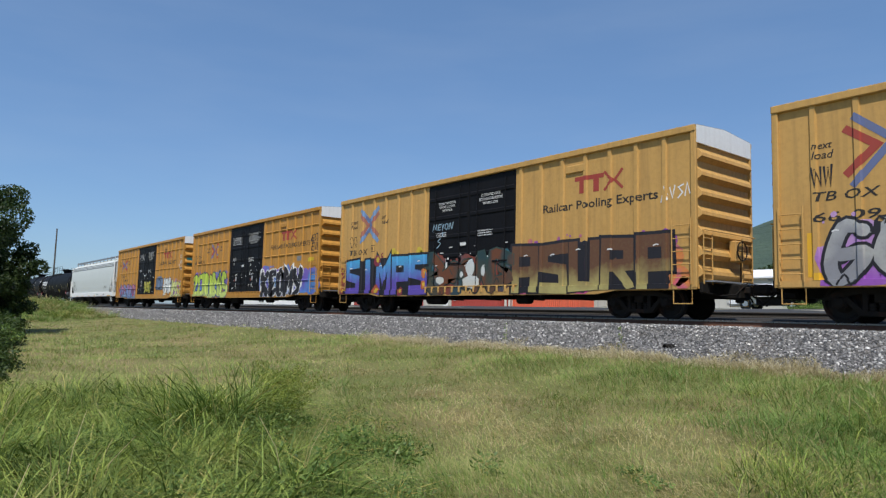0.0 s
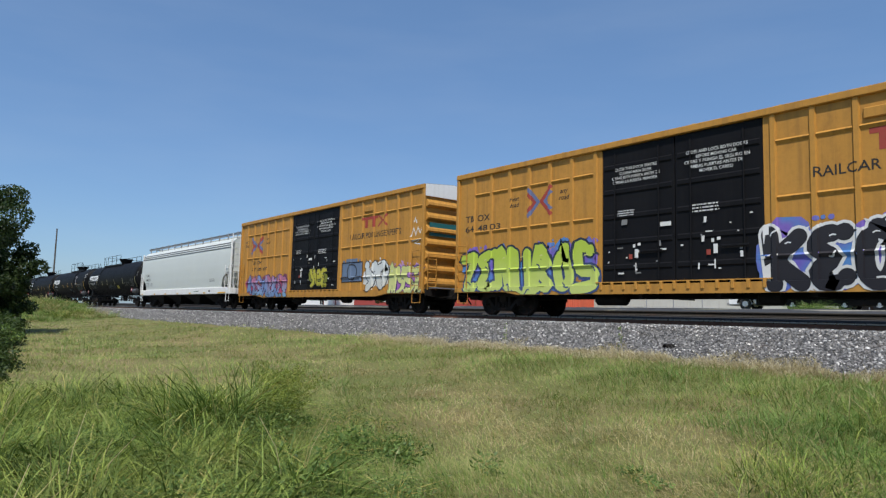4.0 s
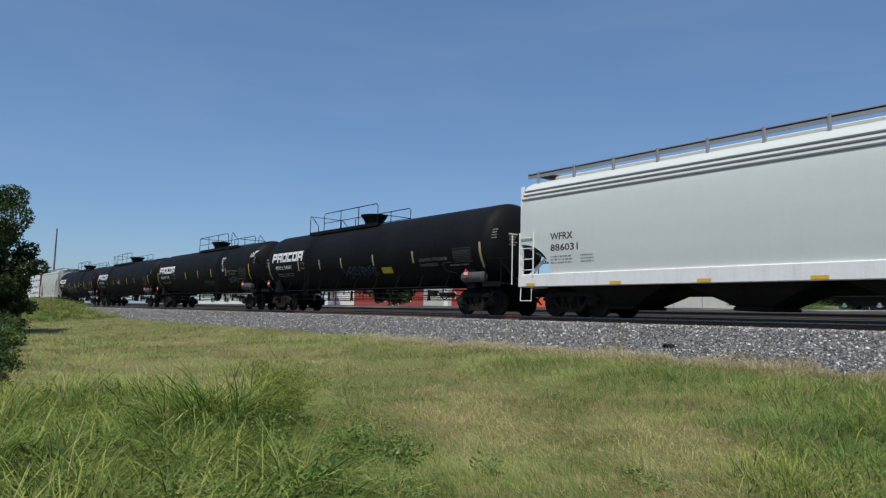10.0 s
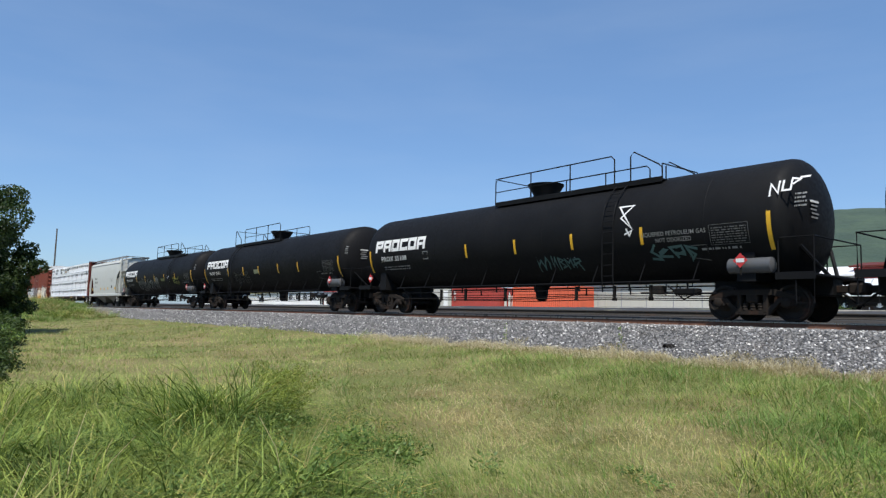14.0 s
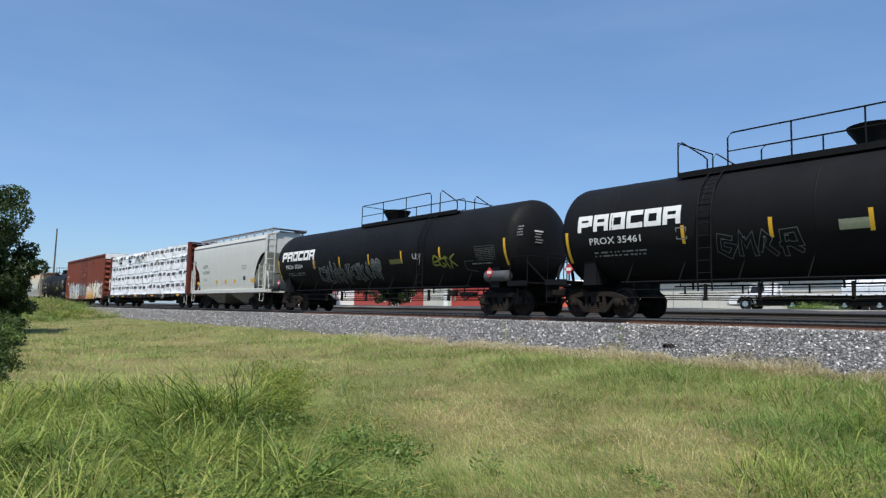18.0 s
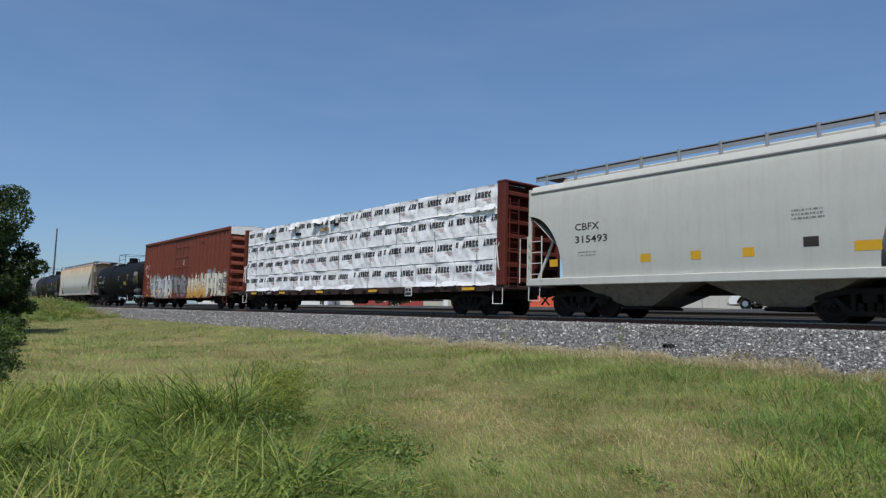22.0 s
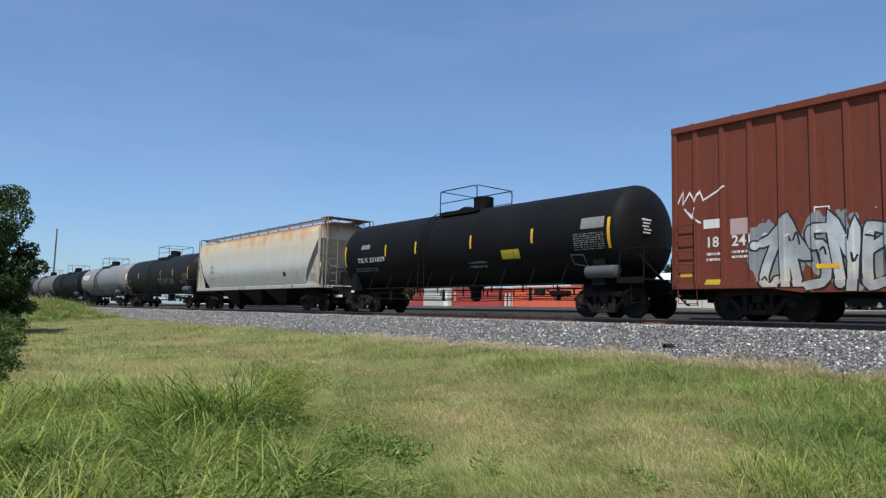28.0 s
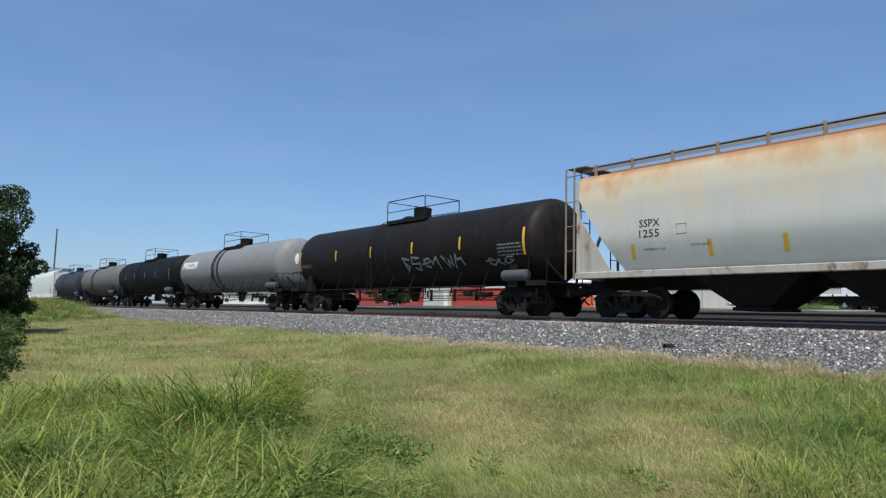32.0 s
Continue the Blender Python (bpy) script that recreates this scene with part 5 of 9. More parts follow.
for x, z, r in ((8.85, 1.2, 0.3), (8.8, 1.75, 0.2), (9.0, 0.95, 0.22), (8.7, 2.2, 0.14), (5.35, 1.75, 0.2), (3.2, 2.5, 0.12), (4.5, 2.5, 0.1)):
    flat_decal("graffiti_puff", [blob(x, z, r, r, rng, 14)], face, magenta, car, spread(cuts, x - r - 0.1, x + r + 0.1), (), "magenta sprayed puff", 0.0088)
graffiti(car, "ASURP", 2.38, 8.7, 0.70, 2.42, face, (magenta, ink_black, brown_gold, ink_white), cuts, seed=3, thick=0.25, wild=0.015, outline=1.55, label="brown and gold block graffiti on magenta")
graffiti(car, "beOab", -2.3, 2.3, 0.80, 2.2, face, (spray("deep teal spray", (0.03, 0.06, 0.07), (0.03, 0.12, 0.16), 0.9, 2.0, 0.6, (0.22, 0.05, 0.03)), spray("dark green spray", (0.02, 0.03, 0.025), (0.03, 0.06, 0.05), 1, 2), spray("olive grey spray", (0.07, 0.06, 0.035), (0.02, 0.05, 0.055), 0.9, 2.1, 0.6, (0.15, 0.05, 0.02)), ink_white), (), seed=9, thick=0.34, wild=0.14, outline=1.3, soft=True, label="white and green graffiti across the doors")
flat_decal("graffiti", [blob(0.2, 1.75, 0.26, 0.34, random.Random(4), 16), blob(0.2, 1.2, 0.5, 0.26, random.Random(5), 16), blob(-0.3, 1.5, 0.1, 0.12, random.Random(6), 10), blob(0.9, 1.6, 0.12, 0.2, random.Random(7), 10), blob(-1.6, 1.3, 0.3, 0.16, random.Random(8), 12)], face, chrome_white, car, (), (), "pale ghostly figure sprayed on the door", 0.024)
pale_blue_spray = spray("pale blue spray paint", (0.30, 0.46, 0.58), (0.36, 0.52, 0.62), 2.5, 4.0, 0.3)
flat_decal("graffiti", [q for p in ([(-2.15, 3.35), (-2.05, 3.66), (-1.95, 3.42), (-1.86, 3.68), (-1.8, 3.4)], [(-1.5, 3.66), (-1.68, 3.64), (-1.66, 3.4), (-1.5, 3.42)], [(-1.66, 3.53), (-1.52, 3.54)], [(-1.42, 3.68), (-1.34, 3.5), (-1.24, 3.7), (-1.36, 3.36)], [(-1.1, 3.66), (-1.16, 3.45), (-1.0, 3.4), (-0.92, 3.6), (-1.08, 3.68)], [(-0.85, 3.38), (-0.76, 3.68), (-0.62, 3.4), (-0.52, 3.72)], [(-1.5, 3.2), (-1.2, 3.24)], [(-1.36, 3.28), (-1.34, 3.05)], [(-1.5, 2.95), (-1.72, 2.85), (-1.5, 2.7), (-1.78, 2.5)]) for q in brush([(-2.15 + 0.78 * (x + 2.15), 3.52 + 0.8 * (z - 3.66)) for x, z in p], 0.032, True)], face, pale_blue_spray, car, (), (), "thin pale blue tag")
flat_decal("graffiti", [q for p in ([(8.3, 3.3), (8.42, 3.72), (8.5, 3.35)], [(8.34, 3.48), (8.5, 3.5)], [(8.58, 3.68), (8.66, 3.38), (8.74, 3.72)], [(9.0, 3.72), (8.85, 3.66), (8.98, 3.5), (8.84, 3.36)], [(9.05, 3.4), (9.12, 3.75), (9.2, 3.45)]) for q in stroke(p, 0.04)], face, ink_white, car, (), (), "thin white tag")
for k, line in enumerate(("CLOSE THIS DOOR", "BEFORE CLOSING", "MAIN DOOR")):
    words(car, face, (), line, -1.8 + (0.0, 0.05, 0.25)[k], 4.3 - 0.14 * k, 0.09, letter_white, width=(1.05, 0.95, 0.6)[k], bold=0.009)
for k, line in enumerate(("CLOSE AND LOCK", "BOTH DOORS BEFORE", "MOVING CAR")):
    words(car, face, (), line, 0.62 + (0.08, 0.0, 0.2)[k], 4.36 - 0.155 * k, 0.1, letter_white, width=(1.05, 1.25, 0.8)[k], bold=0.01)
door_print(car, face, 31, False)

car, face, cuts = boxcar(-50.57, -29.71, "golden yellow ribbed boxcar with black doors and green graffiti", gold_paint, door_paint, grid=True, top_panel=white_paint)
words(car, face, cuts, "RAILCAR POOLING EXPERTS", 3.7, 3.42, 0.25, width=4.6, bold=0.008)
two_t_mark(car, face, cuts, 4.9, 3.85, 1.85, 0.52)
arrow_mark(car, face, cuts, -5.6, 3.4, 1.0, 0.9)
for text, u, z in (("next", -6.5, 4.0), ("load", -6.48, 3.78), ("any", -4.2, 4.02), ("road", -4.25, 3.8)):
    words(car, face, cuts, text, u, z, 0.16, slant=0.25, bold=0.01)
words(car, face, cuts, "TB OX", -8.9, 3.45, 0.24, width=1.35, bold=0.01)
words(car, face, cuts, "64 48 03", -8.9, 3.08, 0.22, width=1.9, bold=0.01)
graffiti(car, "ZENUdOS", -9.0, -2.7, 0.70, 2.32, face, (violet_blue, spray("navy spray", (0.05, 0.08, 0.2), (0.02, 0.03, 0.05), 1, 2), lime, pale_lime), cuts, seed=21, thick=0.36, wild=0.06, outline=1.4, soft=True, label="lime green graffiti with spikes")
for k in range(7):
    flat_decal("graffiti", [blob(3.0 + 0.95 * k, 1.55, 0.9, 0.72, random.Random(60 + k))], face, violet_blue, car, spread(cuts, 2.0 + 0.95 * k, 4.0 + 0.95 * k), (), "violet spray cloud", 0.001 + 0.0003 * k)
graffiti(car, "KEOMY", 2.5, 7.6, 0.72, 2.28, face, (violet_blue, ink_white, ink_black, ink_white), cuts, seed=22, thick=0.35, wild=0.025, outline=1.36, soft=True, label="black and white bubble graffiti on violet")
flat_decal("sticker", [quad(6.9, 7.5, 2.65, 2.9)], face, letter_grey, car, spread(cuts, 6.8, 7.6), (), "grey notice")
flat_decal("sticker", [quad(8.15, 8.75, 2.55, 2.75)], face, plate_yellow, car, spread(cuts, 8, 8.8), (), "yellow notice")
flat_decal("graffiti", [q for p in ([(8.75, 3.95), (8.55, 3.9), (8.5, 3.65), (8.7, 3.6), (8.72, 3.78), (8.6, 3.76)], [(8.95, 3.98), (8.8, 3.9), (8.95, 3.72), (8.8, 3.6)], [(9.0, 3.95), (9.3, 4.0)], [(9.12, 3.98), (9.1, 3.6)], [(8.75, 3.5), (8.55, 3.48), (8.52, 3.15), (8.75, 3.1)], [(8.53, 3.32), (8.7, 3.32)], [(8.8, 3.5), (8.9, 3.12), (9.02, 3.5)], [(9.3, 3.5), (9.1, 3.48), (9.08, 3.15), (9.3, 3.12)], [(9.08, 3.3), (9.25, 3.32)]) for q in stroke(p, 0.05)], face, ink_black, car, (), (), "black tag")
door_print(car, face, 41)

car, face, cuts = boxcar(-71.45, -50.57, "golden yellow ribbed boxcar with black doors and lime graffiti", gold_paint, door_paint, grid=True, top_panel=white_paint)
words(car, face, cuts, "RAILCAR POOLING EXPERTS", 3.58, 3.38, 0.26, width=4.15, bold=0.008)
two_t_mark(car, face, cuts, 4.65, 3.85, 2.05, 0.5)
arrow_mark(car, face, cuts, -7.75, 3.35, 1.45, 0.88)
for text, u, z in (("next", -8.75, 4.0), ("load", -8.72, 3.76), ("any", -5.75, 4.02), ("road", -5.8, 3.78)):
    words(car, face, cuts, text, u, z, 0.19, slant=0.25, bold=0.012)
words(car, face, cuts, "TB OX", -7.7, 2.66, 0.2, width=1.45, slant=0.15, bold=0.012)
words(car, face, cuts, "67 36 63", -7.7, 2.27, 0.2, width=2.2, slant=0.15, bold=0.012)
# a camera drawn in blue
flat_decal("graffiti", [quad(2.95, 4.75, 1.4, 2.3), quad(3.3, 4.3, 2.3, 2.48), quad(3.0, 3.2, 2.3, 2.42), quad(4.45, 4.65, 2.3, 2.42)], face, grey_blue, car, spread(cuts, 2.9, 4.8), (), "blue drawing of a camera")
ring = [(3.85 + 0.42 * math.cos(a), 1.85 + 0.36 * math.sin(a)) for a in np.linspace(0, 2 * math.pi, 20)]
flat_decal("graffiti_outline", stroke(ring, 0.06) + stroke([(2.95, 1.4), (4.75, 1.4), (4.75, 2.3), (2.95, 2.3), (2.95, 1.4)], 0.05) + stroke([(2.95, 1.62), (3.45, 1.62)], 0.06) + stroke([(4.3, 1.62), (4.75, 1.62)], 0.06), face, ink_black, car, spread(cuts, 2.9, 4.8), (), "", 0.012)
graffiti(car, "YO", 5.0, 6.9, 0.95, 2.25, face, (ink_white, ink_black, chrome_white, ink_white), cuts, seed=33, thick=0.34, soft=True, outline=1.25, label="white bubble graffiti with black outline")
graffiti(car, "NYSE", 6.95, 9.35, 0.72, 2.05, face, (lilac, spray("deep violet spray", (0.04, 0.02, 0.1), (0.06, 0.03, 0.14), 1, 2), pale_lime, ink_white), cuts, seed=34, thick=0.36, soft=True, outline=1.25, label="pale lime graffiti with violet outline")
graffiti(car, "aESOdZEe", -8.2, -2.75, 0.72, 1.86, face, (spray("raspberry spray", (0.42, 0.06, 0.14), (0.22, 0.05, 0.10), 0.9, 1.8, 0.5), spray("blue black spray", (0.02, 0.02, 0.05), (0.05, 0.03, 0.1), 1, 2), pink_blue, ink_white), cuts, seed=35, thick=0.31, wild=0.1, outline=1.4, soft=True, label="pink and pale blue graffiti")
flat_decal("graffiti", [q for p in ([(8.65, 3.8), (8.75, 3.95), (8.85, 3.75)], [(8.5, 3.2), (8.65, 3.55), (8.8, 3.25), (8.95, 3.55), (9.1, 3.3), (9.25, 3.6)], [(8.6, 3.0), (9.2, 3.05), (8.75, 2.9), (9.1, 2.85)]) for q in stroke(p, 0.05)], face, ink_white, car, spread(cuts, 8.4, 9.3), (), "white tag")
graffiti(car, "YeE", -0.2, 1.5, 1.15, 2.1, face, (olive, ink_black, spray("yellow spray", (0.45, 0.42, 0.05), (0.5, 0.45, 0.04), 1, 2), ink_white), (), seed=36, thick=0.32, soft=True, label="yellow graffiti on the door")
door_print(car, face, 51)
part("end_graffiti", Geo().box(9.39, 9.43, -1.25, 0.6, 3.2, 3.75), teal_spray, car, "teal patch sprayed on the end")

white_profile = [(1.47, 1.36), (1.52, 2.0), (1.545, 2.8), (1.53, 3.5), (1.49, 3.98), (1.44, 4.15), (1.38, 4.32), (1.22, 4.5), (0.9, 4.66), (0.0, 4.80)]
car, face, vcuts = hopper_wagon(-92.30, -71.45, "pale grey covered hopper with rounded sides and a white sill", hopper_white, white_profile, (1.36, 1.06, 2), 4, beads=(3.98, 4.13, 4.28), frame_mat=white_paint)
words(car, face, (), "WFRX", -8.45, 2.5, 0.22, cuts_v=vcuts, width=0.95, bold=0.014)
words(car, face, (), "886031", -8.45, 2.13, 0.22, cuts_v=vcuts, width=1.15, bold=0.014)
small_print(car, face, -8.45, 1.72, 0.9, 0.3, 3, letter_grey, 3), small_print(car, face, -7.2, 1.72, 0.5, 0.3, 3, letter_grey, 4)
small_print(car, face, 6.3, 1.8, 0.95, 0.24, 3, letter_grey, 5)
for x in (-9.3, -5.85, -3.0, -0.1, 2.6, 5.55):
    part("reflective_strip", Geo().box(x - 0.2, x + 0.2, -1.556, -1.551, 1.0, 1.09), stripe_yellow, car)
part("reflective_strip", Geo().box(8.0, 9.3, -1.556, -1.551, 1.0, 1.09), stripe_yellow, car)
small_print(car, lambda u, v: (u, -1.552, v), 3.45, 1.14, 0.95, 0.14, 1, paint("green stencil paint", (0.06, 0.16, 0.12), 0.6, 0.3), 6)
part("sill_plate", Geo().box(6.3, 6.6, -1.557, -1.551, 1.12, 1.22), letter_black, car)


def block_mark(root, face, u0, u1, z0, z1, mat, vcuts):
    """The lessor's mark: six plain upright blocks with open middles."""
    w = (u1 - u0) / 6
    for i in range(6):
        polys = []
        a, b = u0 + w * i + 0.028, u0 + w * (i + 1) - 0.028
        t_ = 0.145
        polys += [quad(a, b, z1 - t_, z1), quad(a, a + t_, z0, z1 - t_)]
        if i not in (0,):
            polys.append(quad(b - t_, b, z0, z1 - t_) if i != 3 else quad(b - t_, b, z0, z0 + 0.16))
            if i not in (1, 5):
                polys.append(quad(a + t_, b - t_, z0, z0 + t_))
        else:
            polys += [quad(b - t_, b, z0 + 0.18, z1 - t_), quad(a + t_, b - t_, z0 + 0.16, z0 + 0.16 + t_)]
        if i in (1, 5):
            polys.append(quad(a + t_, b - t_, z0 + 0.16, z0 + 0.16 + t_ * 0.8))
        flat_decal("mark_block", polys, face, mat, root, (), [c for c in vcuts if z0 < c < z1])


def tank_print(car, face, vcuts, number, grey_table=True):
    block_mark(car, face, -8.57, -4.92, 2.62, 3.14, letter_white, vcuts)
    words(car, face, (), number, -8.1, 2.22, 0.2, letter_white, width=1.85, cuts_v=vcuts, bold=0.012)
    small_print(car, face, -8.0, 1.85, 1.9, 0.2, 2, letter_grey, 7)
    flat_decal("stencil_box", stroke([(-5.1, 2.2), (-4.8, 2.2), (-4.8, 2.5), (-5.1, 2.5), (-5.1, 2.2)], 0.03), face, letter_grey, car)
    if grey_table:
        small_print(car, face, 7.45, 2.02, 0.95, 0.44, 7, letter_faint, 8, (), vcuts)
        flat_decal("stencil_box", stroke([(7.4, 1.98), (8.45, 1.98), (8.45, 2.5), (7.4, 2.5), (7.4, 1.98)], 0.012), face, letter_faint, car, (), vcuts)
        flat_decal("stencil_box", stroke([(6.7, 1.7), (7.25, 1.6), (7.25, 2.0), (6.7, 2.0), (6.7, 1.7)], 0.022), face, letter_faint, car, (), (1.8, 1.9))
        small_print(car, face, 7.1, 1.86, 1.1, 0.12, 1, letter_grey, 9)
    small_print(car, face, 9.62, 2.75, 0.0001 + 0.28, 0.4, 4, letter_grey, 10)
    placard(car, 8.25, -1.60, 1.52)
    placard(car, -8.9, -1.60, 1.5)
    for k in range(5):
        y0, y1 = -0.72 + 0.05 * (k % 2), -0.3 - 0.06 * (k % 3)
        part("head_print", Geo().box(9.615 + 0.006 * k, 9.645, y0, y1, 2.98 - 0.1 * k, 3.03 - 0.1 * k - 0.01 * (k > 0)), letter_white if k == 0 else letter_grey, car)


TANK = dict(r=1.60)
LOW = dict(r=1.60, strip_z=2.12)
FULL = (-4.96, -2.43, 0.15, 2.7, 5.3)
car, face, vcuts = tank_wagon(-113.15, -92.30, "long black tank wagon, white block mark, clean barrel", tank_black, -5.4, 1.15, -0.6, -4.2, slope=1, strips=(-5.4, -3.12, -1.0, 1.8, 4.8), strip_z=2.07, strip_mat=paint("faded cream strip", (0.45, 0.40, 0.2), 0.5, 0.3), **TANK)
tank_print(car, face, vcuts, "PROX 94041")
flat_decal("yellow_notice", [quad(2.32, 3.12, 1.72, 1.98)], face, plate_yellow, car, (), vcuts[4:10], "yellow notice panel")
graffiti(car, "cSeaRbd", -0.9, 2.0, 1.62, 2.1, face, (tank_black, tank_black, spray("dim blue spray", (0.012, 0.026, 0.05), (0.018, 0.034, 0.06), 1, 2, 0.7), dark_wash), (), vcuts, seed=57, thick=0.13, cloud=False, wild=0.12, label="dim blue tag")
words(car, face, (), "LIQUEFIED PETROLEUM", 5.2, 2.1, 0.12, letter_grey, width=1.8, cuts_v=vcuts, bold=0.006)
words(car, face, (), "NON-ODORIZED", 5.2, 1.9, 0.12, letter_grey, width=1.15, cuts_v=vcuts, bold=0.006)
car, face, vcuts = tank_wagon(-134.0, -113.15, "long black tank wagon, white block mark, small white tags", tank_black, -1.5, 5.6, 0.15, 4.2, slope=1, strips=FULL[1:], **LOW)
tank_print(car, face, vcuts, "PROX 35108")
flat_decal("graffiti", [q for p in ([(4.5, 3.3), (5.0, 3.3), (4.6, 2.95), (5.0, 2.6), (4.8, 2.9), (4.5, 3.3)], [(4.8, 2.6), (4.9, 2.4), (5.0, 2.55), (4.75, 2.45)]) for q in stroke(p, 0.05)], face, ink_white, car, (), vcuts, "white hourglass tag")
flat_decal("graffiti", [q for p in ([(9.0, 3.1), (9.0, 3.4), (9.2, 3.15), (9.2, 3.45)], [(9.3, 3.45), (9.3, 3.2), (9.5, 3.2)], [(9.5, 3.2), (9.5, 3.5), (9.7, 3.45), (9.55, 3.35)], [(9.7, 3.5), (9.9, 3.5)]) for q in stroke(p, 0.05)], face, ink_white, car, (), vcuts, "white letters sprayed near the head")
dim_green = spray("dim green spray", (0.035, 0.10, 0.09), (0.05, 0.11, 0.11), 1, 2)
graffiti(car, "MacdMR", 1.0, 2.9, 1.5, 1.95, face, (tank_black, tank_black, dim_green, silver_wash), (), vcuts, seed=58, thick=0.15, cloud=False, wild=0.12, label="dim green tag")
graffiti(car, "SeRb", 5.4, 7.0, 1.65, 2.05, face, (tank_black, tank_black, dim_green, dim_green), (), vcuts, seed=59, thick=0.15, cloud=False, wild=0.14, label="dim green tag")
words(car, face, (), "LIQUEFIED PETROLEUM GAS", 5.3, 2.32, 0.12, letter_grey, width=2.0, cuts_v=vcuts, bold=0.006)
words(car, face, (), "NOT ODORIZED", 5.75, 2.14, 0.12, letter_grey, width=1.1, cuts_v=vcuts, bold=0.006)
car, face, vcuts = tank_wagon(-154.85, -134.0, "long black tank wagon, white block mark, outlined grey tag", tank_black, -5.4, 1.15, -0.6, -4.2, slope=1, strips=(-4.9, -2.5, -0.27, 2.34, 4.73), strip_z=2.06, **TANK)
tank_print(car, face, vcuts, "PROX 35461")
graffiti(car, "bMaR", -4.0, -1.8, 1.6, 2.25, face, (silver_wash, dark_wash, tank_black, silver_wash), (), vcuts, seed=51, thick=0.14, cloud=False, outline=1.5, label="outlined grey bubble tag")
flat_decal("notice", [quad(-0.95, -0.3, 2.12, 2.36)], face, spray("dusty green label", (0.20, 0.23, 0.12), (0.3, 0.3, 0.25), 2, 3), car, (), vcuts, "dusty notice panel")
car, face, vcuts = tank_wagon(-175.70, -154.85, "long black tank wagon, white block mark, long silver graffiti", tank_black, -1.5, 5.6, 0.05, 4.2, slope=1, strips=FULL, **LOW)
tank_print(car, face, vcuts, "PROX 35334")
graffiti(car, "dSeaRbcdSeKbaE", -4.7, 0.9, 1.48, 2.22, face, (dark_wash, silver_wash, spray("dark slate spray", (0.018, 0.02, 0.022), (0.04, 0.05, 0.055), 1.5, 2.4, 0.6, (0.015, 0.016, 0.018)), ink_white), (), vcuts, seed=61, thick=0.20, cloud=False, wild=0.17, outline=1.5, soft=True, label="faded silver line graffiti along the barrel")
graffiti(car, "ab", 0.25, 1.05, 1.85, 2.35, face, (spray("slate blue spray", (0.05, 0.09, 0.16), (0.08, 0.13, 0.2), 1, 2), silver_wash, dark_wash, ink_white), (), vcuts, seed=62, cloud=False, soft=True, thick=0.3, label="slate blue graffiti")
flat_decal("notice", [quad(1.8, 2.75, 2.08, 2.28)], face, spray("dusty olive label", (0.10, 0.11, 0.03), (0.13, 0.13, 0.05), 2, 3), car, (), vcuts, "olive notice panel")
flat_decal("graffiti", [q for p in ([(3.5, 2.45), (3.53, 2.25), (3.65, 2.24)], [(3.75, 2.45), (3.7, 2.25), (3.85, 2.22)], [(3.7, 2.35), (3.82, 2.37)], [(3.9, 2.42), (3.97, 2.2), (4.05, 2.42)], [(3.95, 2.15), (3.85, 2.0)]) for q in stroke(p, 0.03)], face, ink_white, car, (), vcuts, "thin white tag")
graffiti(car, "ebaK", 4.85, 6.2, 1.8, 2.3, face, (tank_black, ink_black, olive, olive), (), vcuts, seed=63, cloud=False, thick=0.16, wild=0.16, soft=True, label="yellow green tag")

grey_profile = [(1.44, 1.25), (1.50, 1.9), (1.53, 2.8), (1.52, 3.6), (1.47, 4.15), (1.36, 4.38), (0.9, 4.52), (0.0, 4.64)]
car, face, vcuts = hopper_wagon(-188.95, -175.70, "short light grey two-bay covered hopper with end ladders", hopper_grey, grey_profile, (1.45, 2.1, 2), 2, sill=(1.0, 1.24), beads=(4.15,))
words(car, face, (), "CBFX", -4.0, 2.72, 0.22, cuts_v=vcuts, width=0.95, bold=0.012)
words(car, face, (), "315493", -4.0, 2.32, 0.22, cuts_v=vcuts, width=1.25, bold=0.012)
small_print(car, face, -3.9, 1.9, 0.7, 0.2, 2, letter_grey, 21), small_print(car, face, 2.7, 2.45, 0.75, 0.3, 3, letter_grey, 22)
for a, b in ((-5.1, -4.75), (-1.6, -1.25), (0.0, 0.3), (1.45, 1.75), (4.05, 4.6)):
    flat_decal("reflective_strip", [quad(a, b, 1.62, 1.85)], face, stripe_yellow, car, (), (1.7, 1.8))
flat_decal("stencil_box", [quad(2.95, 3.3, 1.78, 2.02)], face, letter_black, car, (), (1.9,))

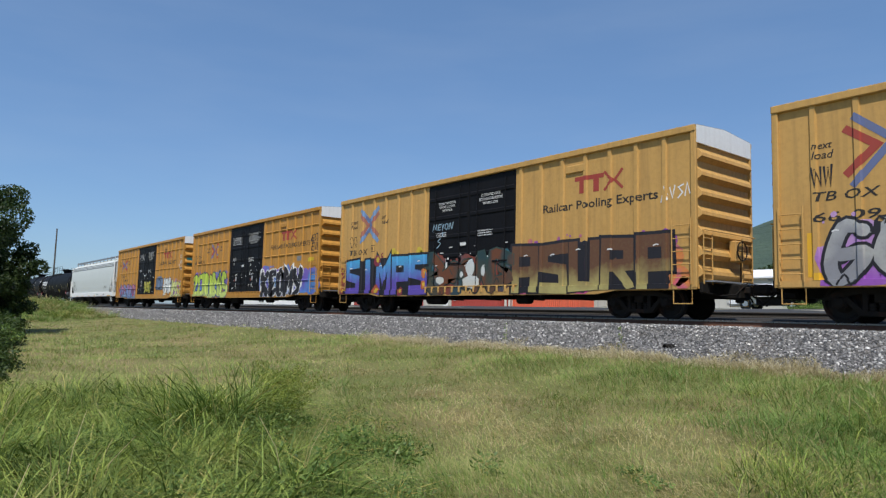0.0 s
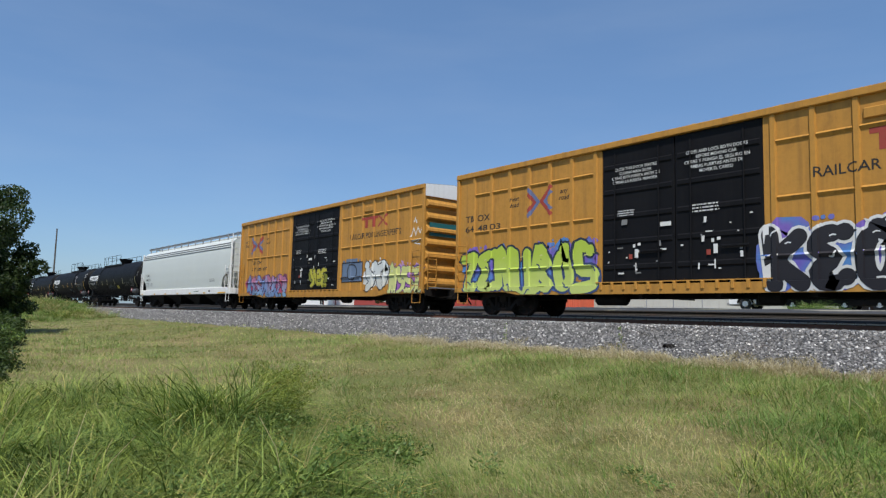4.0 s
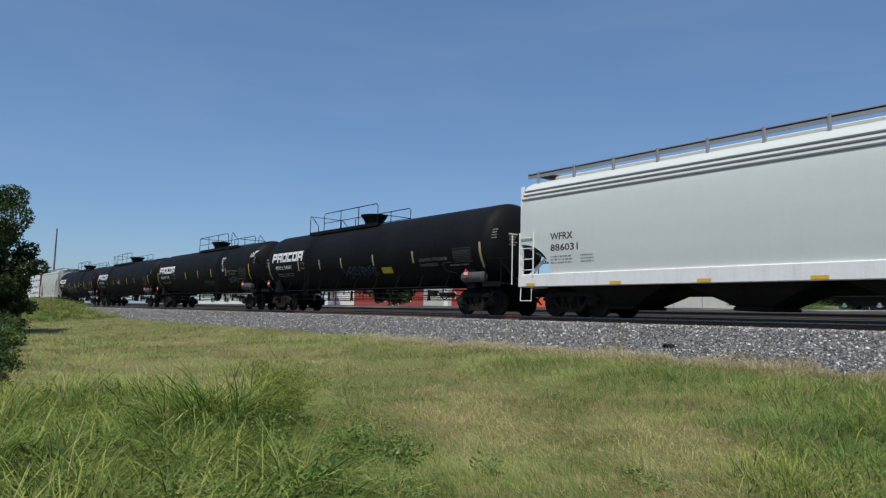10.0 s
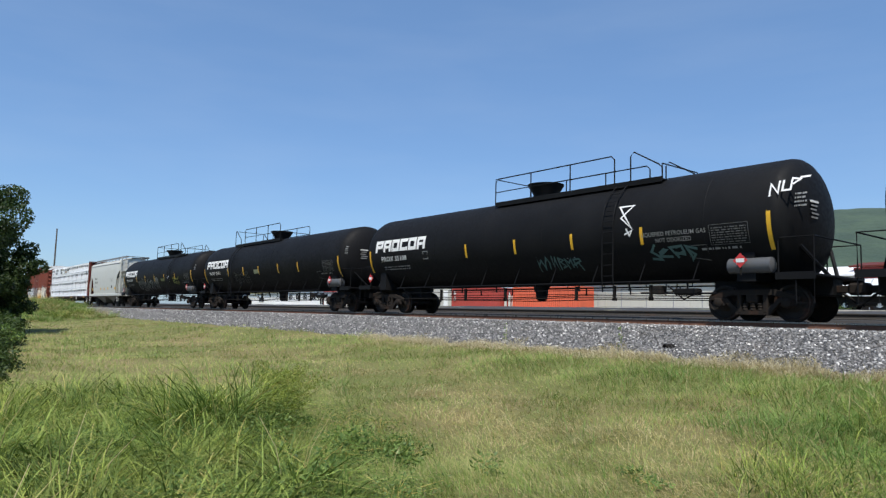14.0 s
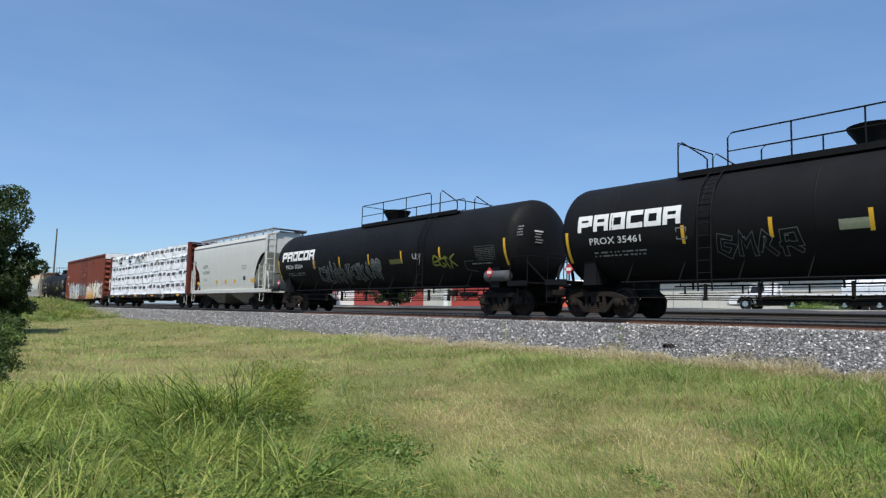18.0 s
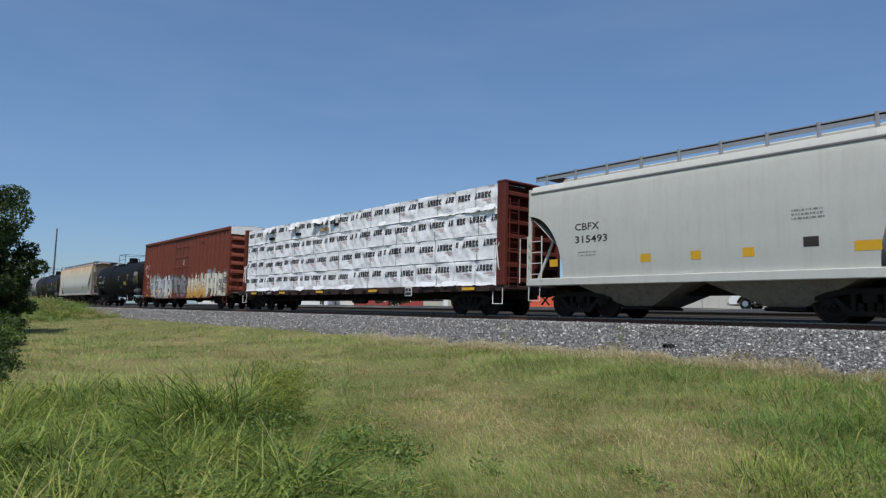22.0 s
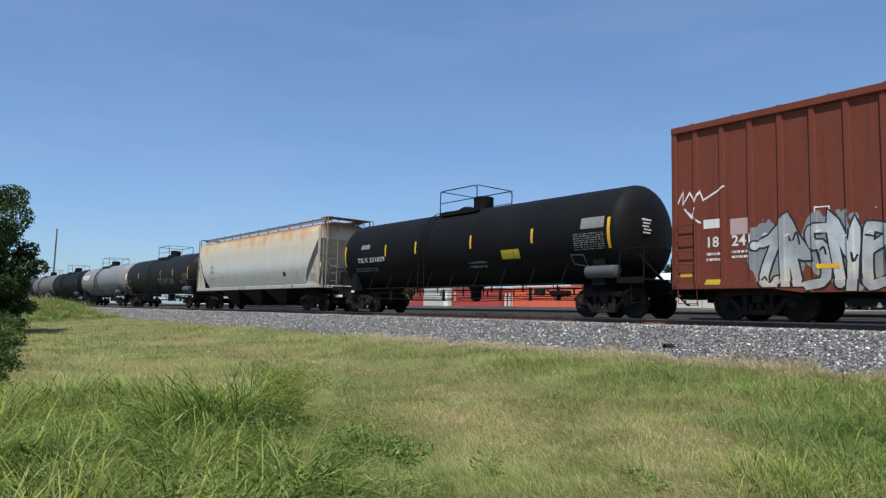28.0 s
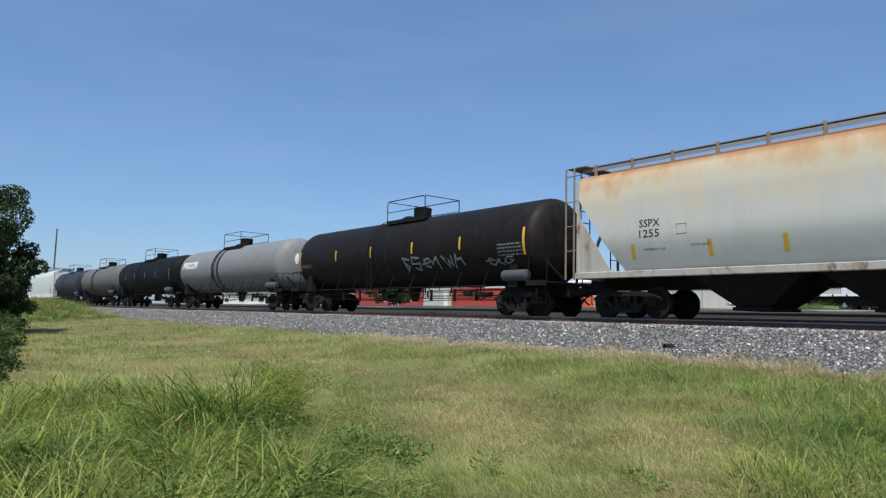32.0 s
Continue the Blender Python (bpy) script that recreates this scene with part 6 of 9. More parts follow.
# ---- the centre-beam wagon and its lumber ----
sill_brown = paint("grimy dark sill paint", (0.03, 0.013, 0.011), 0.75, 0.5, (0.05, 0.035, 0.025), 0.3, 0.5)
car = wagon("lumber_wagon", -213.85, -188.95, "brown centre-beam flat wagon with tall end bulkheads", "flat wagon")
half = 12.45
hb = half - 0.62
part("deck", Geo().box(-hb, hb, -1.42, 1.42, 0.92, 1.06, 0.02), sill_brown, car)
for f in (-1, 1):
    part("side_sill", Geo().add([(x, f * y, z) for x, z in ((-hb, 0.86), (-hb + 4.2, 0.86), (-hb + 5.6, 0.82), (hb - 5.6, 0.82), (hb - 4.2, 0.86), (hb, 0.86)) for y in (1.3, 1.45)]
                                + [(x, f * y, 1.08) for x in (-hb, -hb + 4.2, -hb + 5.6, hb - 5.6, hb - 4.2, hb) for y in (1.3, 1.45)],
                                [(2 * i + 1, 2 * i + 3, 2 * i + 15, 2 * i + 13) for i in range(5)] + [(2 * i, 2 * i + 12, 2 * i + 14, 2 * i + 2) for i in range(5)]
                                + [(2 * i, 2 * i + 2, 2 * i + 3, 2 * i + 1) for i in range(5)] + [(2 * i + 12, 2 * i + 13, 2 * i + 15, 2 * i + 14) for i in range(5)]), sill_brown, car)
    for k in range(22):
        x = -hb + 0.6 + (2 * hb - 1.2) * k / 21
        part("winch", shared(("winch",), lambda: Geo().box(-0.11, 0.11, -0.05, 0.05, 0.84, 1.0, 0.02).tube([(-0.16, 0, 0.9), (0.16, 0, 0.9)], 0.035, 7), under_paint), under_paint, car, at=(x, f * 1.47, 0))
for x in (-9.75, -6.0, -1.8, 3.1, 9.6):
    part("reflective_strip", Geo().box(x, x + 0.7, -1.53, -1.52, 0.9, 1.0), stripe_yellow, car)
words(car, lambda u, v: (u, -1.452, v), (), "AOK 28434", -8.4, 0.9, 0.13, letter_white, width=1.4, bold=0.008)
board = part("route_board", Geo().box(5.95, 6.42, -1.54, -1.52, 0.70, 1.06, 0.01), letter_white, car, "white framed sign board on the sill")
part("board_panel", Geo().box(5.99, 6.38, -1.546, -1.54, 0.74, 0.86).box(5.99, 6.16, -1.546, -1.54, 0.89, 1.02).box(6.2, 6.38, -1.546, -1.54, 0.89, 1.02), letter_black, board)
for k in range(9):
    x = -7.4 + 1.75 * k
    part("hanger", Geo().tube([(x, -1.2, 0.85), (x + 0.06, -1.2, 0.56), (x + 0.3, -1.2, 0.54)], 0.02, 6), under_paint, car)
part("brake_pipe", Geo().tube([(-8, -1.15, 0.56), (-2, -1.15, 0.52), (3, -1.15, 0.55), (8, -1.15, 0.52)], 0.03, 6), under_paint, car)
part("air_reservoir", Geo().lathe_x([(1.0, 0.1), (1.05, 0.18), (2.0, 0.18), (2.05, 0.1)], -0.95, 0.56, 14), under_paint, car, smooth=True)
part("centre_sill", Geo().box(-hb, hb, -0.25, 0.25, 0.6, 0.92), under_paint, car)
part("centre_beam", Geo().box(-hb + 0.3, hb - 0.3, -0.06, 0.06, 4.5, 4.72).box(-hb + 0.3, hb - 0.3, -0.04, 0.04, 1.06, 1.3), dark_brown, car)
for k in range(14):
    x = -hb + 0.8 + (2 * hb - 1.6) * k / 13
    part("beam_post", shared(("beam_post",), lambda: Geo().box(-0.08, 0.08, -0.05, 0.05, 1.06, 4.6), dark_brown), dark_brown, car, at=(x, 0, 0))
for s in (-1, 1):
    hb = 11.83 if s > 0 else 11.25
    a, b = sorted((s * hb, s * (hb - 0.42 if s > 0 else hb - 0.3)))
    wall = part("bulkhead", Geo().box(min(s * (hb - 0.40), s * (hb - 0.34)), max(s * (hb - 0.40), s * (hb - 0.34)), -1.4, 1.4, 1.06, 4.75), dark_brown, car, "ribbed steel end bulkhead")
    for y in (-1.4, 0.0, 1.4):
        part("bulkhead_post", Geo().box(a, b, y - 0.09, y + 0.09, 1.06, 4.85, 0.02), dark_brown, wall)
    for k in range(7):
        z = 1.2 + 0.52 * k
        part("bulkhead_rib", Geo().box(min(s * (hb - 0.34), s * (hb - 0.04)), max(s * (hb - 0.34), s * (hb - 0.04)), -1.36, 1.36, z, z + 0.16, 0.02), dark_brown, wall)
    part("bulkhead_cap", Geo().box(a - 0.02, b + 0.02, -1.5, 1.5, 4.78, 4.86, 0.02), dark_brown, wall)
    part("end_ladder", ladder(-1.3, -0.85, s * (hb + 0.06), 1.0, 4.2, 9, 0.014, "y"), dark_brown, car)
    part("grab_iron", Geo().tube([(s * (hb - 0.5), -1.48, 1.6), (s * (hb - 0.5), -1.52, 1.6), (s * (hb - 0.5), -1.52, 2.6), (s * (hb - 0.5), -1.48, 2.6)], 0.02, 6), white_paint, car)
    part("grab_iron", Geo().tube([(s * (hb - 0.25), -1.48, 1.6), (s * (hb - 0.25), -1.53, 1.7), (s * (hb - 0.35), -1.53, 2.4), (s * (hb - 0.25), -1.48, 2.6)], 0.02, 6), white_paint, car)
    part("step", Geo().tube([(s * (hb - 0.1), -1.45, 0.95), (s * (hb - 0.1), -1.45, 0.4), (s * (hb - 0.6), -1.45, 0.4), (s * (hb - 0.6), -1.45, 0.95)], 0.018, 6), white_paint, car)
    truck(car, s * (half - 2.9))
hb = half - 0.62

n = Nodes("white lumber wrap")
fold = n.noise(1.7, 5, (2.2, 1.0, 0.9))
crease = n.noise(9.0, 3, (0.6, 1.0, 1.6))
c = n.mix(n.ramp(fold, 0.35, 0.7), (0.80, 0.81, 0.83), (0.90, 0.90, 0.91))
c = n.mix(n.ramp(n.noise(1.2, 4), 0.6, 0.85, 0, 0.1), c, (0.5, 0.49, 0.47))
wrap_mat = n.end(c, 0.42, 0.0, n.math("ADD", fold, n.math("MULTIPLY", crease, 0.35)), 0.32, 0.1)
lumber_end = paint("sawn lumber", (0.42, 0.28, 0.14), 0.8, 0.3)
wrap_black = paint("black wrap print", (0.03, 0.03, 0.033), 0.5, 0.2, (0.2, 0.2, 0.2), 0.2)
wrap_red = paint("red wrap print", (0.66, 0.45, 0.44), 0.5, 0.2, (0.6, 0.5, 0.5), 0.2)


def sag(x, z, seed):
    """How far the loose plastic stands off a pack."""
    off_ = seed * 3.7
    return 0.06 * noise.noise((x * 1.3 + off_, z * 1.8, seed)) + 0.024 * noise.noise((x * 3.4 + z * 2.5 + off_, z * 4, 7.0)) + 0.014 * noise.noise((x * 8 - z * 5 + off_, z * 3, 2.0))


def bundle_mesh(length, height, seed, torn):
    """A lumber pack in loose plastic: sagging faces and a ragged lower hem."""
    g = Geo()
    nx_, nz_ = 34, 13
    vs = []
    for i in range(nx_ + 1):
        for j in range(nz_ + 1):
            x, z = length * (i / nx_ - 0.5), height * j / nz_
            edge = min(i, nx_ - i, 1) * min(nz_ - j, 1)
            dz = -0.034 * abs(noise.noise((x * 2.5 + seed * 3.7, 3.3, seed))) * (2.2 if torn else 1.0) if j == 0 else 0
            vs.append((x, -0.03 - sag(x, z, seed) * edge - (0.03 if j == 0 and torn else 0), z + dz))
    fs = [(i * (nz_ + 1) + j, (i + 1) * (nz_ + 1) + j, (i + 1) * (nz_ + 1) + j + 1, i * (nz_ + 1) + j + 1) for i in range(nx_) for j in range(nz_)]
    g.add(vs, fs)
    l2 = length / 2 - 0.005
    g.add([(-l2, 0, 0), (l2, 0, 0), (l2, 1.25, 0), (-l2, 1.25, 0), (-l2, -0.02, height), (l2, -0.02, height), (l2, 1.25, height - 0.01), (-l2, 1.25, height - 0.01)],
          [(0, 3, 2, 1), (4, 5, 6, 7), (1, 2, 6, 5), (3, 0, 4, 7), (2, 3, 7, 6)])
    me = g.mesh("lumber_pack", True)
    me.materials.append(wrap_mat)
    return me


def print_mesh(name, boxes, seed, mat):
    """Ink that follows the plastic."""
    g = Geo()
    for u0, u1, v0, v1 in boxes:
        m_ = max(1, round((u1 - u0) / 0.09))
        vs = [(u, -0.041 - sag(u, v, seed), v) for v in (v0, (v0 + v1) / 2, v1) for u in np.linspace(u0, u1, m_ + 1)]
        g.add(vs, [(r * (m_ + 1) + i, r * (m_ + 1) + i + 1, (r + 1) * (m_ + 1) + i + 1, (r + 1) * (m_ + 1) + i) for r in (0, 1) for i in range(m_)])
    me = g.mesh(name)
    me.materials.append(mat)
    return me


cols, left_end, right_end = 9, -10.75, 11.48
blen = (right_end - left_end) / cols
hgt = 0.89
packs = []
for k in range(6):
    seed = 70 + k
    prints = []
    shift = (-0.55, 0.1, -0.3, 0.35, -0.1, 0.5)[k]
    z = 0.44 + 0.03 * (k % 3)
    ink, red = [], []
    for q in (shift - 1.16, shift, shift + 1.16):
        for j in range(5):
            a, lw, lh = q - 0.46 + 0.185 * j, 0.155, 0.24
            if not -blen / 2 + 0.03 < a < blen / 2 - 0.19:
                continue
            # solid blocks, each with its own notches
            ink += ([(a + 0.045, a + lw - 0.045, z + 0.15, z + lh), (a + 0.02, a + lw - 0.02, z + 0.06, z + 0.15), (a, a + lw, z, z + 0.06)],
                    [(a, a + lw, z + 0.07, z + lh), (a, a + 0.07, z, z + 0.07), (a + lw - 0.06, a + lw, z, z + 0.07)],
                    [(a, a + lw, z, z + lh)],
                    [(a, a + lw, z + 0.12, z + lh), (a, a + 0.08, z + 0.09, z + 0.12), (a, a + lw, z, z + 0.09)],
                    [(a, a + 0.09, z + 0.02, z + lh - 0.02), (a + 0.09, a + lw, z + 0.13, z + lh), (a + 0.09, a + lw, z, z + 0.08)])[j]
        if abs(q) < 0.75:
            red += [(q - 0.02, q + 0.46, z - 0.1, z - 0.06), (q + 0.2, q + 0.46, z - 0.18, z - 0.145)]
    prints = [(print_mesh("mill_print", ink, seed, wrap_black), print_mesh("red_print", red, seed, wrap_red))]
    packs.append((bundle_mesh(blen, hgt, seed, k > 2), prints))
rng = random.Random(5)
riders = []
strap_mesh = Geo().box(-0.006, 0.006, -0.075, -0.068, 0.0, hgt).mesh("strap")
strap_mesh.materials.append(under_paint)
for f in (-1, 1):
    for i in range(cols):
        for j in range(4):
            bottom = 1.10 + 0.924 * j
            pk, prints = packs[rng.randrange(3) if 0 < j < 3 else rng.randrange(6)]
            x = left_end + blen * (i + 0.5)
            b = tagged(part("lumber_pack", pk, wrap_mat), "lumber pack wrapped in creased white printed plastic", "lumber pack", "wrapped lumber packs")
            turn = (rng.uniform(-0.5, 0.5), 0, (180 if f > 0 else 0) + rng.uniform(-0.35, 0.35))
            spot = (-201.40 + x, TRACK_Y + f * 1.40, bottom + rng.uniform(-0.004, 0.006))
            b.matrix_basis = pose(*spot, *turn)
            riders.append((b, spot, turn))
            if f < 0:
                for black, red in prints:
                    part("mill_print", black, wrap_black, b)
                    part("red_print", red, wrap_red, b)
                part("strap", strap_mesh, under_paint, b, at=(rng.uniform(-0.25, 0.25), 0, 0))
# torn flaps on the top tier
for x, w in ((-1.6, 1.5), (-4.4, 0.9), (-7.6, 1.1), (-0.4, 0.6)):
    g = Geo()
    vs = []
    for i in range(8):
        for j in range(6):
            u, v = i / 7, j / 5
            vs.append((x + w * (u - 0.5) + 0.1 * noise.noise((u * 3, v * 3, x)), -1.50 - 0.16 * v * abs(math.sin(3 * u + x)) - 0.03, 4.72 - 0.45 * v * (0.5 + 0.5 * abs(noise.noise((u * 2.3, x, 1.0)))) + 0.05 * noise.noise((u * 4, v * 4, x))))
    fs = [(i * 6 + j, (i + 1) * 6 + j, (i + 1) * 6 + j + 1, i * 6 + j + 1) for i in range(7) for j in range(5)]
    part("torn_flap", g.add(vs, fs), wrap_mat, car, "torn flap of white plastic", smooth=True)
hem = random.Random(17)
for k in range(13):
    tier = (0, 0, 3)[k % 3]
    x, w, drop = hem.uniform(-10.2, 10.8), hem.uniform(0.5, 1.1), hem.uniform(0.04, 0.09)
    z = 1.10 + 0.924 * tier
    vs = []
    for i in range(9):
        u = i / 8
        fall = drop * math.sin(math.pi * u) * (0.5 + abs(noise.noise((u * 3.1, k, 0.5))))
        lift_ = 0.03 + 0.05 * abs(noise.noise((u * 4.3, k, 2.5)))
        vs += [(x + w * u, -1.435 - lift_ * 0.4, z + 0.16), (x + w * u, -1.45 - lift_, z + 0.05), (x + w * u + 0.02 * noise.noise((u * 5, k, 1.5)), -1.455 - lift_ * 1.4, z - fall)]
    part("loose_hem", Geo().add(vs, [(3 * i + j, 3 * i + 3 + j, 3 * i + 4 + j, 3 * i + 1 + j) for i in range(8) for j in (0, 1)]), wrap_mat, car, "loose hem of white plastic", smooth=True)
# one tear bares sawn lumber; the black boxes stand for shaded gaps
for x, w, z in ((-1.75, 0.9, 4.05), (-4.4, 0.5, 4.02), (-7.7, 0.6, 4.0), (-0.3, 0.4, 4.2)):
    part("wrap_tear", Geo().box(x, x + w, -1.495, -1.40, z, z + 0.14), lumber_end if x == -1.75 else under_paint, car)

car, face, cuts = boxcar(-234.75, -213.85, "oxide brown boxcar with silver and orange graffiti along its foot", brown_paint, brown_paint, door=(-1.65, 1.65), top_panel=white_paint, roof=dark_brown, pitch=0.757, first=1.0)
worn_silver = spray("worn silver spray paint", (0.58, 0.50, 0.38), (0.48, 0.52, 0.54), 0.95, 1.45, 0.6, (0.30, 0.31, 0.32))
grey_cloud = spray("dull grey spray paint", (0.30, 0.27, 0.21), (0.22, 0.24, 0.25), 0.95, 1.5, 0.5)
words(car, face, cuts, "18", -8.38, 1.92, 0.27, letter_white, bold=0.02)
words(car, face, cuts, "241", -7.72, 1.92, 0.27, letter_white, bold=0.02)
flat_decal("paint_patch", [quad(-8.5, -8.03, 2.42, 2.66)], face, letter_white, car, spread(cuts, -8.6, -8.0), (), "white repainted patch")
flat_decal("paint_patch", [quad(-7.75, -7.28, 2.2, 2.62)], face, spray("pinkish patch", (0.45, 0.3, 0.28), (0.5, 0.38, 0.36), 2, 3), car, spread(cuts, -7.8, -7.2), (), "pinkish repainted patch")
small_print(car, face, -8.42, 1.55, 0.38, 0.3, 2, letter_white, 31), small_print(car, face, -7.72, 1.6, 0.45, 0.26, 2, letter_white, 32)
flat_decal("sticker", [quad(-8.45, -8.03, 0.92, 1.06)], face, plate_yellow, car, spread(cuts, -8.2, -7.6))
flat_decal("reflective_strip", [quad(-5.65, -5.15, 1.25, 1.36)], face, stripe_yellow, car, spread(cuts, -5.7, -5.1), (), "", 0.022)
flat_decal("reflective_strip", [quad(-9.2, -8.85, 1.12, 1.25)], face, stripe_yellow, car, ())
flat_decal("graffiti", [q for p in ([(-9.25, 3.2), (-9.1, 3.5), (-9.1, 3.15), (-8.9, 3.45), (-8.75, 3.2), (-8.6, 3.45), (-8.5, 3.2), (-7.9, 3.5)], [(-9.05, 3.0), (-8.85, 2.75), (-8.75, 3.0)], [(-8.95, 2.9), (-8.6, 2.6)]) for q in stroke(p, 0.045)], face, ink_white, car, spread(cuts, -9.3, -7.8), (), "thin white tag")
graffiti(car, "ZRSMeANbR", -7.1, -1.7, 0.72, 2.4, face, (grey_cloud, ink_black, worn_silver, ink_white), cuts, seed=91, thick=0.31, wild=0.11, outline=1.4, soft=True, label="silver graffiti with black outlines")
graffiti(car, "bead", -1.5, 1.6, 0.8, 2.35, face, (spray("dark grey smear", (0.05, 0.05, 0.05), (0.1, 0.1, 0.1), 1, 2), ink_black, silver_wash, ink_white), (), seed=92, thick=0.3, wild=0.12, soft=True, label="grey graffiti on the door")
graffiti(car, "MacRdN", 1.7, 5.6, 0.72, 2.3, face, (cream_orange, spray("rust line spray", (0.12, 0.05, 0.02), (0.1, 0.06, 0.05), 1, 2), cream_orange, ink_white), cuts, seed=93, thick=0.34, wild=0.1, outline=1.2, soft=True, label="cream and orange graffiti")
graffiti(car, "PAES", 5.6, 9.2, 0.72, 2.45, face, (grey_cloud, ink_black, spray("cream spray", (0.55, 0.52, 0.42), (0.6, 0.57, 0.5), 1, 2), ink_white), cuts, seed=94, thick=0.33, wild=0.03, outline=1.2, label="cream block graffiti")
small_print(car, face, 0.4, 3.2, 0.35, 0.4, 3, letter_white, 33)
flat_decal("stencil_box", stroke([(-5.65, 2.42), (-5.35, 2.42), (-5.35, 2.7), (-5.65, 2.7), (-5.65, 2.42)], 0.03), face, letter_white, car, spread(cuts, -5.7, -5.3))

car, face, vcuts = tank_wagon(-252.86, -234.26, "black tank wagon with yellow strips and white stencils", tank_black, -1.25, 1.0, 0.35, -1.55, False, (-4.3, -2.1, 1.35, 4.5), recess=0.33, fore=-0.4, aft=0.42)
words(car, face, (), "TILX 251829", -6.6, 2.25, 0.2, letter_white, width=2.2, cuts_v=vcuts, bold=0.012)
small_print(car, face, -6.9, 1.85, 1.9, 0.2, 2, letter_grey, 41), small_print(car, face, 6.3, 2.1, 1.2, 0.55, 8, letter_grey, 42)
flat_decal("paint_patch", [quad(6.6, 7.5, 2.75, 3.1)], face, letter_grey, car, (), vcuts, "grey repainted patch")
flat_decal("paint_patch", [quad(-6.3, -5.6, 2.85, 3.05)], face, letter_grey, car, (), vcuts, "grey repainted patch")
flat_decal("yellow_notice", [quad(2.95, 3.85, 1.98, 2.3)], face, plate_yellow, car, (), vcuts, "yellow notice panel")
flat_decal("stencil_box", stroke([(6.1, 1.7), (6.6, 1.6), (6.6, 1.95), (6.1, 1.98), (6.1, 1.7)], 0.03), face, letter_grey, car, (), (1.8,))
small_print(car, face, 1.1, 1.75, 1.0, 0.3, 2, letter_grey, 43)
for k in range(5):
    part("head_print", Geo().box(8.3 + 0.008 * k, 8.345, -0.72 + 0.05 * (k % 2), -0.3 - 0.06 * (k % 3), 2.98 - 0.1 * k, 3.03 - 0.1 * k - 0.01 * (k > 0)), letter_white, car)

n = Nodes("grey paint with rust running from the roof")
run_ = n.noise(1.1, 5, (0.8, 0.8, 0.3))
edge_ = n.math("ADD", n.axis(2), n.ramp(run_, 0.2, 0.8, -0.75, 0.75))
c = n.mix(n.ramp(n.noise(0.6, 3), 0.3, 0.7, 0, 0.3), (0.53, 0.54, 0.50), (0.60, 0.60, 0.56))
c = n.mix(n.ramp(n.noise(0.9, 4, (1.5, 1.5, 0.3)), 0.45, 0.8, 0, 0.3), c, (0.34, 0.31, 0.25))
c = n.mix(n.ramp(edge_, 2.7, 4.2, 0.0, 0.85), c, (0.66, 0.53, 0.33))
c = n.mix(n.ramp(edge_, 3.75, 4.5, 0.0, 0.8), c, (0.50, 0.25, 0.10))
c = n.mix(n.ramp(n.axis(2), 4.25, 4.5, 0.0, 0.75), c, (0.22, 0.085, 0.035))
rusty_hopper = n.end(c, 0.6, 0.0, n.noise(6, 4), 0.15, 0.02)
rust_frame = paint("rusted frame paint", (0.42, 0.40, 0.35), 0.65, 0.4, (0.2, 0.12, 0.06), 0.5, 0.8)
rust_profile = [(1.26, 1.38), (1.41, 1.8), (1.51, 2.14), (1.55, 2.4), (1.53, 3.6), (1.46, 4.2), (1.36, 4.42), (0.9, 4.54), (0.0, 4.64)]
car, face, vcuts = hopper_wagon(-272.2, -253.05, "light grey covered hopper, rust running down from its roof", rusty_hopper, rust_profile, (1.65, 2.35, 1), 3, bay_span=10.1, sill=(1.18, 1.38), frame_mat=rust_frame, side_mat=rusty_hopper, cage=paint("rust-stained cage steel", (0.24, 0.19, 0.14), 0.8, 0.5, (0.07, 0.045, 0.03), 0.4, 0.6))
words(car, face, (), "SSPX", -6.3, 2.62, 0.22, cuts_v=vcuts, width=0.68, bold=0.01)
words(car, face, (), "1255", -6.3, 2.32, 0.22, cuts_v=vcuts, width=0.66, bold=0.01)
for x in (-6.57, -4.15, -2.17, 2.7, 6.3):
    flat_decal("reflective_strip", strip_polys(x, 0.12, 1.7, 2.15), face, stripe_yellow, car, (), (2.26,))
small_print(car, face, -6.2, 1.95, 0.7, 0.12, 1, letter_grey, 45), small_print(car, face, -4.7, 2.0, 0.6, 0.12, 1, letter_grey, 46)
flat_decal("stencil_box", stroke([(-5.1, 2.35), (-4.8, 2.35), (-4.8, 2.62), (-5.1, 2.62), (-5.1, 2.35)], 0.02), face, letter_grey, car)
for s in (-1, 1):
    for f in (-1, 1):
        part("end_gusset", Geo().add([(s * a, f * y, z) for y in (1.44, 1.47) for a, z in ((7.35, 1.38), (8.6, 1.38), (8.6, 3.15))], [(0, 1, 2), (3, 5, 4), (0, 3, 4, 1), (1, 4, 5, 2), (2, 5, 3, 0)]), rust_frame, car)
small_print(car, lambda u, v: (u, -1.472, v), 7.75, 1.55, 0.6, 0.4, 6, letter_black, 48)
flat_decal("stencil_box", [quad(4.6, 4.95, 1.86, 2.1)], face, letter_black, car, (), (1.95,))

sooty = paint("sooty tank black", (0.008, 0.0075, 0.0072), 0.55, 0.5, (0.035, 0.027, 0.021), 0.4, 0.1, gloss=0.15)
car, face, vcuts = tank_wagon(-291.45, -272.15, "sooty black tank wagon with yellow strips and chalk tags", sooty, -1.0, 1.8, 0.4, -1.3, False, (-4.5, -1.42, 1.74, 4.82), bands=((-0.95, 0.1), (-0.2, 0.1)))
words(car, face, (), "NRCX", -8.0, 2.2, 0.18, letter_grey, cuts_v=vcuts, width=1.0)
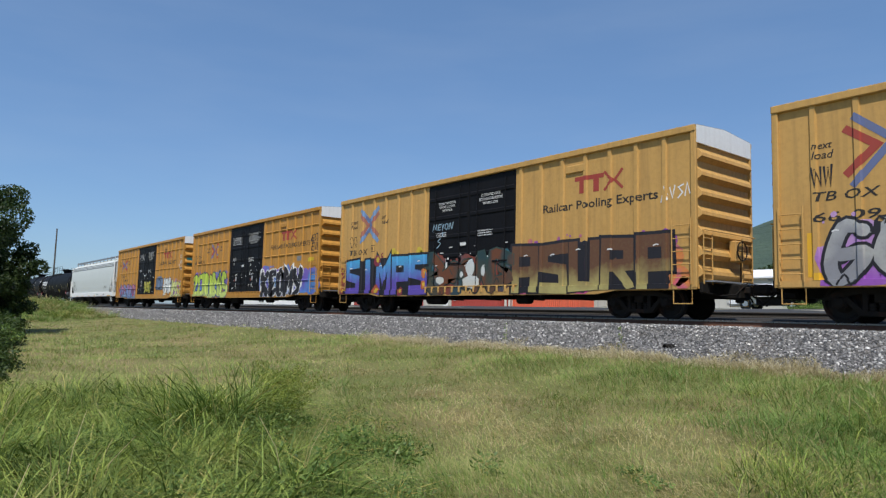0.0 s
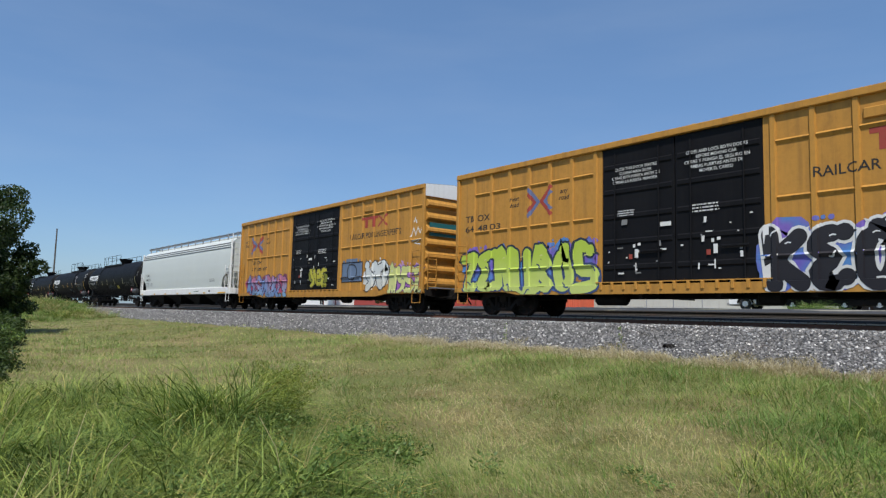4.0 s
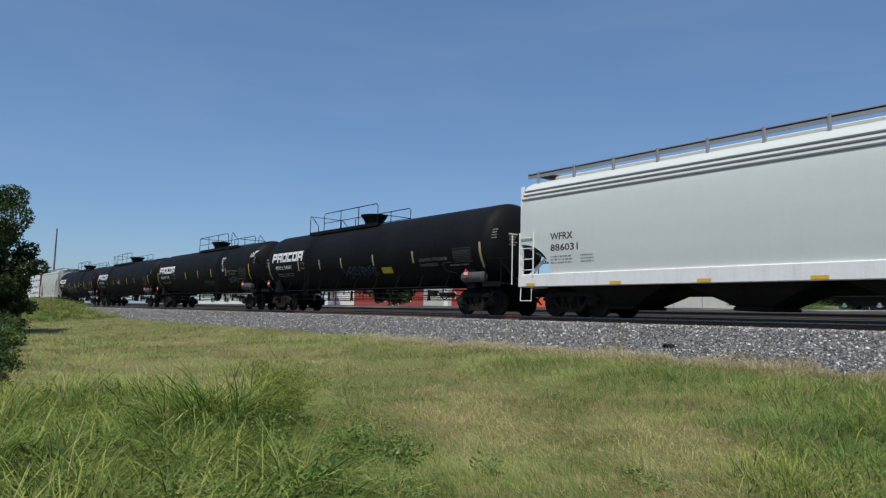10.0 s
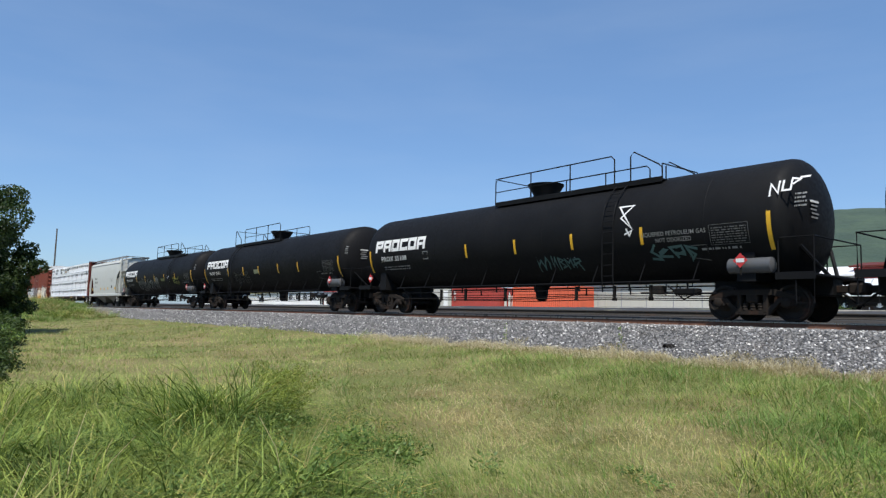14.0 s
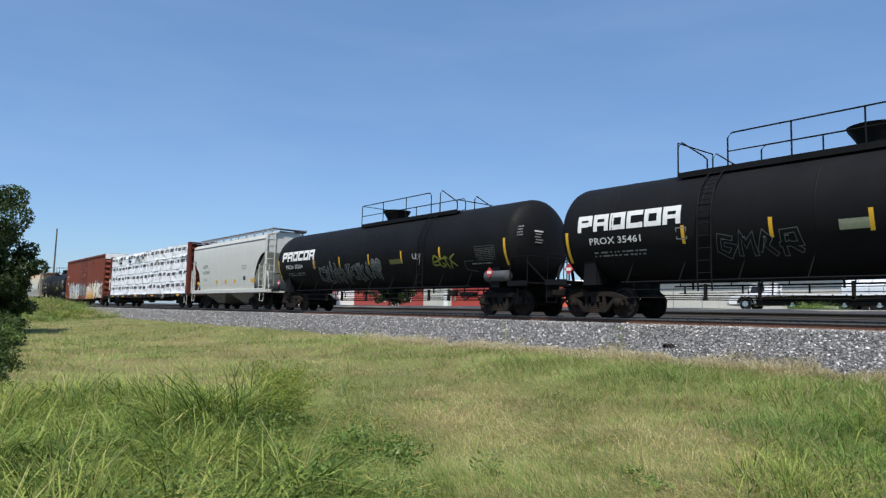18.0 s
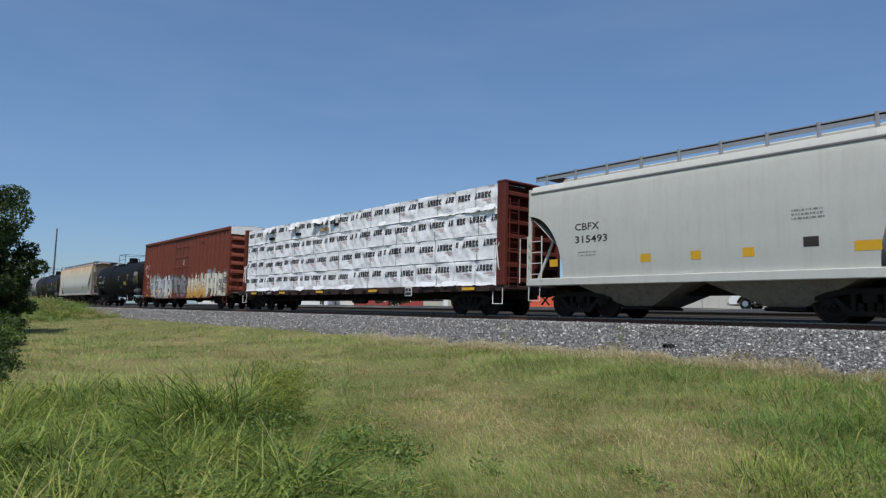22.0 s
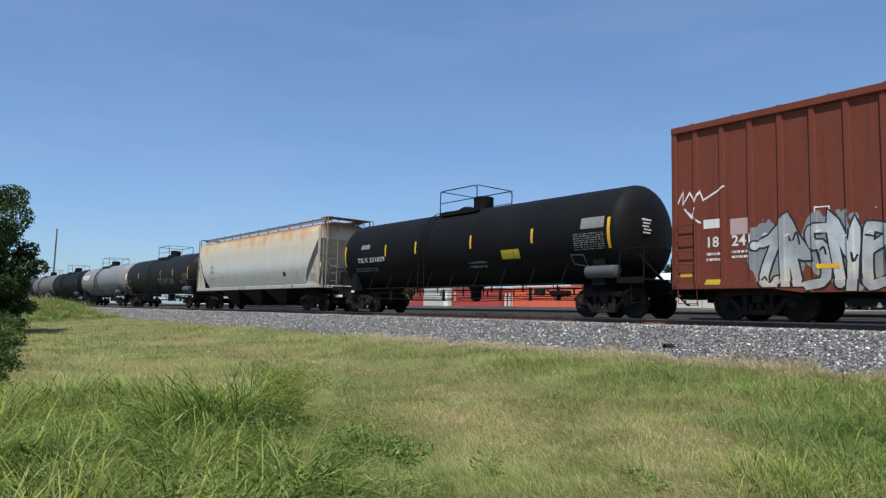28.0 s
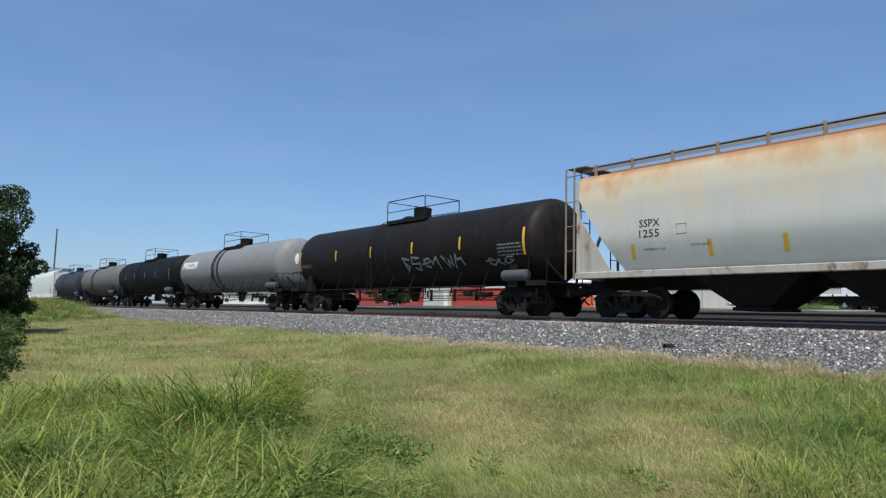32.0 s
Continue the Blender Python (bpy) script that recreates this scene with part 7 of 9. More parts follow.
graffiti(car, "bSeacM", 1.0, 5.0, 1.75, 2.3, face, (sooty, sooty, silver_wash, silver_wash), (), vcuts, seed=71, cloud=False, thick=0.12, wild=0.1, label="chalky white tag")
graffiti(car, "eab", 6.2, 7.6, 1.75, 2.1, face, (sooty, sooty, silver_wash, silver_wash), (), vcuts, seed=72, cloud=False, thick=0.12, wild=0.1, label="chalky white tag")
small_print(car, face, 6.9, 2.1, 1.2, 0.5, 4, letter_grey, 47)
flat_decal("round_label", [[(-8.6 + 0.25 * math.cos(a), 2.75 + 0.3 * math.sin(a)) for a in np.linspace(0, 6.0, 12)]], face, letter_white, car, (), vcuts)
car, face, vcuts = tank_wagon(-310.6, -291.8, "grey tank wagon with two dark bands and a white mark", tank_grey, -1.2, 1.6, 0.3, -1.2, False, (), fitting=under_paint, bands=((-1.6, 0.34), (-0.7, 0.3)), end_strips=False)
block_mark(car, face, -7.6, -4.6, 2.8, 3.3, letter_white, vcuts)
car, face, vcuts = tank_wagon(-328.6, -310.6, "plain black tank wagon with pale strips", tank_black, -1.2, 1.6, 0.3, -1.2, False, (-5, -2, 1, 4), strip_mat=letter_grey)
car, face, vcuts = tank_wagon(-344.8, -328.6, "dull grey tank wagon with a dark band", tank_dull, -1.2, 1.6, 0.3, -1.2, False, (), fitting=under_paint, bands=((-1.4, 0.4),), end_strips=False)
car, face, vcuts = tank_wagon(-361.0, -344.8, "faded navy tank wagon", tank_navy, -1.2, 1.6, 0.3, -1.2, False, (), end_strips=False)
car, face, vcuts = hopper_wagon(-381.0, -361.0, "white covered hopper behind the tank wagons", hopper_white, white_profile, (1.7, 1.45, 2), 4, frame_mat=white_paint)

# ---- behind the tracks: yard, containers, parked truck, sheds, hill ----
YARD = 60.0
red_box = paint("brick red container paint", (0.40, 0.055, 0.04), 0.6, 0.35, (0.15, 0.05, 0.03), 0.35, 0.15)
orange_box = paint("orange red container paint", (0.66, 0.12, 0.055), 0.6, 0.3, (0.2, 0.07, 0.04), 0.35, 0.12)
pale_wall = paint("pale grey sheet wall", (0.52, 0.51, 0.46), 0.7, 0.2, (0.3, 0.28, 0.24), 0.25)
bright_white = paint("white sheet metal", (0.84, 0.84, 0.83), 0.5, 0.1, (0.45, 0.43, 0.4), 0.12)
dark_glass = paint("dark window glass", (0.02, 0.025, 0.03), 0.15, 0.1)
rubber = paint("worn tyre rubber", (0.02, 0.02, 0.02), 0.85, 0.4, (0.08, 0.07, 0.06), 0.0)
red_wall = paint("red painted siding", (0.38, 0.06, 0.05), 0.7, 0.3, (0.18, 0.07, 0.05), 0.3)
concrete = paint("pale concrete", (0.42, 0.40, 0.36), 0.9, 0.4, (0.2, 0.18, 0.15), 0.2)
n = Nodes("pale gravel yard")
pos = n.place()
c = n.mix(n.ramp(n.noise(0.25, 4, co=pos), 0.4, 0.62), (0.30, 0.27, 0.21), (0.12, 0.14, 0.05))
c = n.mix(n.ramp(n.noise(9, 5, co=pos), 0.35, 0.8, 0, 0.5), c, (0.10, 0.095, 0.07))
yard_mat = n.end(c, 0.95, 0.0, n.noise(12, 4, co=pos), 0.6, 0.04)
yx, yy = np.meshgrid(np.arange(-150, 31, 5.0), np.arange(29, 121, 3.0), indexing="ij")
yz = ground_z(yx, yy) + 0.03
g = Geo()
m_ = yx.shape[1]
g.add(np.stack([yx, yy, yz], -1).reshape(-1, 3).tolist(), [(i * m_ + j, (i + 1) * m_ + j, (i + 1) * m_ + j + 1, i * m_ + j + 1) for i in range(yx.shape[0] - 1) for j in range(m_ - 1)])
tagged(part("yard", g, yard_mat), "pale gravel yard with patches of dry grass", "yard", kind="structure")


def gz_at(x, y):
    return float(ground_z(x, y)) + 0.03


def container(x0, x1, y, mat, label, marks=False):
    z = gz_at((x0 + x1) / 2, y)
    root = thing("shipping_container", ((x0 + x1) / 2, y, z), label, "container", "containers in the yard")
    h, l2, d = 2.55, (x1 - x0) / 2, 2.44
    for s in (-1, 1):
        for yy_ in (0, d):
            part("corner_post", Geo().box(s * l2 - 0.09, s * l2 + 0.09, yy_ - 0.09, yy_ + 0.09, 0, h, 0.02), mat, root)
    for yy_ in (0, d):
        part("top_rail", Geo().box(-l2, l2, yy_ - 0.05, yy_ + 0.05, h - 0.14, h), mat, root)
        part("bottom_rail", Geo().box(-l2, l2, yy_ - 0.05, yy_ + 0.05, 0.0, 0.16), mat, root)
        # corrugated sheet
        pts, x, k = [], -l2 + 0.05, 0
        while x < l2 - 0.05:
            pts.append((x, yy_ + (0.0 if (k // 2) % 2 else 0.05)))
            x += 0.10 if k % 2 else 0.06
            k += 1
        pts.append((l2 - 0.05, yy_))
        vs = [(a, b, 0.16) for a, b in pts] + [(a, b, h - 0.14) for a, b in pts]
        m = len(pts)
        part("corrugated_side", Geo().add(vs, [(i, i + 1, i + 1 + m, i + m) for i in range(m - 1)]), mat, root)
    for s in (-1, 1):
        part("end_panel", Geo().box(s * l2 - 0.03, s * l2 + 0.03, 0.05, d - 0.05, 0.1, h - 0.1), mat, root)
    part("roof", Geo().box(-l2, l2, 0, d, h - 0.06, h + 0.01), mat, root)
    if marks:
        for k in range(2):
            z0 = 1.75 - 0.85 * k
            part("painted_mark", Geo().box(-l2 + 0.35, -l2 + 0.8, -0.062, -0.055, z0, z0 + 0.12).box(-l2 + 0.35, -l2 + 0.48, -0.062, -0.055, z0 + 0.12, z0 + 0.55).box(-l2 + 0.68, -l2 + 0.8, -0.062, -0.055, z0 + 0.12, z0 + 0.4).box(-l2 + 0.35, -l2 + 0.8, -0.062, -0.055, z0 + 0.44, z0 + 0.55), letter_white, root, "plain white block marks")
    return root


container(-72.0, -62.6, YARD, red_box, "brick red corrugated shipping container with white marks", True)
container(-60.2, -49.8, YARD, orange_box, "orange red corrugated shipping container", False)
for i, x in enumerate((-62.2, -61.5, -60.9)):
    root = thing("gas_cylinder", (x, YARD + 0.6, gz_at(x, YARD)), "pale grey upright gas cylinder between containers", "cylinder", "cylinders in the yard")
    part("body", Geo().lathe_z([(0, 0.16), (1.5, 0.16), (1.75, 0.08), (1.85, 0.05)], 0, 0, 14), pale_wall, root, smooth=True)
    part("valve", Geo().box(-0.05, 0.05, -0.05, 0.05, 1.83, 1.98), galvanised, root)

# white site cabin
root = thing("site_cabin", (-75.5, YARD, gz_at(-75, YARD)), "pale grey flat-roofed site cabin", "cabin")
part("wall", Geo().box(-3.1, 3.1, 0, 3, 0.15, 2.85, 0.03), pale_wall, root)
part("roof", Geo().box(-3.25, 3.25, -0.12, 3.12, 2.85, 3.0, 0.03), bright_white, root)
part("door", Geo().box(1.6, 2.5, -0.04, 0.0, 0.15, 2.2, 0.01), bright_white, root)
part("door_handle", Geo().box(1.68, 1.78, -0.08, -0.04, 1.1, 1.15), dark_glass, root)
for x in (-2.6, 0, 2.6):
    part("footing", Geo().box(x - 0.2, x + 0.2, 0.2, 0.6, -0.05, 0.15), concrete, root)


def shed(name, x0, x1, y, depth, height, wall_mat, roof_mat, label, bays=8, windows=(), ridge=1.2, fascia=None):
    root = thing(name, ((x0 + x1) / 2, y, gz_at((x0 + x1) / 2, y) - 0.05), label, "building")
    l2 = (x1 - x0) / 2
    part("wall", Geo().box(-l2, l2, 0, depth, 0, height, 0.0), wall_mat, root)
    part("roof", Geo().add([(-l2 - 0.3, -0.4, height), (l2 + 0.3, -0.4, height), (l2 + 0.3, depth / 2, height + ridge), (-l2 - 0.3, depth / 2, height + ridge), (-l2 - 0.3, depth + 0.4, height), (l2 + 0.3, depth + 0.4, height),
                            (-l2 - 0.3, -0.4, height + 0.12), (l2 + 0.3, -0.4, height + 0.12), (l2 + 0.3, depth / 2, height + ridge + 0.12), (-l2 - 0.3, depth / 2, height + ridge + 0.12), (-l2 - 0.3, depth + 0.4, height + 0.12), (l2 + 0.3, depth + 0.4, height + 0.12)],
                           [(0, 1, 2, 3), (3, 2, 5, 4), (6, 9, 8, 7), (9, 10, 11, 8), (0, 6, 7, 1), (1, 7, 8, 2), (2, 8, 11, 5), (5, 11, 10, 4), (4, 10, 9, 3), (3, 9, 6, 0)]), roof_mat, root)
    part("eaves_gutter", Geo().box(-l2 - 0.3, l2 + 0.3, -0.5, -0.4, height - 0.02, height + 0.16, 0.02), fascia or roof_mat, root)
    for k in range(bays + 1):
        x = -l2 + 2 * l2 * k / bays
        part("wall_seam", Geo().box(x - 0.04, x + 0.04, -0.035, 0.0, 0, height - 0.02), wall_mat, root)
    part("plinth", Geo().box(-l2 - 0.02, l2 + 0.02, -0.06, 0.0, 0, 0.25), concrete, root)
    for a, b, z0, z1 in windows:
        w = part("window", Geo().box(a, b, -0.03, 0.0, z0, z1), dark_glass, root)
        part("frame", Geo().box(a - 0.08, a, -0.06, 0, z0 - 0.08, z1 + 0.08).box(b, b + 0.08, -0.06, 0, z0 - 0.08, z1 + 0.08).box(a, b, -0.06, 0, z1, z1 + 0.08).box(a, b, -0.06, 0, z0 - 0.08, z0).box((a + b) / 2 - 0.03, (a + b) / 2 + 0.03, -0.05, 0, z0, z1), bright_white, w)
    return root


shed("long_shed", -56.0, -24.0, 66.0, 12, 3.3, pale_wall, bright_white, "long low pale beige shed with a white roof edge", 6)
shed("warehouse", -22.5, 30.0, 92.0, 20, 4.6, paint("grey green cladding", (0.22, 0.26, 0.25), 0.6, 0.2), bright_white, "long warehouse with grey green walls and a white roof", 12, ridge=0.8)
shed("white_house", -128.0, -108.0, 62.0, 9, 3.1, bright_white, paint("grey shingle roof", (0.2, 0.2, 0.21), 0.8, 0.3), "white single-storey building with a row of windows", 6, windows=((-7.5, -6.0, 1.2, 2.3), (-4.5, -3.0, 1.2, 2.3), (-1.5, 0.0, 1.2, 2.3), (2.0, 3.5, 1.2, 2.3), (5.2, 6.6, 0.3, 2.4)), ridge=1.0)
root = thing("awning", (-106.8, 60.5, gz_at(-107, 61) - 0.02), "small red awning on posts beside the white building", "awning")
part("canopy", Geo().prism_x([(0, 2.5), (1.8, 3.1), (1.8, 3.2), (0, 2.6)], -2.2, 2.2), placard_red, root)
for x in (-2.1, 2.1):
    part("post", Geo().box(x - 0.05, x + 0.05, 0.02, 0.12, 0, 2.55), dark_brown, root)
shed("red_shop", -104.0, -81.0, 64.0, 10, 3.6, red_wall, red_wall, "long red single-storey shop building", 7, windows=((-3.0, -1.6, 1.0, 2.2), (0.5, 2.0, 0.2, 2.3), (4.0, 5.4, 1.0, 2.2)), ridge=0.9)
shed("far_shed", -200.0, -140.0, 70.0, 12, 3.2, bright_white, pale_wall, "long white shed far beyond the track", 10, windows=((-20, -17, 1, 2), (-10, -7, 1, 2), (0, 3, 1, 2), (12, 15, 1, 2)), ridge=1.0)
shed("rust_red_shed", -24.5, -21.5, 68.0, 5, 4.2, red_wall, dark_brown, "small rust red lean-to", 2, ridge=0.5)

# stacked tarpaulined loads behind the truck
for x0, x1, h in ((-24.0, -17.5, 2.9), (-17.0, -9.0, 2.7), (-8.4, 0.0, 2.9)):
    root = thing("covered_load", ((x0 + x1) / 2, 63.5, gz_at(x0, 63.5)), "row of goods under pale translucent sheeting", "covered goods", "covered loads in the yard")
    l2 = (x1 - x0) / 2
    part("sheet", Geo().prism_x([(0, 0.6), (0.1, h - 0.8), (1.2, h), (2.3, h - 0.8), (2.4, 0.6)], -l2, l2), paint("pale plastic sheet", (0.62, 0.66, 0.70), 0.4, 0.25, (0.4, 0.4, 0.4), 0.4) if x0 < -20 else bpy.data.materials["pale plastic sheet"], root)
    for k in range(7):
        x = -l2 + 2 * l2 * k / 6
        part("hoop", Geo().prism_x([(-0.02, 0.0), (0.08, h - 0.79), (1.2, h + 0.03), (2.32, h - 0.79), (2.42, 0.0), (2.36, 0.0), (2.27, h - 0.83), (1.2, h - 0.02), (0.13, h - 0.83), (0.04, 0.0)], x - 0.03, x + 0.03), galvanised, root)
    part("base", Geo().box(-l2, l2, 0, 2.4, 0, 0.6), under_paint, root)


def road_wheel(root, x, y, r=0.5):
    w = part("wheel", Geo().add([(a, b, c_) for a, b, c_ in [(-yy_, xx, zz) for xx, yy_, zz in Geo().lathe_x([(0, r * 0.62), (0, r * 0.96), (0.05, r), (0.25, r), (0.3, r * 0.96), (0.3, r * 0.62)], 0, 0, 24).v]],
                                Geo().lathe_x([(0, 1), (0, 1), (0, 1), (0, 1), (0, 1), (0, 1)], 0, 0, 24).f), rubber, root, at=(x, y, r), smooth=True)
    part("rim", Geo().add([(-b, a, c_) for a, b, c_ in Geo().lathe_x([(-0.02, 0.04), (-0.03, r * 0.2), (0.0, r * 0.3), (-0.012, r * 0.46), (0.03, r * 0.5)], 0, 0, 20).v], Geo().lathe_x([(0, 1)] * 5, 0, 0, 20).f), bright_white, w, smooth=True)


TY = 57.0
tz = gz_at(-28, TY)
root = thing("flatbed_truck", (-29.4, TY, tz), "white bonneted truck tractor parked in the yard", "truck")
part("bonnet", Geo().prism_y([(-1.25, 0.5), (-1.3, 0.95), (-1.05, 1.28), (0.5, 1.5), (0.5, 0.5)], 0.15, 2.1), bright_white, root)
part("cab", Geo().prism_y([(0.5, 0.55), (0.5, 1.5), (0.7, 2.1), (0.85, 2.25), (2.0, 2.25), (2.05, 0.6)], 0.05, 2.25), bright_white, root)
part("side_window", Geo().prism_y([(0.68, 1.52), (0.85, 2.02), (1.35, 2.02), (1.35, 1.52)], 0.03, 0.05), dark_glass, root)
part("side_window", Geo().prism_y([(1.5, 1.55), (1.5, 2.0), (1.9, 2.0), (1.9, 1.55)], 0.03, 0.05), dark_glass, root)
part("bumper", Geo().box(-1.45, -1.25, 0.1, 2.2, 0.4, 0.65, 0.04), galvanised, root)
part("exhaust_stack", Geo().tube([(2.3, 1.9, 0.8), (2.3, 1.9, 2.2)], 0.07, 10), galvanised, root)
part("chassis", Geo().box(-0.5, 5.6, 0.7, 1.5, 0.6, 0.85), under_paint, root)
part("fuel_tank", Geo().lathe_x([(1.2, 0.28), (1.25, 0.3), (2.3, 0.3), (2.35, 0.28)], 0.3, 0.65, 16), galvanised, root, smooth=True)
part("headlight", Geo().lathe_x([(-1.34, 0.1), (-1.28, 0.12), (-1.25, 0.12)], 0.45, 0.75, 12), bright_white, root, smooth=True)
for x in (0.25, 4.2):
    arch = [(x + 0.74 * math.cos(a), 0.54 + 0.7 * math.sin(a)) for a in np.linspace(0.1, math.pi - 0.1, 9)] + [(x + 0.6 * math.cos(a), 0.54 + 0.58 * math.sin(a)) for a in np.linspace(math.pi - 0.1, 0.1, 9)]
    part("wheel_arch", Geo().prism_y(arch, -0.02, 0.4), under_paint, root)
part("mirror", Geo().box(0.6, 0.65, -0.2, -0.02, 1.4, 1.75, 0.01), under_paint, root)
for x in (0.25, 4.2):
    for y in (0.02, 1.95):
        road_wheel(root, x, y, 0.54)
root = thing("flatbed_trailer", (-26.0, TY, tz), "long flat trailer with a pale edged deck", "trailer")
part("deck", Geo().box(-3.2, 11.0, -0.35, 2.4, 1.12, 1.26, 0.02), galvanised, root)
part("edge_rail", Geo().box(-3.2, 11.0, -0.42, -0.35, 1.13, 1.29, 0.01), bright_white, root)
part("main_beam", Geo().box(-2.2, 10.6, 0.0, 1.8, 0.42, 1.12, 0.03), under_paint, root)
part("landing_leg", Geo().box(2.0, 2.15, 0.2, 0.35, 0.0, 1.12), under_paint, root)
for k in range(14):
    part("stake_pocket", Geo().box(-3.0 + k, -2.9 + k, -0.46, -0.42, 1.11, 1.27), under_paint, root)
for x in (4.7, 7.1, 8.3):
    for y in (0.02, 1.95):
        road_wheel(root, x, y, 0.52)
root = thing("headache_rack", (-27.0, TY + 0.3, tz + 1.26), "white steel rack on the deck behind the cab", "rack")
part("bars", Geo().box(0, 0.08, 0, 0.08, 0, 1.0).box(0, 0.08, 1.6, 1.68, 0, 1.0).box(0, 0.08, 0, 1.68, 0.95, 1.03).box(0, 0.08, 0, 1.68, 0.5, 0.58), bright_white, root)

# fence posts, poles
for i, x in enumerate(np.linspace(-46, -34, 5)):
    root = thing("fence_post", (float(x), 58.5, gz_at(x, 58.5)), "thin grey steel fence post", "post", "fence posts along the yard")
    part("post", Geo().tube([(0, 0, -0.1), (0, 0, 2.1)], 0.035, 8), galvanised, root)
root = thing("fence_wire", (-40, 58.5, gz_at(-40, 58.5)), "taut fence wires between the yard posts", "wire")
for k, z in enumerate((0.25, 2.05)):
    part("wire", Geo().tube([(-6, 0, z), (6, 0, z)], 0.012, 5), galvanised, root)
wood_pole = paint("weathered pole wood", (0.08, 0.065, 0.05), 0.9, 0.5)
root = thing("utility_pole", (-171.0, 27.5, -0.3), "tall dark wooden pole beyond the train", "pole")
part("pole", Geo().tube([(0, 0, 0), (0, 0, 17.2)], 0.2, 10, True, 0.14), wood_pole, root)

# the wooded hill far behind, distance haze mixed into its blue-green colours
n = Nodes("hazed wooded hillside")
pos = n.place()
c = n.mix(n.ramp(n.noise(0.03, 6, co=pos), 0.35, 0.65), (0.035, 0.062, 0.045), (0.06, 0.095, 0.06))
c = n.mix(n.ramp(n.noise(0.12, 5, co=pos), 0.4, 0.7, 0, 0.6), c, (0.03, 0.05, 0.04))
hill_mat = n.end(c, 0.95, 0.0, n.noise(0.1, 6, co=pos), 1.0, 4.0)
vs, fs = [], []
na, nr = 160, 16
for i in range(na + 1):
    az = radians(150 - 110 * i / na)          # bearing from +x, turning towards +y
    crest = 0.128 * float(smooth(132, 112, np.degrees(az))) * (1 - 0.25 * float(smooth(75, 45, np.degrees(az)))) + 0.01
    for j in range(nr + 1):
        d = 650 + 900 * j / nr
        rise = math.sin(math.pi * j / nr) ** 0.8
        z = 1.0 + crest * 1100 * rise * (1 + 0.05 * noise.noise((az * 14, j * 0.2, 0)) + 0.015 * noise.noise((az * 70, j, 3.0)))
        vs.append((d * math.cos(az), d * math.sin(az), z))
for i in range(na):
    for j in range(nr):
        a = i * (nr + 1) + j
        fs.append((a, a + nr + 1, a + nr + 2, a + 1))
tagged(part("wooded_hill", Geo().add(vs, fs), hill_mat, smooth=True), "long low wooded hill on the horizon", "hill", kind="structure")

# ---- trees and bushes ----
def leaf_material(name, dark, light, patch_=0.6):
    n = Nodes(name)
    c = n.mix(n.island(), dark, light)
    c = n.mix(n.ramp(n.noise(patch_, 3, co=n.place()), 0.35, 0.7, 0, 0.5), c, tuple(x * 0.6 for x in dark))
    n.end(c, 0.55)
    out = n.t.nodes["Material Output"]
    tr = n.t.nodes.new("ShaderNodeBsdfTranslucent")
    n.t.links.new(c, tr.inputs[0])
    mx = n.t.nodes.new("ShaderNodeMixShader")
    mx.inputs[0].default_value = 0.3
    n.t.links.new(n.bsdf.outputs[0], mx.inputs[1]), n.t.links.new(tr.outputs[0], mx.inputs[2]), n.t.links.new(mx.outputs[0], out.inputs[0])
    return n.mat


bark = paint("grey brown bark", (0.10, 0.075, 0.055), 0.95, 0.6, (0.04, 0.03, 0.025), 0.3)
tree_leaf = leaf_material("dark tree leaves", (0.013, 0.0302, 0.0072), (0.0612, 0.108, 0.0202))
bush_leaf = leaf_material("bright bush leaves", (0.0315, 0.0595, 0.0098), (0.077, 0.126, 0.021))


def leaf_cloud(centres, count, size, seed, squash=0.8):
    """Small folded leaves scattered in clumps."""
    r_ = np.random.RandomState(seed)
    c = np.array([p[:3] for p in centres])
    rad = np.array([p[3] for p in centres])
    pick = r_.choice(len(c), count, p=rad ** 2 / np.sum(rad ** 2))
    d = r_.normal(size=(count, 3))
    d /= np.linalg.norm(d, axis=1)[:, None]
    p = c[pick] + d * (rad[pick] * r_.uniform(0.35, 1.0, count) ** 0.6)[:, None] * np.array([1, 1, squash])
    a = r_.normal(size=(count, 3))
    a /= np.linalg.norm(a, axis=1)[:, None]
    b = np.cross(a, r_.normal(size=(count, 3)))
    b /= np.linalg.norm(b, axis=1)[:, None]
    s = size * r_.uniform(0.6, 1.3, count)[:, None]
    v = np.stack([p - a * s, p + b * s * 0.45, p + a * s, p - b * s * 0.45], 1).reshape(-1, 3)
    f = np.arange(count * 4).reshape(-1, 4)
    me = bpy.data.meshes.new("crown")
    me.from_pydata(v.tolist(), [], f.tolist())
    return me


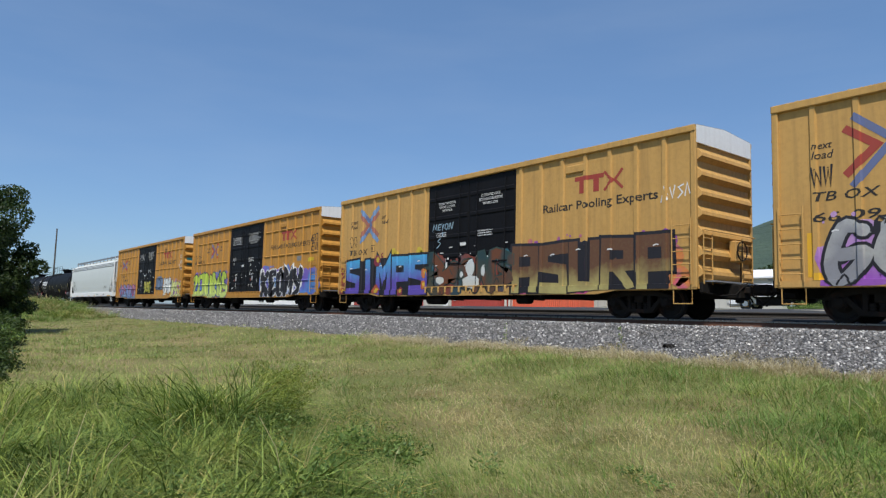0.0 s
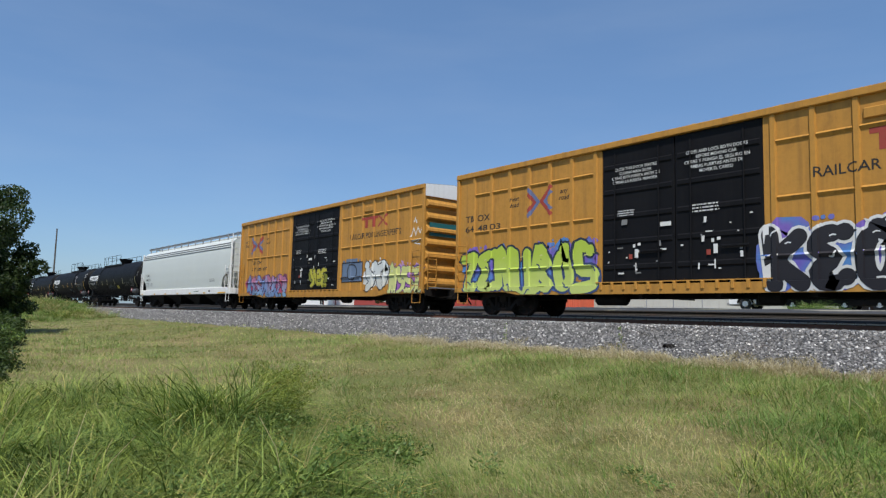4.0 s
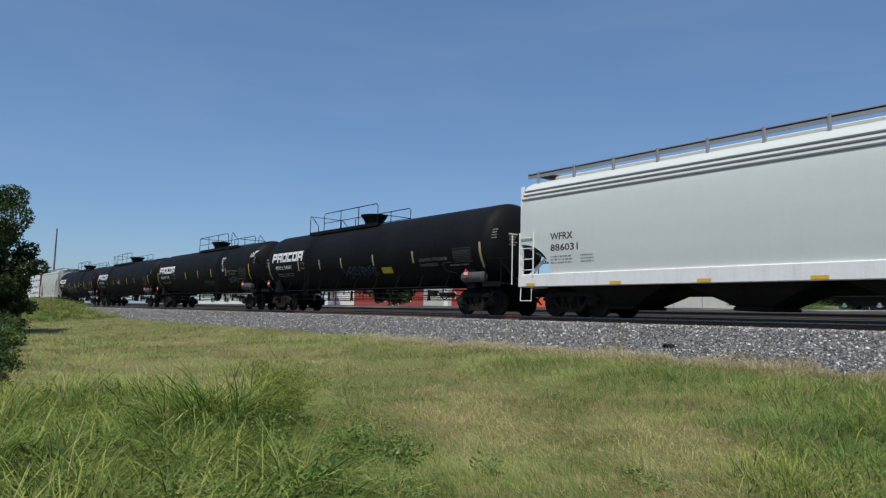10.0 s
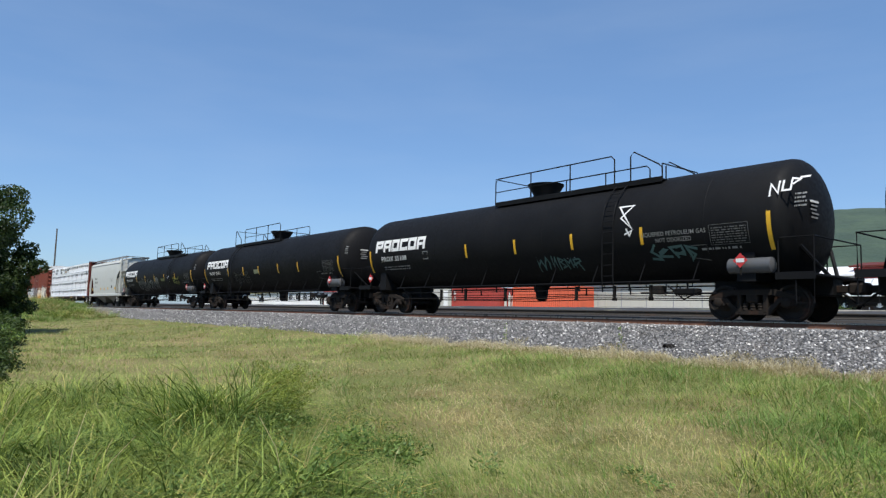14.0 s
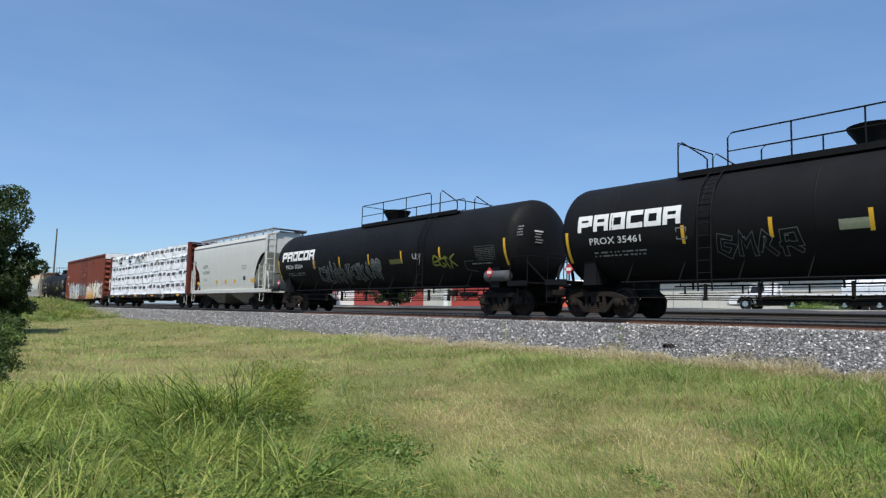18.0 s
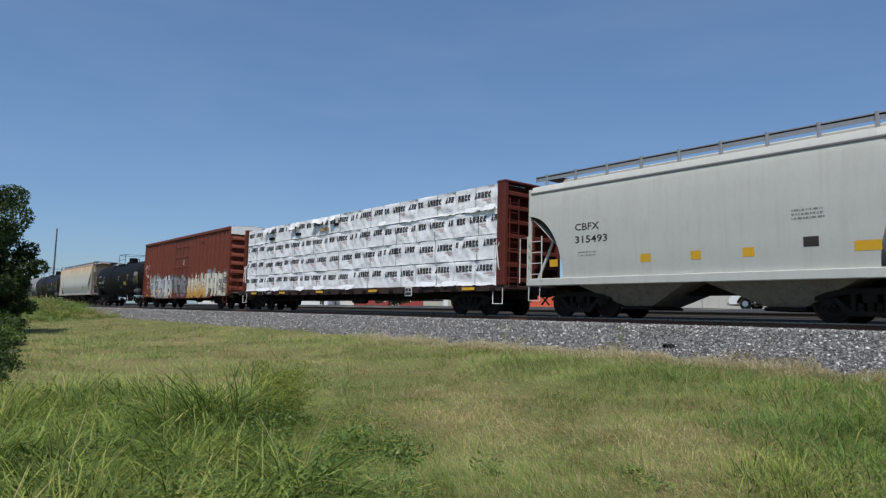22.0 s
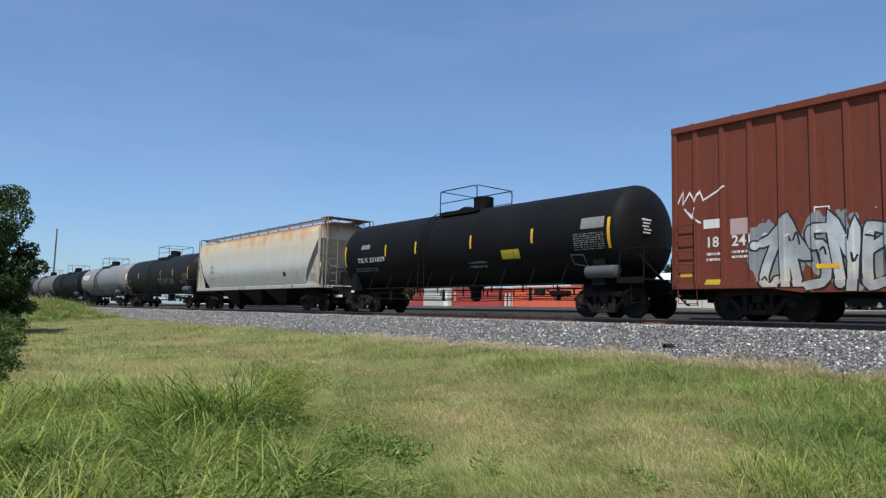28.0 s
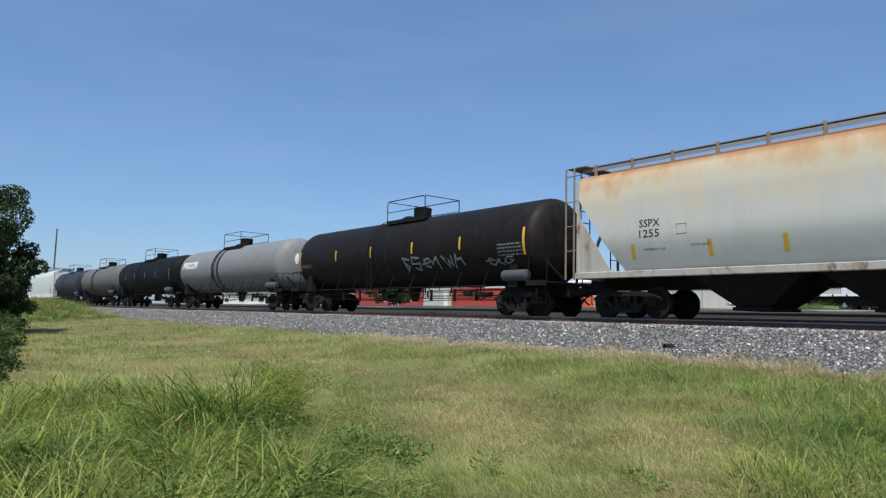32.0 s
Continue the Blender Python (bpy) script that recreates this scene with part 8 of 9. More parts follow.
def tree(name, at, height, radius, leaves, seed, leaf, label, low=0.25, size=0.16, category="tree"):
    rng = random.Random(seed)
    root = thing(name, at, label, category)
    top = Vector((rng.uniform(-0.3, 0.3), rng.uniform(-0.3, 0.3), height * 0.86))
    trunk = part("trunk", Geo().tube([(0, 0, -0.2), (0.05, 0.02, height * 0.25), top * 0.6, top], 0.045 * height * 0.5, 10, True, 0.02), bark, root)
    centres = []
    for k in range(16):
        a = 2.4 * k + rng.uniform(-0.4, 0.4)
        z = height * (low + (0.92 - low) * k / 15)
        reach = radius * (1 - 0.75 * max(0, (z / height - 0.45) / 0.55) ** 1.6) * rng.uniform(0.65, 1.0)
        end_ = Vector((math.cos(a) * reach, math.sin(a) * reach, z + rng.uniform(0.0, 0.1) * height))
        start = Vector((0, 0, z * 0.75))
        if k % 2 == 0:
            part("limb", Geo().tube([start, (start + end_) / 2 + Vector((0, 0, 0.2)), end_], 0.09 * height / 9, 6, True, 0.015), bark, trunk)
        for t_ in (0.4, 0.6, 0.8, 1.0, 1.12):
            q = start.lerp(end_, t_)
            centres.append((q.x + rng.uniform(-0.3, 0.3), q.y + rng.uniform(-0.3, 0.3), q.z + rng.uniform(-0.3, 0.4), radius * rng.uniform(0.13, 0.29)))
    part("crown", leaf_cloud(centres, leaves, size, seed), leaf, root)
    return root


def on_ground(x, y):
    return (x, y, float(ground_z(x, y)))


tree("tree", on_ground(-40.3, 1.5), 9.2, 3.5, 60000, 3, tree_leaf, "dense dark green roadside tree in full leaf", 0.03, 0.085)
tree("tree", on_ground(-41.5, 3.7), 5.2, 2.6, 30000, 14, tree_leaf, "dark shrubby young tree under the roadside tree", 0.0, 0.1)
tree("tree", on_ground(-66.0, -1.0), 8.0, 4.0, 14000, 4, tree_leaf, "dark green tree behind the roadside tree", 0.08, 0.18)
tree("tree", on_ground(-83.0, 57.0), 5.4, 3.0, 9000, 5, tree_leaf, "rounded green tree beside the red shop", 0.15, 0.2)
for k, (x, y, h, r_) in enumerate(((-70, 112, 8, 4.5), (-60, 118, 9, 5), (-51, 110, 8, 4.5), (-130, 100, 9, 6), (-150, 95, 9, 6), (-30, 125, 8, 5), (-118, 92, 7, 4.5))):
    tree("tree", on_ground(x, y), h, r_, 5000, 20 + k, tree_leaf, "green broadleaf tree beyond the yard", 0.1, 0.35)


def bush(name, at, r_, h, leaves, seed, leaf, label, size=0.06):
    rng = random.Random(seed)
    root = thing(name, at, label, "bush")
    stems, centres = Geo(), []
    for k in range(12):
        a = 2.4 * k
        e = (math.cos(a) * r_ * rng.uniform(0.2, 0.8), math.sin(a) * r_ * rng.uniform(0.2, 0.8), h * rng.uniform(0.45, 0.9))
        stems.tube([(0, 0, -0.05), (e[0] * 0.4, e[1] * 0.4, e[2] * 0.55), e], 0.02, 5, True, 0.006)
        centres += [(*e, r_ * rng.uniform(0.3, 0.45)), (e[0] * 0.7, e[1] * 0.7, e[2] * 0.5, r_ * 0.4), (e[0], e[1], e[2] * 0.3, r_ * 0.35)]
    part("stems", stems, bark, root)
    part("leaves", leaf_cloud(centres, leaves, size, seed, 0.9), leaf, root)


bush("bush", on_ground(-22.5, 1.9), 1.1, 0.75, 7000, 31, bush_leaf, "leafy dark green bush in the grass", 0.05)
bush("bush", on_ground(-18.2, 1.6), 0.8, 0.45, 6000, 32, bush_leaf, "leafy green bush in the grass", 0.05)
bush("bush", on_ground(-15.0, 1.3), 0.6, 0.35, 4000, 38, bush_leaf, "leafy green bush in the grass", 0.045)
bush("bush", on_ground(-29.5, 2.9), 1.2, 1.0, 6000, 35, bush_leaf, "low leafy bush on the verge")
bush("bush", on_ground(-26.0, 2.4), 1.1, 1.0, 6000, 36, bush_leaf, "low leafy bush on the verge")
bush("bush", on_ground(-35.2, 2.5), 1.2, 1.3, 6000, 33, tree_leaf, "dark bush under the roadside tree", 0.1)
bush("bush", on_ground(-38.0, 2.4), 1.1, 1.1, 5000, 34, tree_leaf, "dark bush under the roadside tree", 0.1)



# ---- grass ----
def blades(xy, height, width, bend, seed, seg=2, z=None, lean=None):
    """Curved grass blades as one mesh; lean: direction in radians per blade."""
    r_ = np.random.RandomState(seed)
    n_ = len(xy)
    base = np.column_stack([xy, (np.maximum(ground_z(xy[:, 0], xy[:, 1]), np.interp(xy[:, 1], [13.0, 13.3, 15.7], [-2.0, -0.84, -0.21])) if z is None else z) - 0.01])
    az = r_.uniform(0, 2 * np.pi, n_) if lean is None else lean
    dirv = np.column_stack([np.cos(az), np.sin(az), np.zeros(n_)])
    tw = az + np.pi / 2 + r_.uniform(-0.9, 0.9, n_)
    side = np.column_stack([np.cos(tw), np.sin(tw), np.zeros(n_)]) * (width / 2)[:, None]
    tip = r_.uniform(0, 0.7, n_) * r_.uniform(0, 1, n_)
    rows = []
    for k in range(seg + 1):
        t_ = k / seg
        c = base + dirv * (height * (bend * t_ ** 2 + tip * t_))[:, None] + np.column_stack([np.zeros((n_, 2)), height * (t_ - 0.45 * bend * t_ ** 2.5)])
        if k < seg:
            w = 1 - 0.55 * t_
            rows += [c - side * w, c + side * w]
        else:
            rows += [c]
    v = np.stack(rows, 1)
    m = v.shape[1]
    o = np.arange(n_)[:, None] * m
    quads = [o + np.array([2 * k, 2 * k + 1, 2 * k + 3, 2 * k + 2]) for k in range(seg - 1)]
    tris = o + np.array([2 * seg - 2, 2 * seg - 1, 2 * seg])
    me = bpy.data.meshes.new("grass")
    loops = np.concatenate([np.concatenate(quads, 0).ravel() if quads else np.zeros(0, int), tris.ravel()])
    nq = sum(len(q) for q in quads)
    me.vertices.add(n_ * m)
    me.vertices.foreach_set("co", v.ravel().astype(np.float32))
    me.loops.add(len(loops))
    me.loops.foreach_set("vertex_index", loops.astype(np.int32))
    me.polygons.add(nq + n_)
    me.polygons.foreach_set("loop_start", np.concatenate([np.arange(nq) * 4, nq * 4 + np.arange(n_) * 3]).astype(np.int32))
    me.update(calc_edges=True)
    return me


def grass_material(name, green, bright, straw, straw_share=0.2, through_=0.3, dark_share=1.6):
    """Each blade has its own colour between green and bright; a share of them has dried to straw."""
    n = Nodes(name)
    pos = n.place()
    c = n.mix(n.math("POWER", n.island(), dark_share), green, bright)
    one = n.math("FRACT", n.math("MULTIPLY", n.island(), 37.7))
    c = n.mix(n.ramp(one, 1 - straw_share, 1 - straw_share * 0.7), c, straw)
    c = n.mix(n.ramp(n.noise(0.5, 4, co=pos), 0.48, 0.78, 0.0, 0.35), c, straw)
    c = n.mix(n.ramp(n.noise(1.5, 3, co=pos), 0.5, 0.75, 0.0, 0.5), c, tuple(x * 0.55 for x in green))
    n.end(c, 0.75)
    out = n.t.nodes["Material Output"]
    tr = n.t.nodes.new("ShaderNodeBsdfTranslucent")
    n.t.links.new(c, tr.inputs[0])
    mx = n.t.nodes.new("ShaderNodeMixShader")
    mx.inputs[0].default_value = through_
    n.t.links.new(n.bsdf.outputs[0], mx.inputs[1]), n.t.links.new(tr.outputs[0], mx.inputs[2]), n.t.links.new(mx.outputs[0], out.inputs[0])
    return n.mat


lawn_mat = grass_material("lawn grass", (0.175, 0.25, 0.05), (0.375, 0.43, 0.125), (0.50, 0.42, 0.21), 0.24, 0.4)
dry_mat = grass_material("dry thatch", (0.26, 0.22, 0.075), (0.48, 0.41, 0.175), (0.58, 0.50, 0.27), 0.35, 0.35)
straw_mat = grass_material("pale dead straw", (0.416, 0.352, 0.208), (0.624, 0.56, 0.376), (0.656, 0.592, 0.416), 0.3, 0.35)
meadow_mat = grass_material("meadow grass", (0.12, 0.235, 0.045), (0.31, 0.44, 0.12), (0.50, 0.43, 0.22), 0.12, 0.4)
tall_mat = grass_material("tall grass", (0.07, 0.13, 0.012), (0.43, 0.51, 0.095), (0.50, 0.43, 0.13), 0.10, 0.28, 1.9)
broad_mat = grass_material("broad green grass", (0.055, 0.112, 0.012), (0.38, 0.48, 0.10), (0.44, 0.40, 0.12), 0.06, 0.24, 1.9)
weed_leaf = leaf_material("weed leaves", (0.08, 0.152, 0.032), (0.24, 0.336, 0.072), 1.5)
feathery_leaf = leaf_material("yellow-green feathery leaves", (0.128, 0.176, 0.024), (0.336, 0.376, 0.056), 1.5)


def fan(count, seed, near, far, a0=2.0, a1=116.0, over=0.0):
    """Points in the wedge of ground before the tripod, denser near it. Bearings turn from the left edge (-x) to the right."""
    r_ = np.random.RandomState(seed)
    d = near * (far / near) ** r_.uniform(0, 1, count)
    a = np.radians(180 - r_.uniform(a0, a1, count))
    p = np.column_stack([d * np.cos(a), d * np.sin(a)])
    keep = (p[:, 1] < over + 13.15 + 0.35 * np.sin(p[:, 0] * 1.7) + 0.25 * np.sin(p[:, 0] * 4.1)) & (p[:, 1] > -3)
    return p[keep], d[keep], r_


def blobs(p, spots):
    """A soft field that is 1 in the middle of each spot (x, y, radius along x, along y)."""
    v = np.zeros(len(p))
    for x, y, rx, ry in spots:
        v = np.maximum(v, np.exp(-(((p[:, 0] - x) / rx) ** 2 + ((p[:, 1] - y) / ry) ** 2)))
    return v


def patches(p, size, seed):
    """Smooth random values from 0 to 1 in patches of the given size."""
    table = np.random.RandomState(seed).uniform(0, 1, (64, 64))
    q = p / size + 1000.0
    i = np.floor(q).astype(int)
    f = q - i
    f = f * f * (3 - 2 * f)
    i0, i1, j0, j1 = i[:, 0] % 64, (i[:, 0] + 1) % 64, i[:, 1] % 64, (i[:, 1] + 1) % 64
    a = table[i0, j0] * (1 - f[:, 0]) + table[i1, j0] * f[:, 0]
    b = table[i0, j1] * (1 - f[:, 0]) + table[i1, j1] * f[:, 0]
    return a * (1 - f[:, 1]) + b * f[:, 1]


def mottle(p):
    return np.clip(0.5 * patches(p, 1.5, 1) + 0.3 * patches(p, 0.55, 2) + 0.2 * patches(p, 4.0, 3) * 1.3, 0, 1)


def tufts(p):
    """Heights of the uneven turf: small tufts on broader swells."""
    return 0.5 + 1.2 * patches(p, 0.32, 4) ** 1.6 * (0.5 + 0.8 * patches(p, 1.3, 5))


def combed(p, r_):
    """Directions in which wind and mowing have laid the blades."""
    return 2 * np.pi * patches(p, 1.1, 6) + 2.2 * patches(p, 0.4, 7) + r_.normal(0, 0.75, len(p))


DRY = ((-3.0, 5.3, 1.3, 0.8), (-4.2, 6.8, 2.6, 1.5), (-6.4, 6.4, 1.8, 1.3), (-3.6, 8.2, 1.2, 0.9), (-9.3, 7.8, 2.2, 1.3), (-12.5, 8.6, 3.0, 0.8), (-25, 8.6, 4, 0.7), (-2.3, 6.3, 1.0, 0.9))
LUSH = ((-7.2, 11.4, 3.2, 1.2), (-4.2, 10.9, 1.8, 1.5), (-3.0, 9.2, 0.7, 1.2), (-10.5, 10.6, 1.6, 0.8), (-20, 10.8, 3.0, 0.8), (-13.5, 6.6, 2.0, 0.8), (-28, 6.0, 4, 1.0))
RANK = ((-6.5, 1.2, 2.5, 1.4), (-9.0, 2.0, 3.0, 1.6), (-8.6, 3.6, 2.6, 1.0), (-12.0, 3.2, 3.0, 1.4))


def dryness(p):
    return np.clip(blobs(p, DRY) * (0.8 + 0.7 * mottle(p)) - 0.6 * blobs(p, RANK), 0, 1)


p, d, r_ = fan(430000, 1, 3.6, 75)
dry = dryness(p)
fringe = smooth(12.0, 12.7, p[:, 1]) * smooth(-26, -8, p[:, 0])
keep = r_.uniform(0, 1, len(p)) > np.maximum(0.75 * dry, 0.85 * fringe) + 0.12
p, d, dry = p[keep], d[keep], dry[keep]
h = (0.07 + 0.15 * r_.uniform(0, 1, len(p)) ** 2) * tufts(p) * (1 + 0.5 * blobs(p, LUSH)) + 0.03
w = 0.0028 + 0.00045 * d
tagged(part("lawn_grass", blades(p, h, w, r_.uniform(0.3, 1.7, len(p)), 2, lean=combed(p, r_)), lawn_mat), "short green and straw-coloured grass", "grass", kind="stuff")

# the same lawn round and behind the tripod
r_ = np.random.RandomState(77)
p = np.column_stack([r_.uniform(-16, 16, 45000), r_.uniform(-14, 12.8, 45000)])
turn_ = np.degrees(np.arctan2(p[:, 1], -p[:, 0]))
p = p[(np.hypot(p[:, 0], p[:, 1]) < 3.6) | (turn_ < 2) | (turn_ > 116)]
tagged(part("lawn_grass", blades(p, r_.uniform(0.05, 0.16, len(p)), np.full(len(p), 0.012), r_.uniform(0.4, 1.8, len(p)), 78), lawn_mat), "short grass round the camera's standpoint", "grass", kind="stuff")

# brown thatch in patches, and a dry fringe along the ballast foot
p, d, r_ = fan(460000, 3, 3.6, 60, over=0.35)
fringe = smooth(12.0, 12.8, p[:, 1]) * smooth(-26, -8, p[:, 0])
keep = r_.uniform(0, 1, len(p)) < 0.08 + 0.75 * np.maximum(dryness(p), 1.2 * fringe)
p, d, fringe = p[keep], d[keep], fringe[keep]
h = (0.03 + 0.12 * r_.uniform(0, 1, len(p)) ** 1.5) * (0.4 + 0.6 * tufts(p)) + 0.2 * fringe * r_.uniform(0, 1, len(p)) ** 2
strip = np.column_stack([r_.uniform(-20, 1.5, 26000), 12.95 + r_.normal(0, 0.26, 26000)])
strip = strip[strip[:, 1] < 13.4 + 0.3 * np.sin(strip[:, 0] * 1.7) + 0.25 * np.sin(strip[:, 0] * 4.1)]
tagged(part("dry_grass", blades(p, h, 0.0024 + 0.00055 * d, r_.uniform(0.5, 2.6, len(p)), 4, lean=combed(p, r_)), dry_mat), "brown matted dry grass in patches", "grass", kind="stuff")

h = 0.06 + 0.24 * r_.uniform(0, 1, len(strip)) ** 2
tagged(part("straw_fringe", blades(strip, h, np.full(len(strip), 0.009), r_.uniform(0.4, 2.0, len(strip)), 9), straw_mat), "pale dead straw along the foot of the ballast", "grass", kind="stuff")

p, d, r_ = fan(150000, 5, 4.5, 60)
keep = r_.uniform(0, 1, len(p)) < (0.03 + 0.85 * blobs(p, LUSH) * (0.5 + 0.7 * mottle(p))) * (1 - smooth(11.7, 12.5, p[:, 1]))
p, d = p[keep], d[keep]
h = (0.12 + 0.26 * r_.uniform(0, 1, len(p)) ** 1.5) * (0.6 + 0.5 * tufts(p))
tagged(part("meadow_grass", blades(p, h, 0.0035 + 0.00055 * d, r_.uniform(0.2, 1.4, len(p)), 6, 3), meadow_mat), "longer bright green grass standing in patches", "grass", kind="stuff")

# thick low growth under the tall tussocks, and long grass towards the culvert side
p, d, r_ = fan(120000, 15, 4.2, 22, 2.0, 76.0)
bearing = np.degrees(np.arctan2(p[:, 1], -p[:, 0]))
want = np.maximum(smooth(30, 14, bearing + 1.2 * (d - 5)) * smooth(16, 10, d), 0.25 * smooth(60, 70, bearing) * smooth(11.5, 8.5, d)) * (0.3 + 0.9 * mottle(p))
keep = r_.uniform(0, 1, len(p)) < want
p, d = p[keep], d[keep]
h = (0.10 + 0.22 * r_.uniform(0, 1, len(p))) * (0.5 + 0.7 * tufts(p))
tagged(part("undergrowth_grass", blades(p, h, 0.006 + 0.0007 * d, r_.uniform(0.2, 1.3, len(p)), 16, 3), broad_mat), "dense dark green grass between the tall tussocks", "grass", kind="stuff")


def tussock(x, y, spread_, height, count, seed, label="arching tussock of tall grass", wide=0.009, mat=None, stalks=True, droop=(0.25, 2.1)):
    r_ = np.random.RandomState(seed)
    a = r_.uniform(0, 2 * np.pi, count)
    rr = spread_ * 0.5 * np.sqrt(r_.uniform(0, 1, count))
    xy = np.column_stack([np.cos(a) * rr, np.sin(a) * rr])
    z = np.zeros(count)
    tall = r_.uniform(0.25, 1.1, count)
    me = blades(xy, height * tall, wide * r_.uniform(0.35, 1.3, count), r_.uniform(*droop, count), seed, 4, z, a + r_.uniform(-1.6, 1.6, count))
    root = thing("grass_tussock", (x, y, float(ground_z(x, y))), label, "grass", "tall grass tussocks")
    part("foliage", me, mat or tall_mat, root)
    if stalks:
        g = Geo()
        for k in range(max(2, count // 90)):
            b = r_.uniform(0, 6.28)
            e = (math.cos(b) * spread_ * 0.5, math.sin(b) * spread_ * 0.5, height * r_.uniform(0.8, 1.2))
            g.tube([(0.2 * e[0], 0.2 * e[1], 0), (0.5 * e[0], 0.5 * e[1], e[2] * 0.6), e], 0.004, 4, True, 0.002)
        part("seed_head", g, dry_mat, root)


rng = random.Random(8)
for k in range(96):
    # the rank growth to the left
    dist = 4.6 * (13.0 / 4.6) ** rng.uniform(0, 1)
    b = radians(180 - rng.uniform(3, 30 - 1.5 * (dist - 4.6)))
    kind = k % 3
    tussock(dist * math.cos(b), dist * math.sin(b), rng.uniform(0.5, 1.1), rng.uniform(0.28, 0.68), 330, 100 + k,
            "arching tussock of tall grass" if kind else "tussock of broad-bladed green grass", (0.017, 0.012, 0.009)[kind], broad_mat if kind == 0 else tall_mat, k % 5 == 0)
for k, (x, y) in enumerate(((-7.9, 3.05), (-8.3, 3.3), (-7.6, 3.2), (-8.1, 2.75), (-8.7, 3.0), (-8.4, 3.75), (-9.3, 3.5), (-9.8, 3.0), (-7.4, 2.6))):
    tussock(x, y, rng.uniform(0.5, 0.8), (1.2, 0.95, 0.7, 0.85, 0.65, 1.0, 0.6, 0.75, 0.55)[k], 300, 200 + k, "tall clump of broad green grass", 0.018, (broad_mat, tall_mat)[k % 2], k == 1, (0.15, 1.9))
for k in range(26):
    dist, b = rng.uniform(9.0, 13.5), radians(180 - rng.uniform(58, 108))
    if dist * math.sin(b) < 11.5:
        tussock(dist * math.cos(b), dist * math.sin(b), 0.6, rng.uniform(0.28, 0.45), 110, 300 + k, "low seeding tussock near the ballast", 0.009, meadow_mat)
for k in range(24):
    dist, b = rng.uniform(6.2, 11.5), radians(180 - rng.uniform(62, 78))
    tussock(dist * math.cos(b), dist * math.sin(b), rng.uniform(0.7, 1.2), rng.uniform(0.22, 0.45), 200, 800 + k, "long green grass leaning in the wind", 0.008, meadow_mat if k % 2 else tall_mat, k % 5 == 0)
for k in range(110):
    x, y = rng.uniform(-78, -54), rng.uniform(6.5, 12.8)
    tussock(x, y, 1.8, rng.uniform(0.5, 1.05), 150, 400 + k, "rank bright green grass on the bank", 0.03, (meadow_mat, tall_mat, meadow_mat, dry_mat)[k % 4], k % 4 == 0)


for k in range(9):
    tussock(-24.3 + 0.34 * k, 55.6 + 0.2 * (k % 3), 1.2, 0.75 + 0.5 * (k in (3, 4, 5)), 120, 700 + k, "spiky yellow green weed clump by the trailer", 0.035, meadow_mat, False)


def weed(x, y, r0, h, leaves, seed, size, leaf=None, label="low broad-leaved green weed in the grass"):
    rng2 = random.Random(seed)
    root = thing("weed", on_ground(x, y), label, "weed", "broad-leaved weeds")
    stems, centres = [], []
    for k in range(7):
        a, reach = 2.4 * k, r0 * rng2.uniform(0.3, 1.0)
        e = (math.cos(a) * reach, math.sin(a) * reach, h * rng2.uniform(0.6, 1.0))
        stems.append(Geo().tube([(0, 0, -0.02), (e[0] * 0.35, e[1] * 0.35, e[2] * 0.75), e], 0.005, 4, True, 0.002))
        centres += [(e[0] * q, e[1] * q, e[2] * (0.25 + 0.75 * q), 0.05 + 0.14 * r0) for q in (0.5, 0.75, 1.0)]
    part("leaves", leaf_cloud(centres, leaves, size, seed, 0.7), leaf or weed_leaf, root)
    for g in stems:
        part("stem", g, tall_mat, root)


for k in range(50):
    dist, b = rng.uniform(4.8, 9.5), radians(180 - rng.uniform(7, 38))
    weed(dist * math.cos(b), dist * math.sin(b), rng.uniform(0.25, 0.5), rng.uniform(0.12, 0.36), 380, 500 + k, rng.choice((0.014, 0.02, 0.026)))
for x, y, r0, h in ((-8.6, 4.2, 0.6, 0.7), (-9.4, 4.6, 0.6, 0.65), (-8.0, 3.9, 0.5, 0.5), (-10.2, 4.9, 0.5, 0.6)):
    weed(x, y, r0, h, 2200, int(-x * 10), 0.016, feathery_leaf, "yellow-green feathery weed with arching stems")
for k in range(8):
    dist, b = rng.uniform(4.8, 7.0), radians(180 - rng.uniform(38, 60))
    weed(dist * math.cos(b), dist * math.sin(b), 0.16, rng.uniform(0.08, 0.2), 70, 560 + k, 0.024)
for k, (x, y) in enumerate(((-30.0, 2.6), (-26.0, 2.6), (-24.0, 2.2))):
    weed(x, y, 1.0, 0.8, 1500, 580 + k, 0.05, None, "rank green weed under the bushes")
for x in (-13.6, -9.8):
    root = thing("dry_stalk", on_ground(x, 13.25), "lone dry weed stalk at the ballast edge", "weed", "dry stalks")
    part("stalk", Geo().tube([(0, 0, 0), (0.03, 0, 0.3), (0.05, 0.02, 0.6)], 0.006, 5, True, 0.003), dry_mat, root)
    part("leaves", leaf_cloud([(0.03, 0, 0.2 + 0.1 * j, 0.06) for j in range(5)], 40, 0.03, int(-x * 10)), weed_leaf, root)

# ---- ballast stones and sleepers ----
n = Nodes("ballast stone")
c = n.mix(n.island(), (0.042, 0.042, 0.044), (0.38, 0.37, 0.355))
c = n.mix(n.ramp(n.noise(30, 3, co=n.place()), 0.4, 0.75, 0, 0.4), c, (0.13, 0.125, 0.12))
c = n.mix(n.ramp(n.island(), 0.90, 0.92), c, (0.64, 0.62, 0.59))
stone_mat = n.end(c, 0.6)


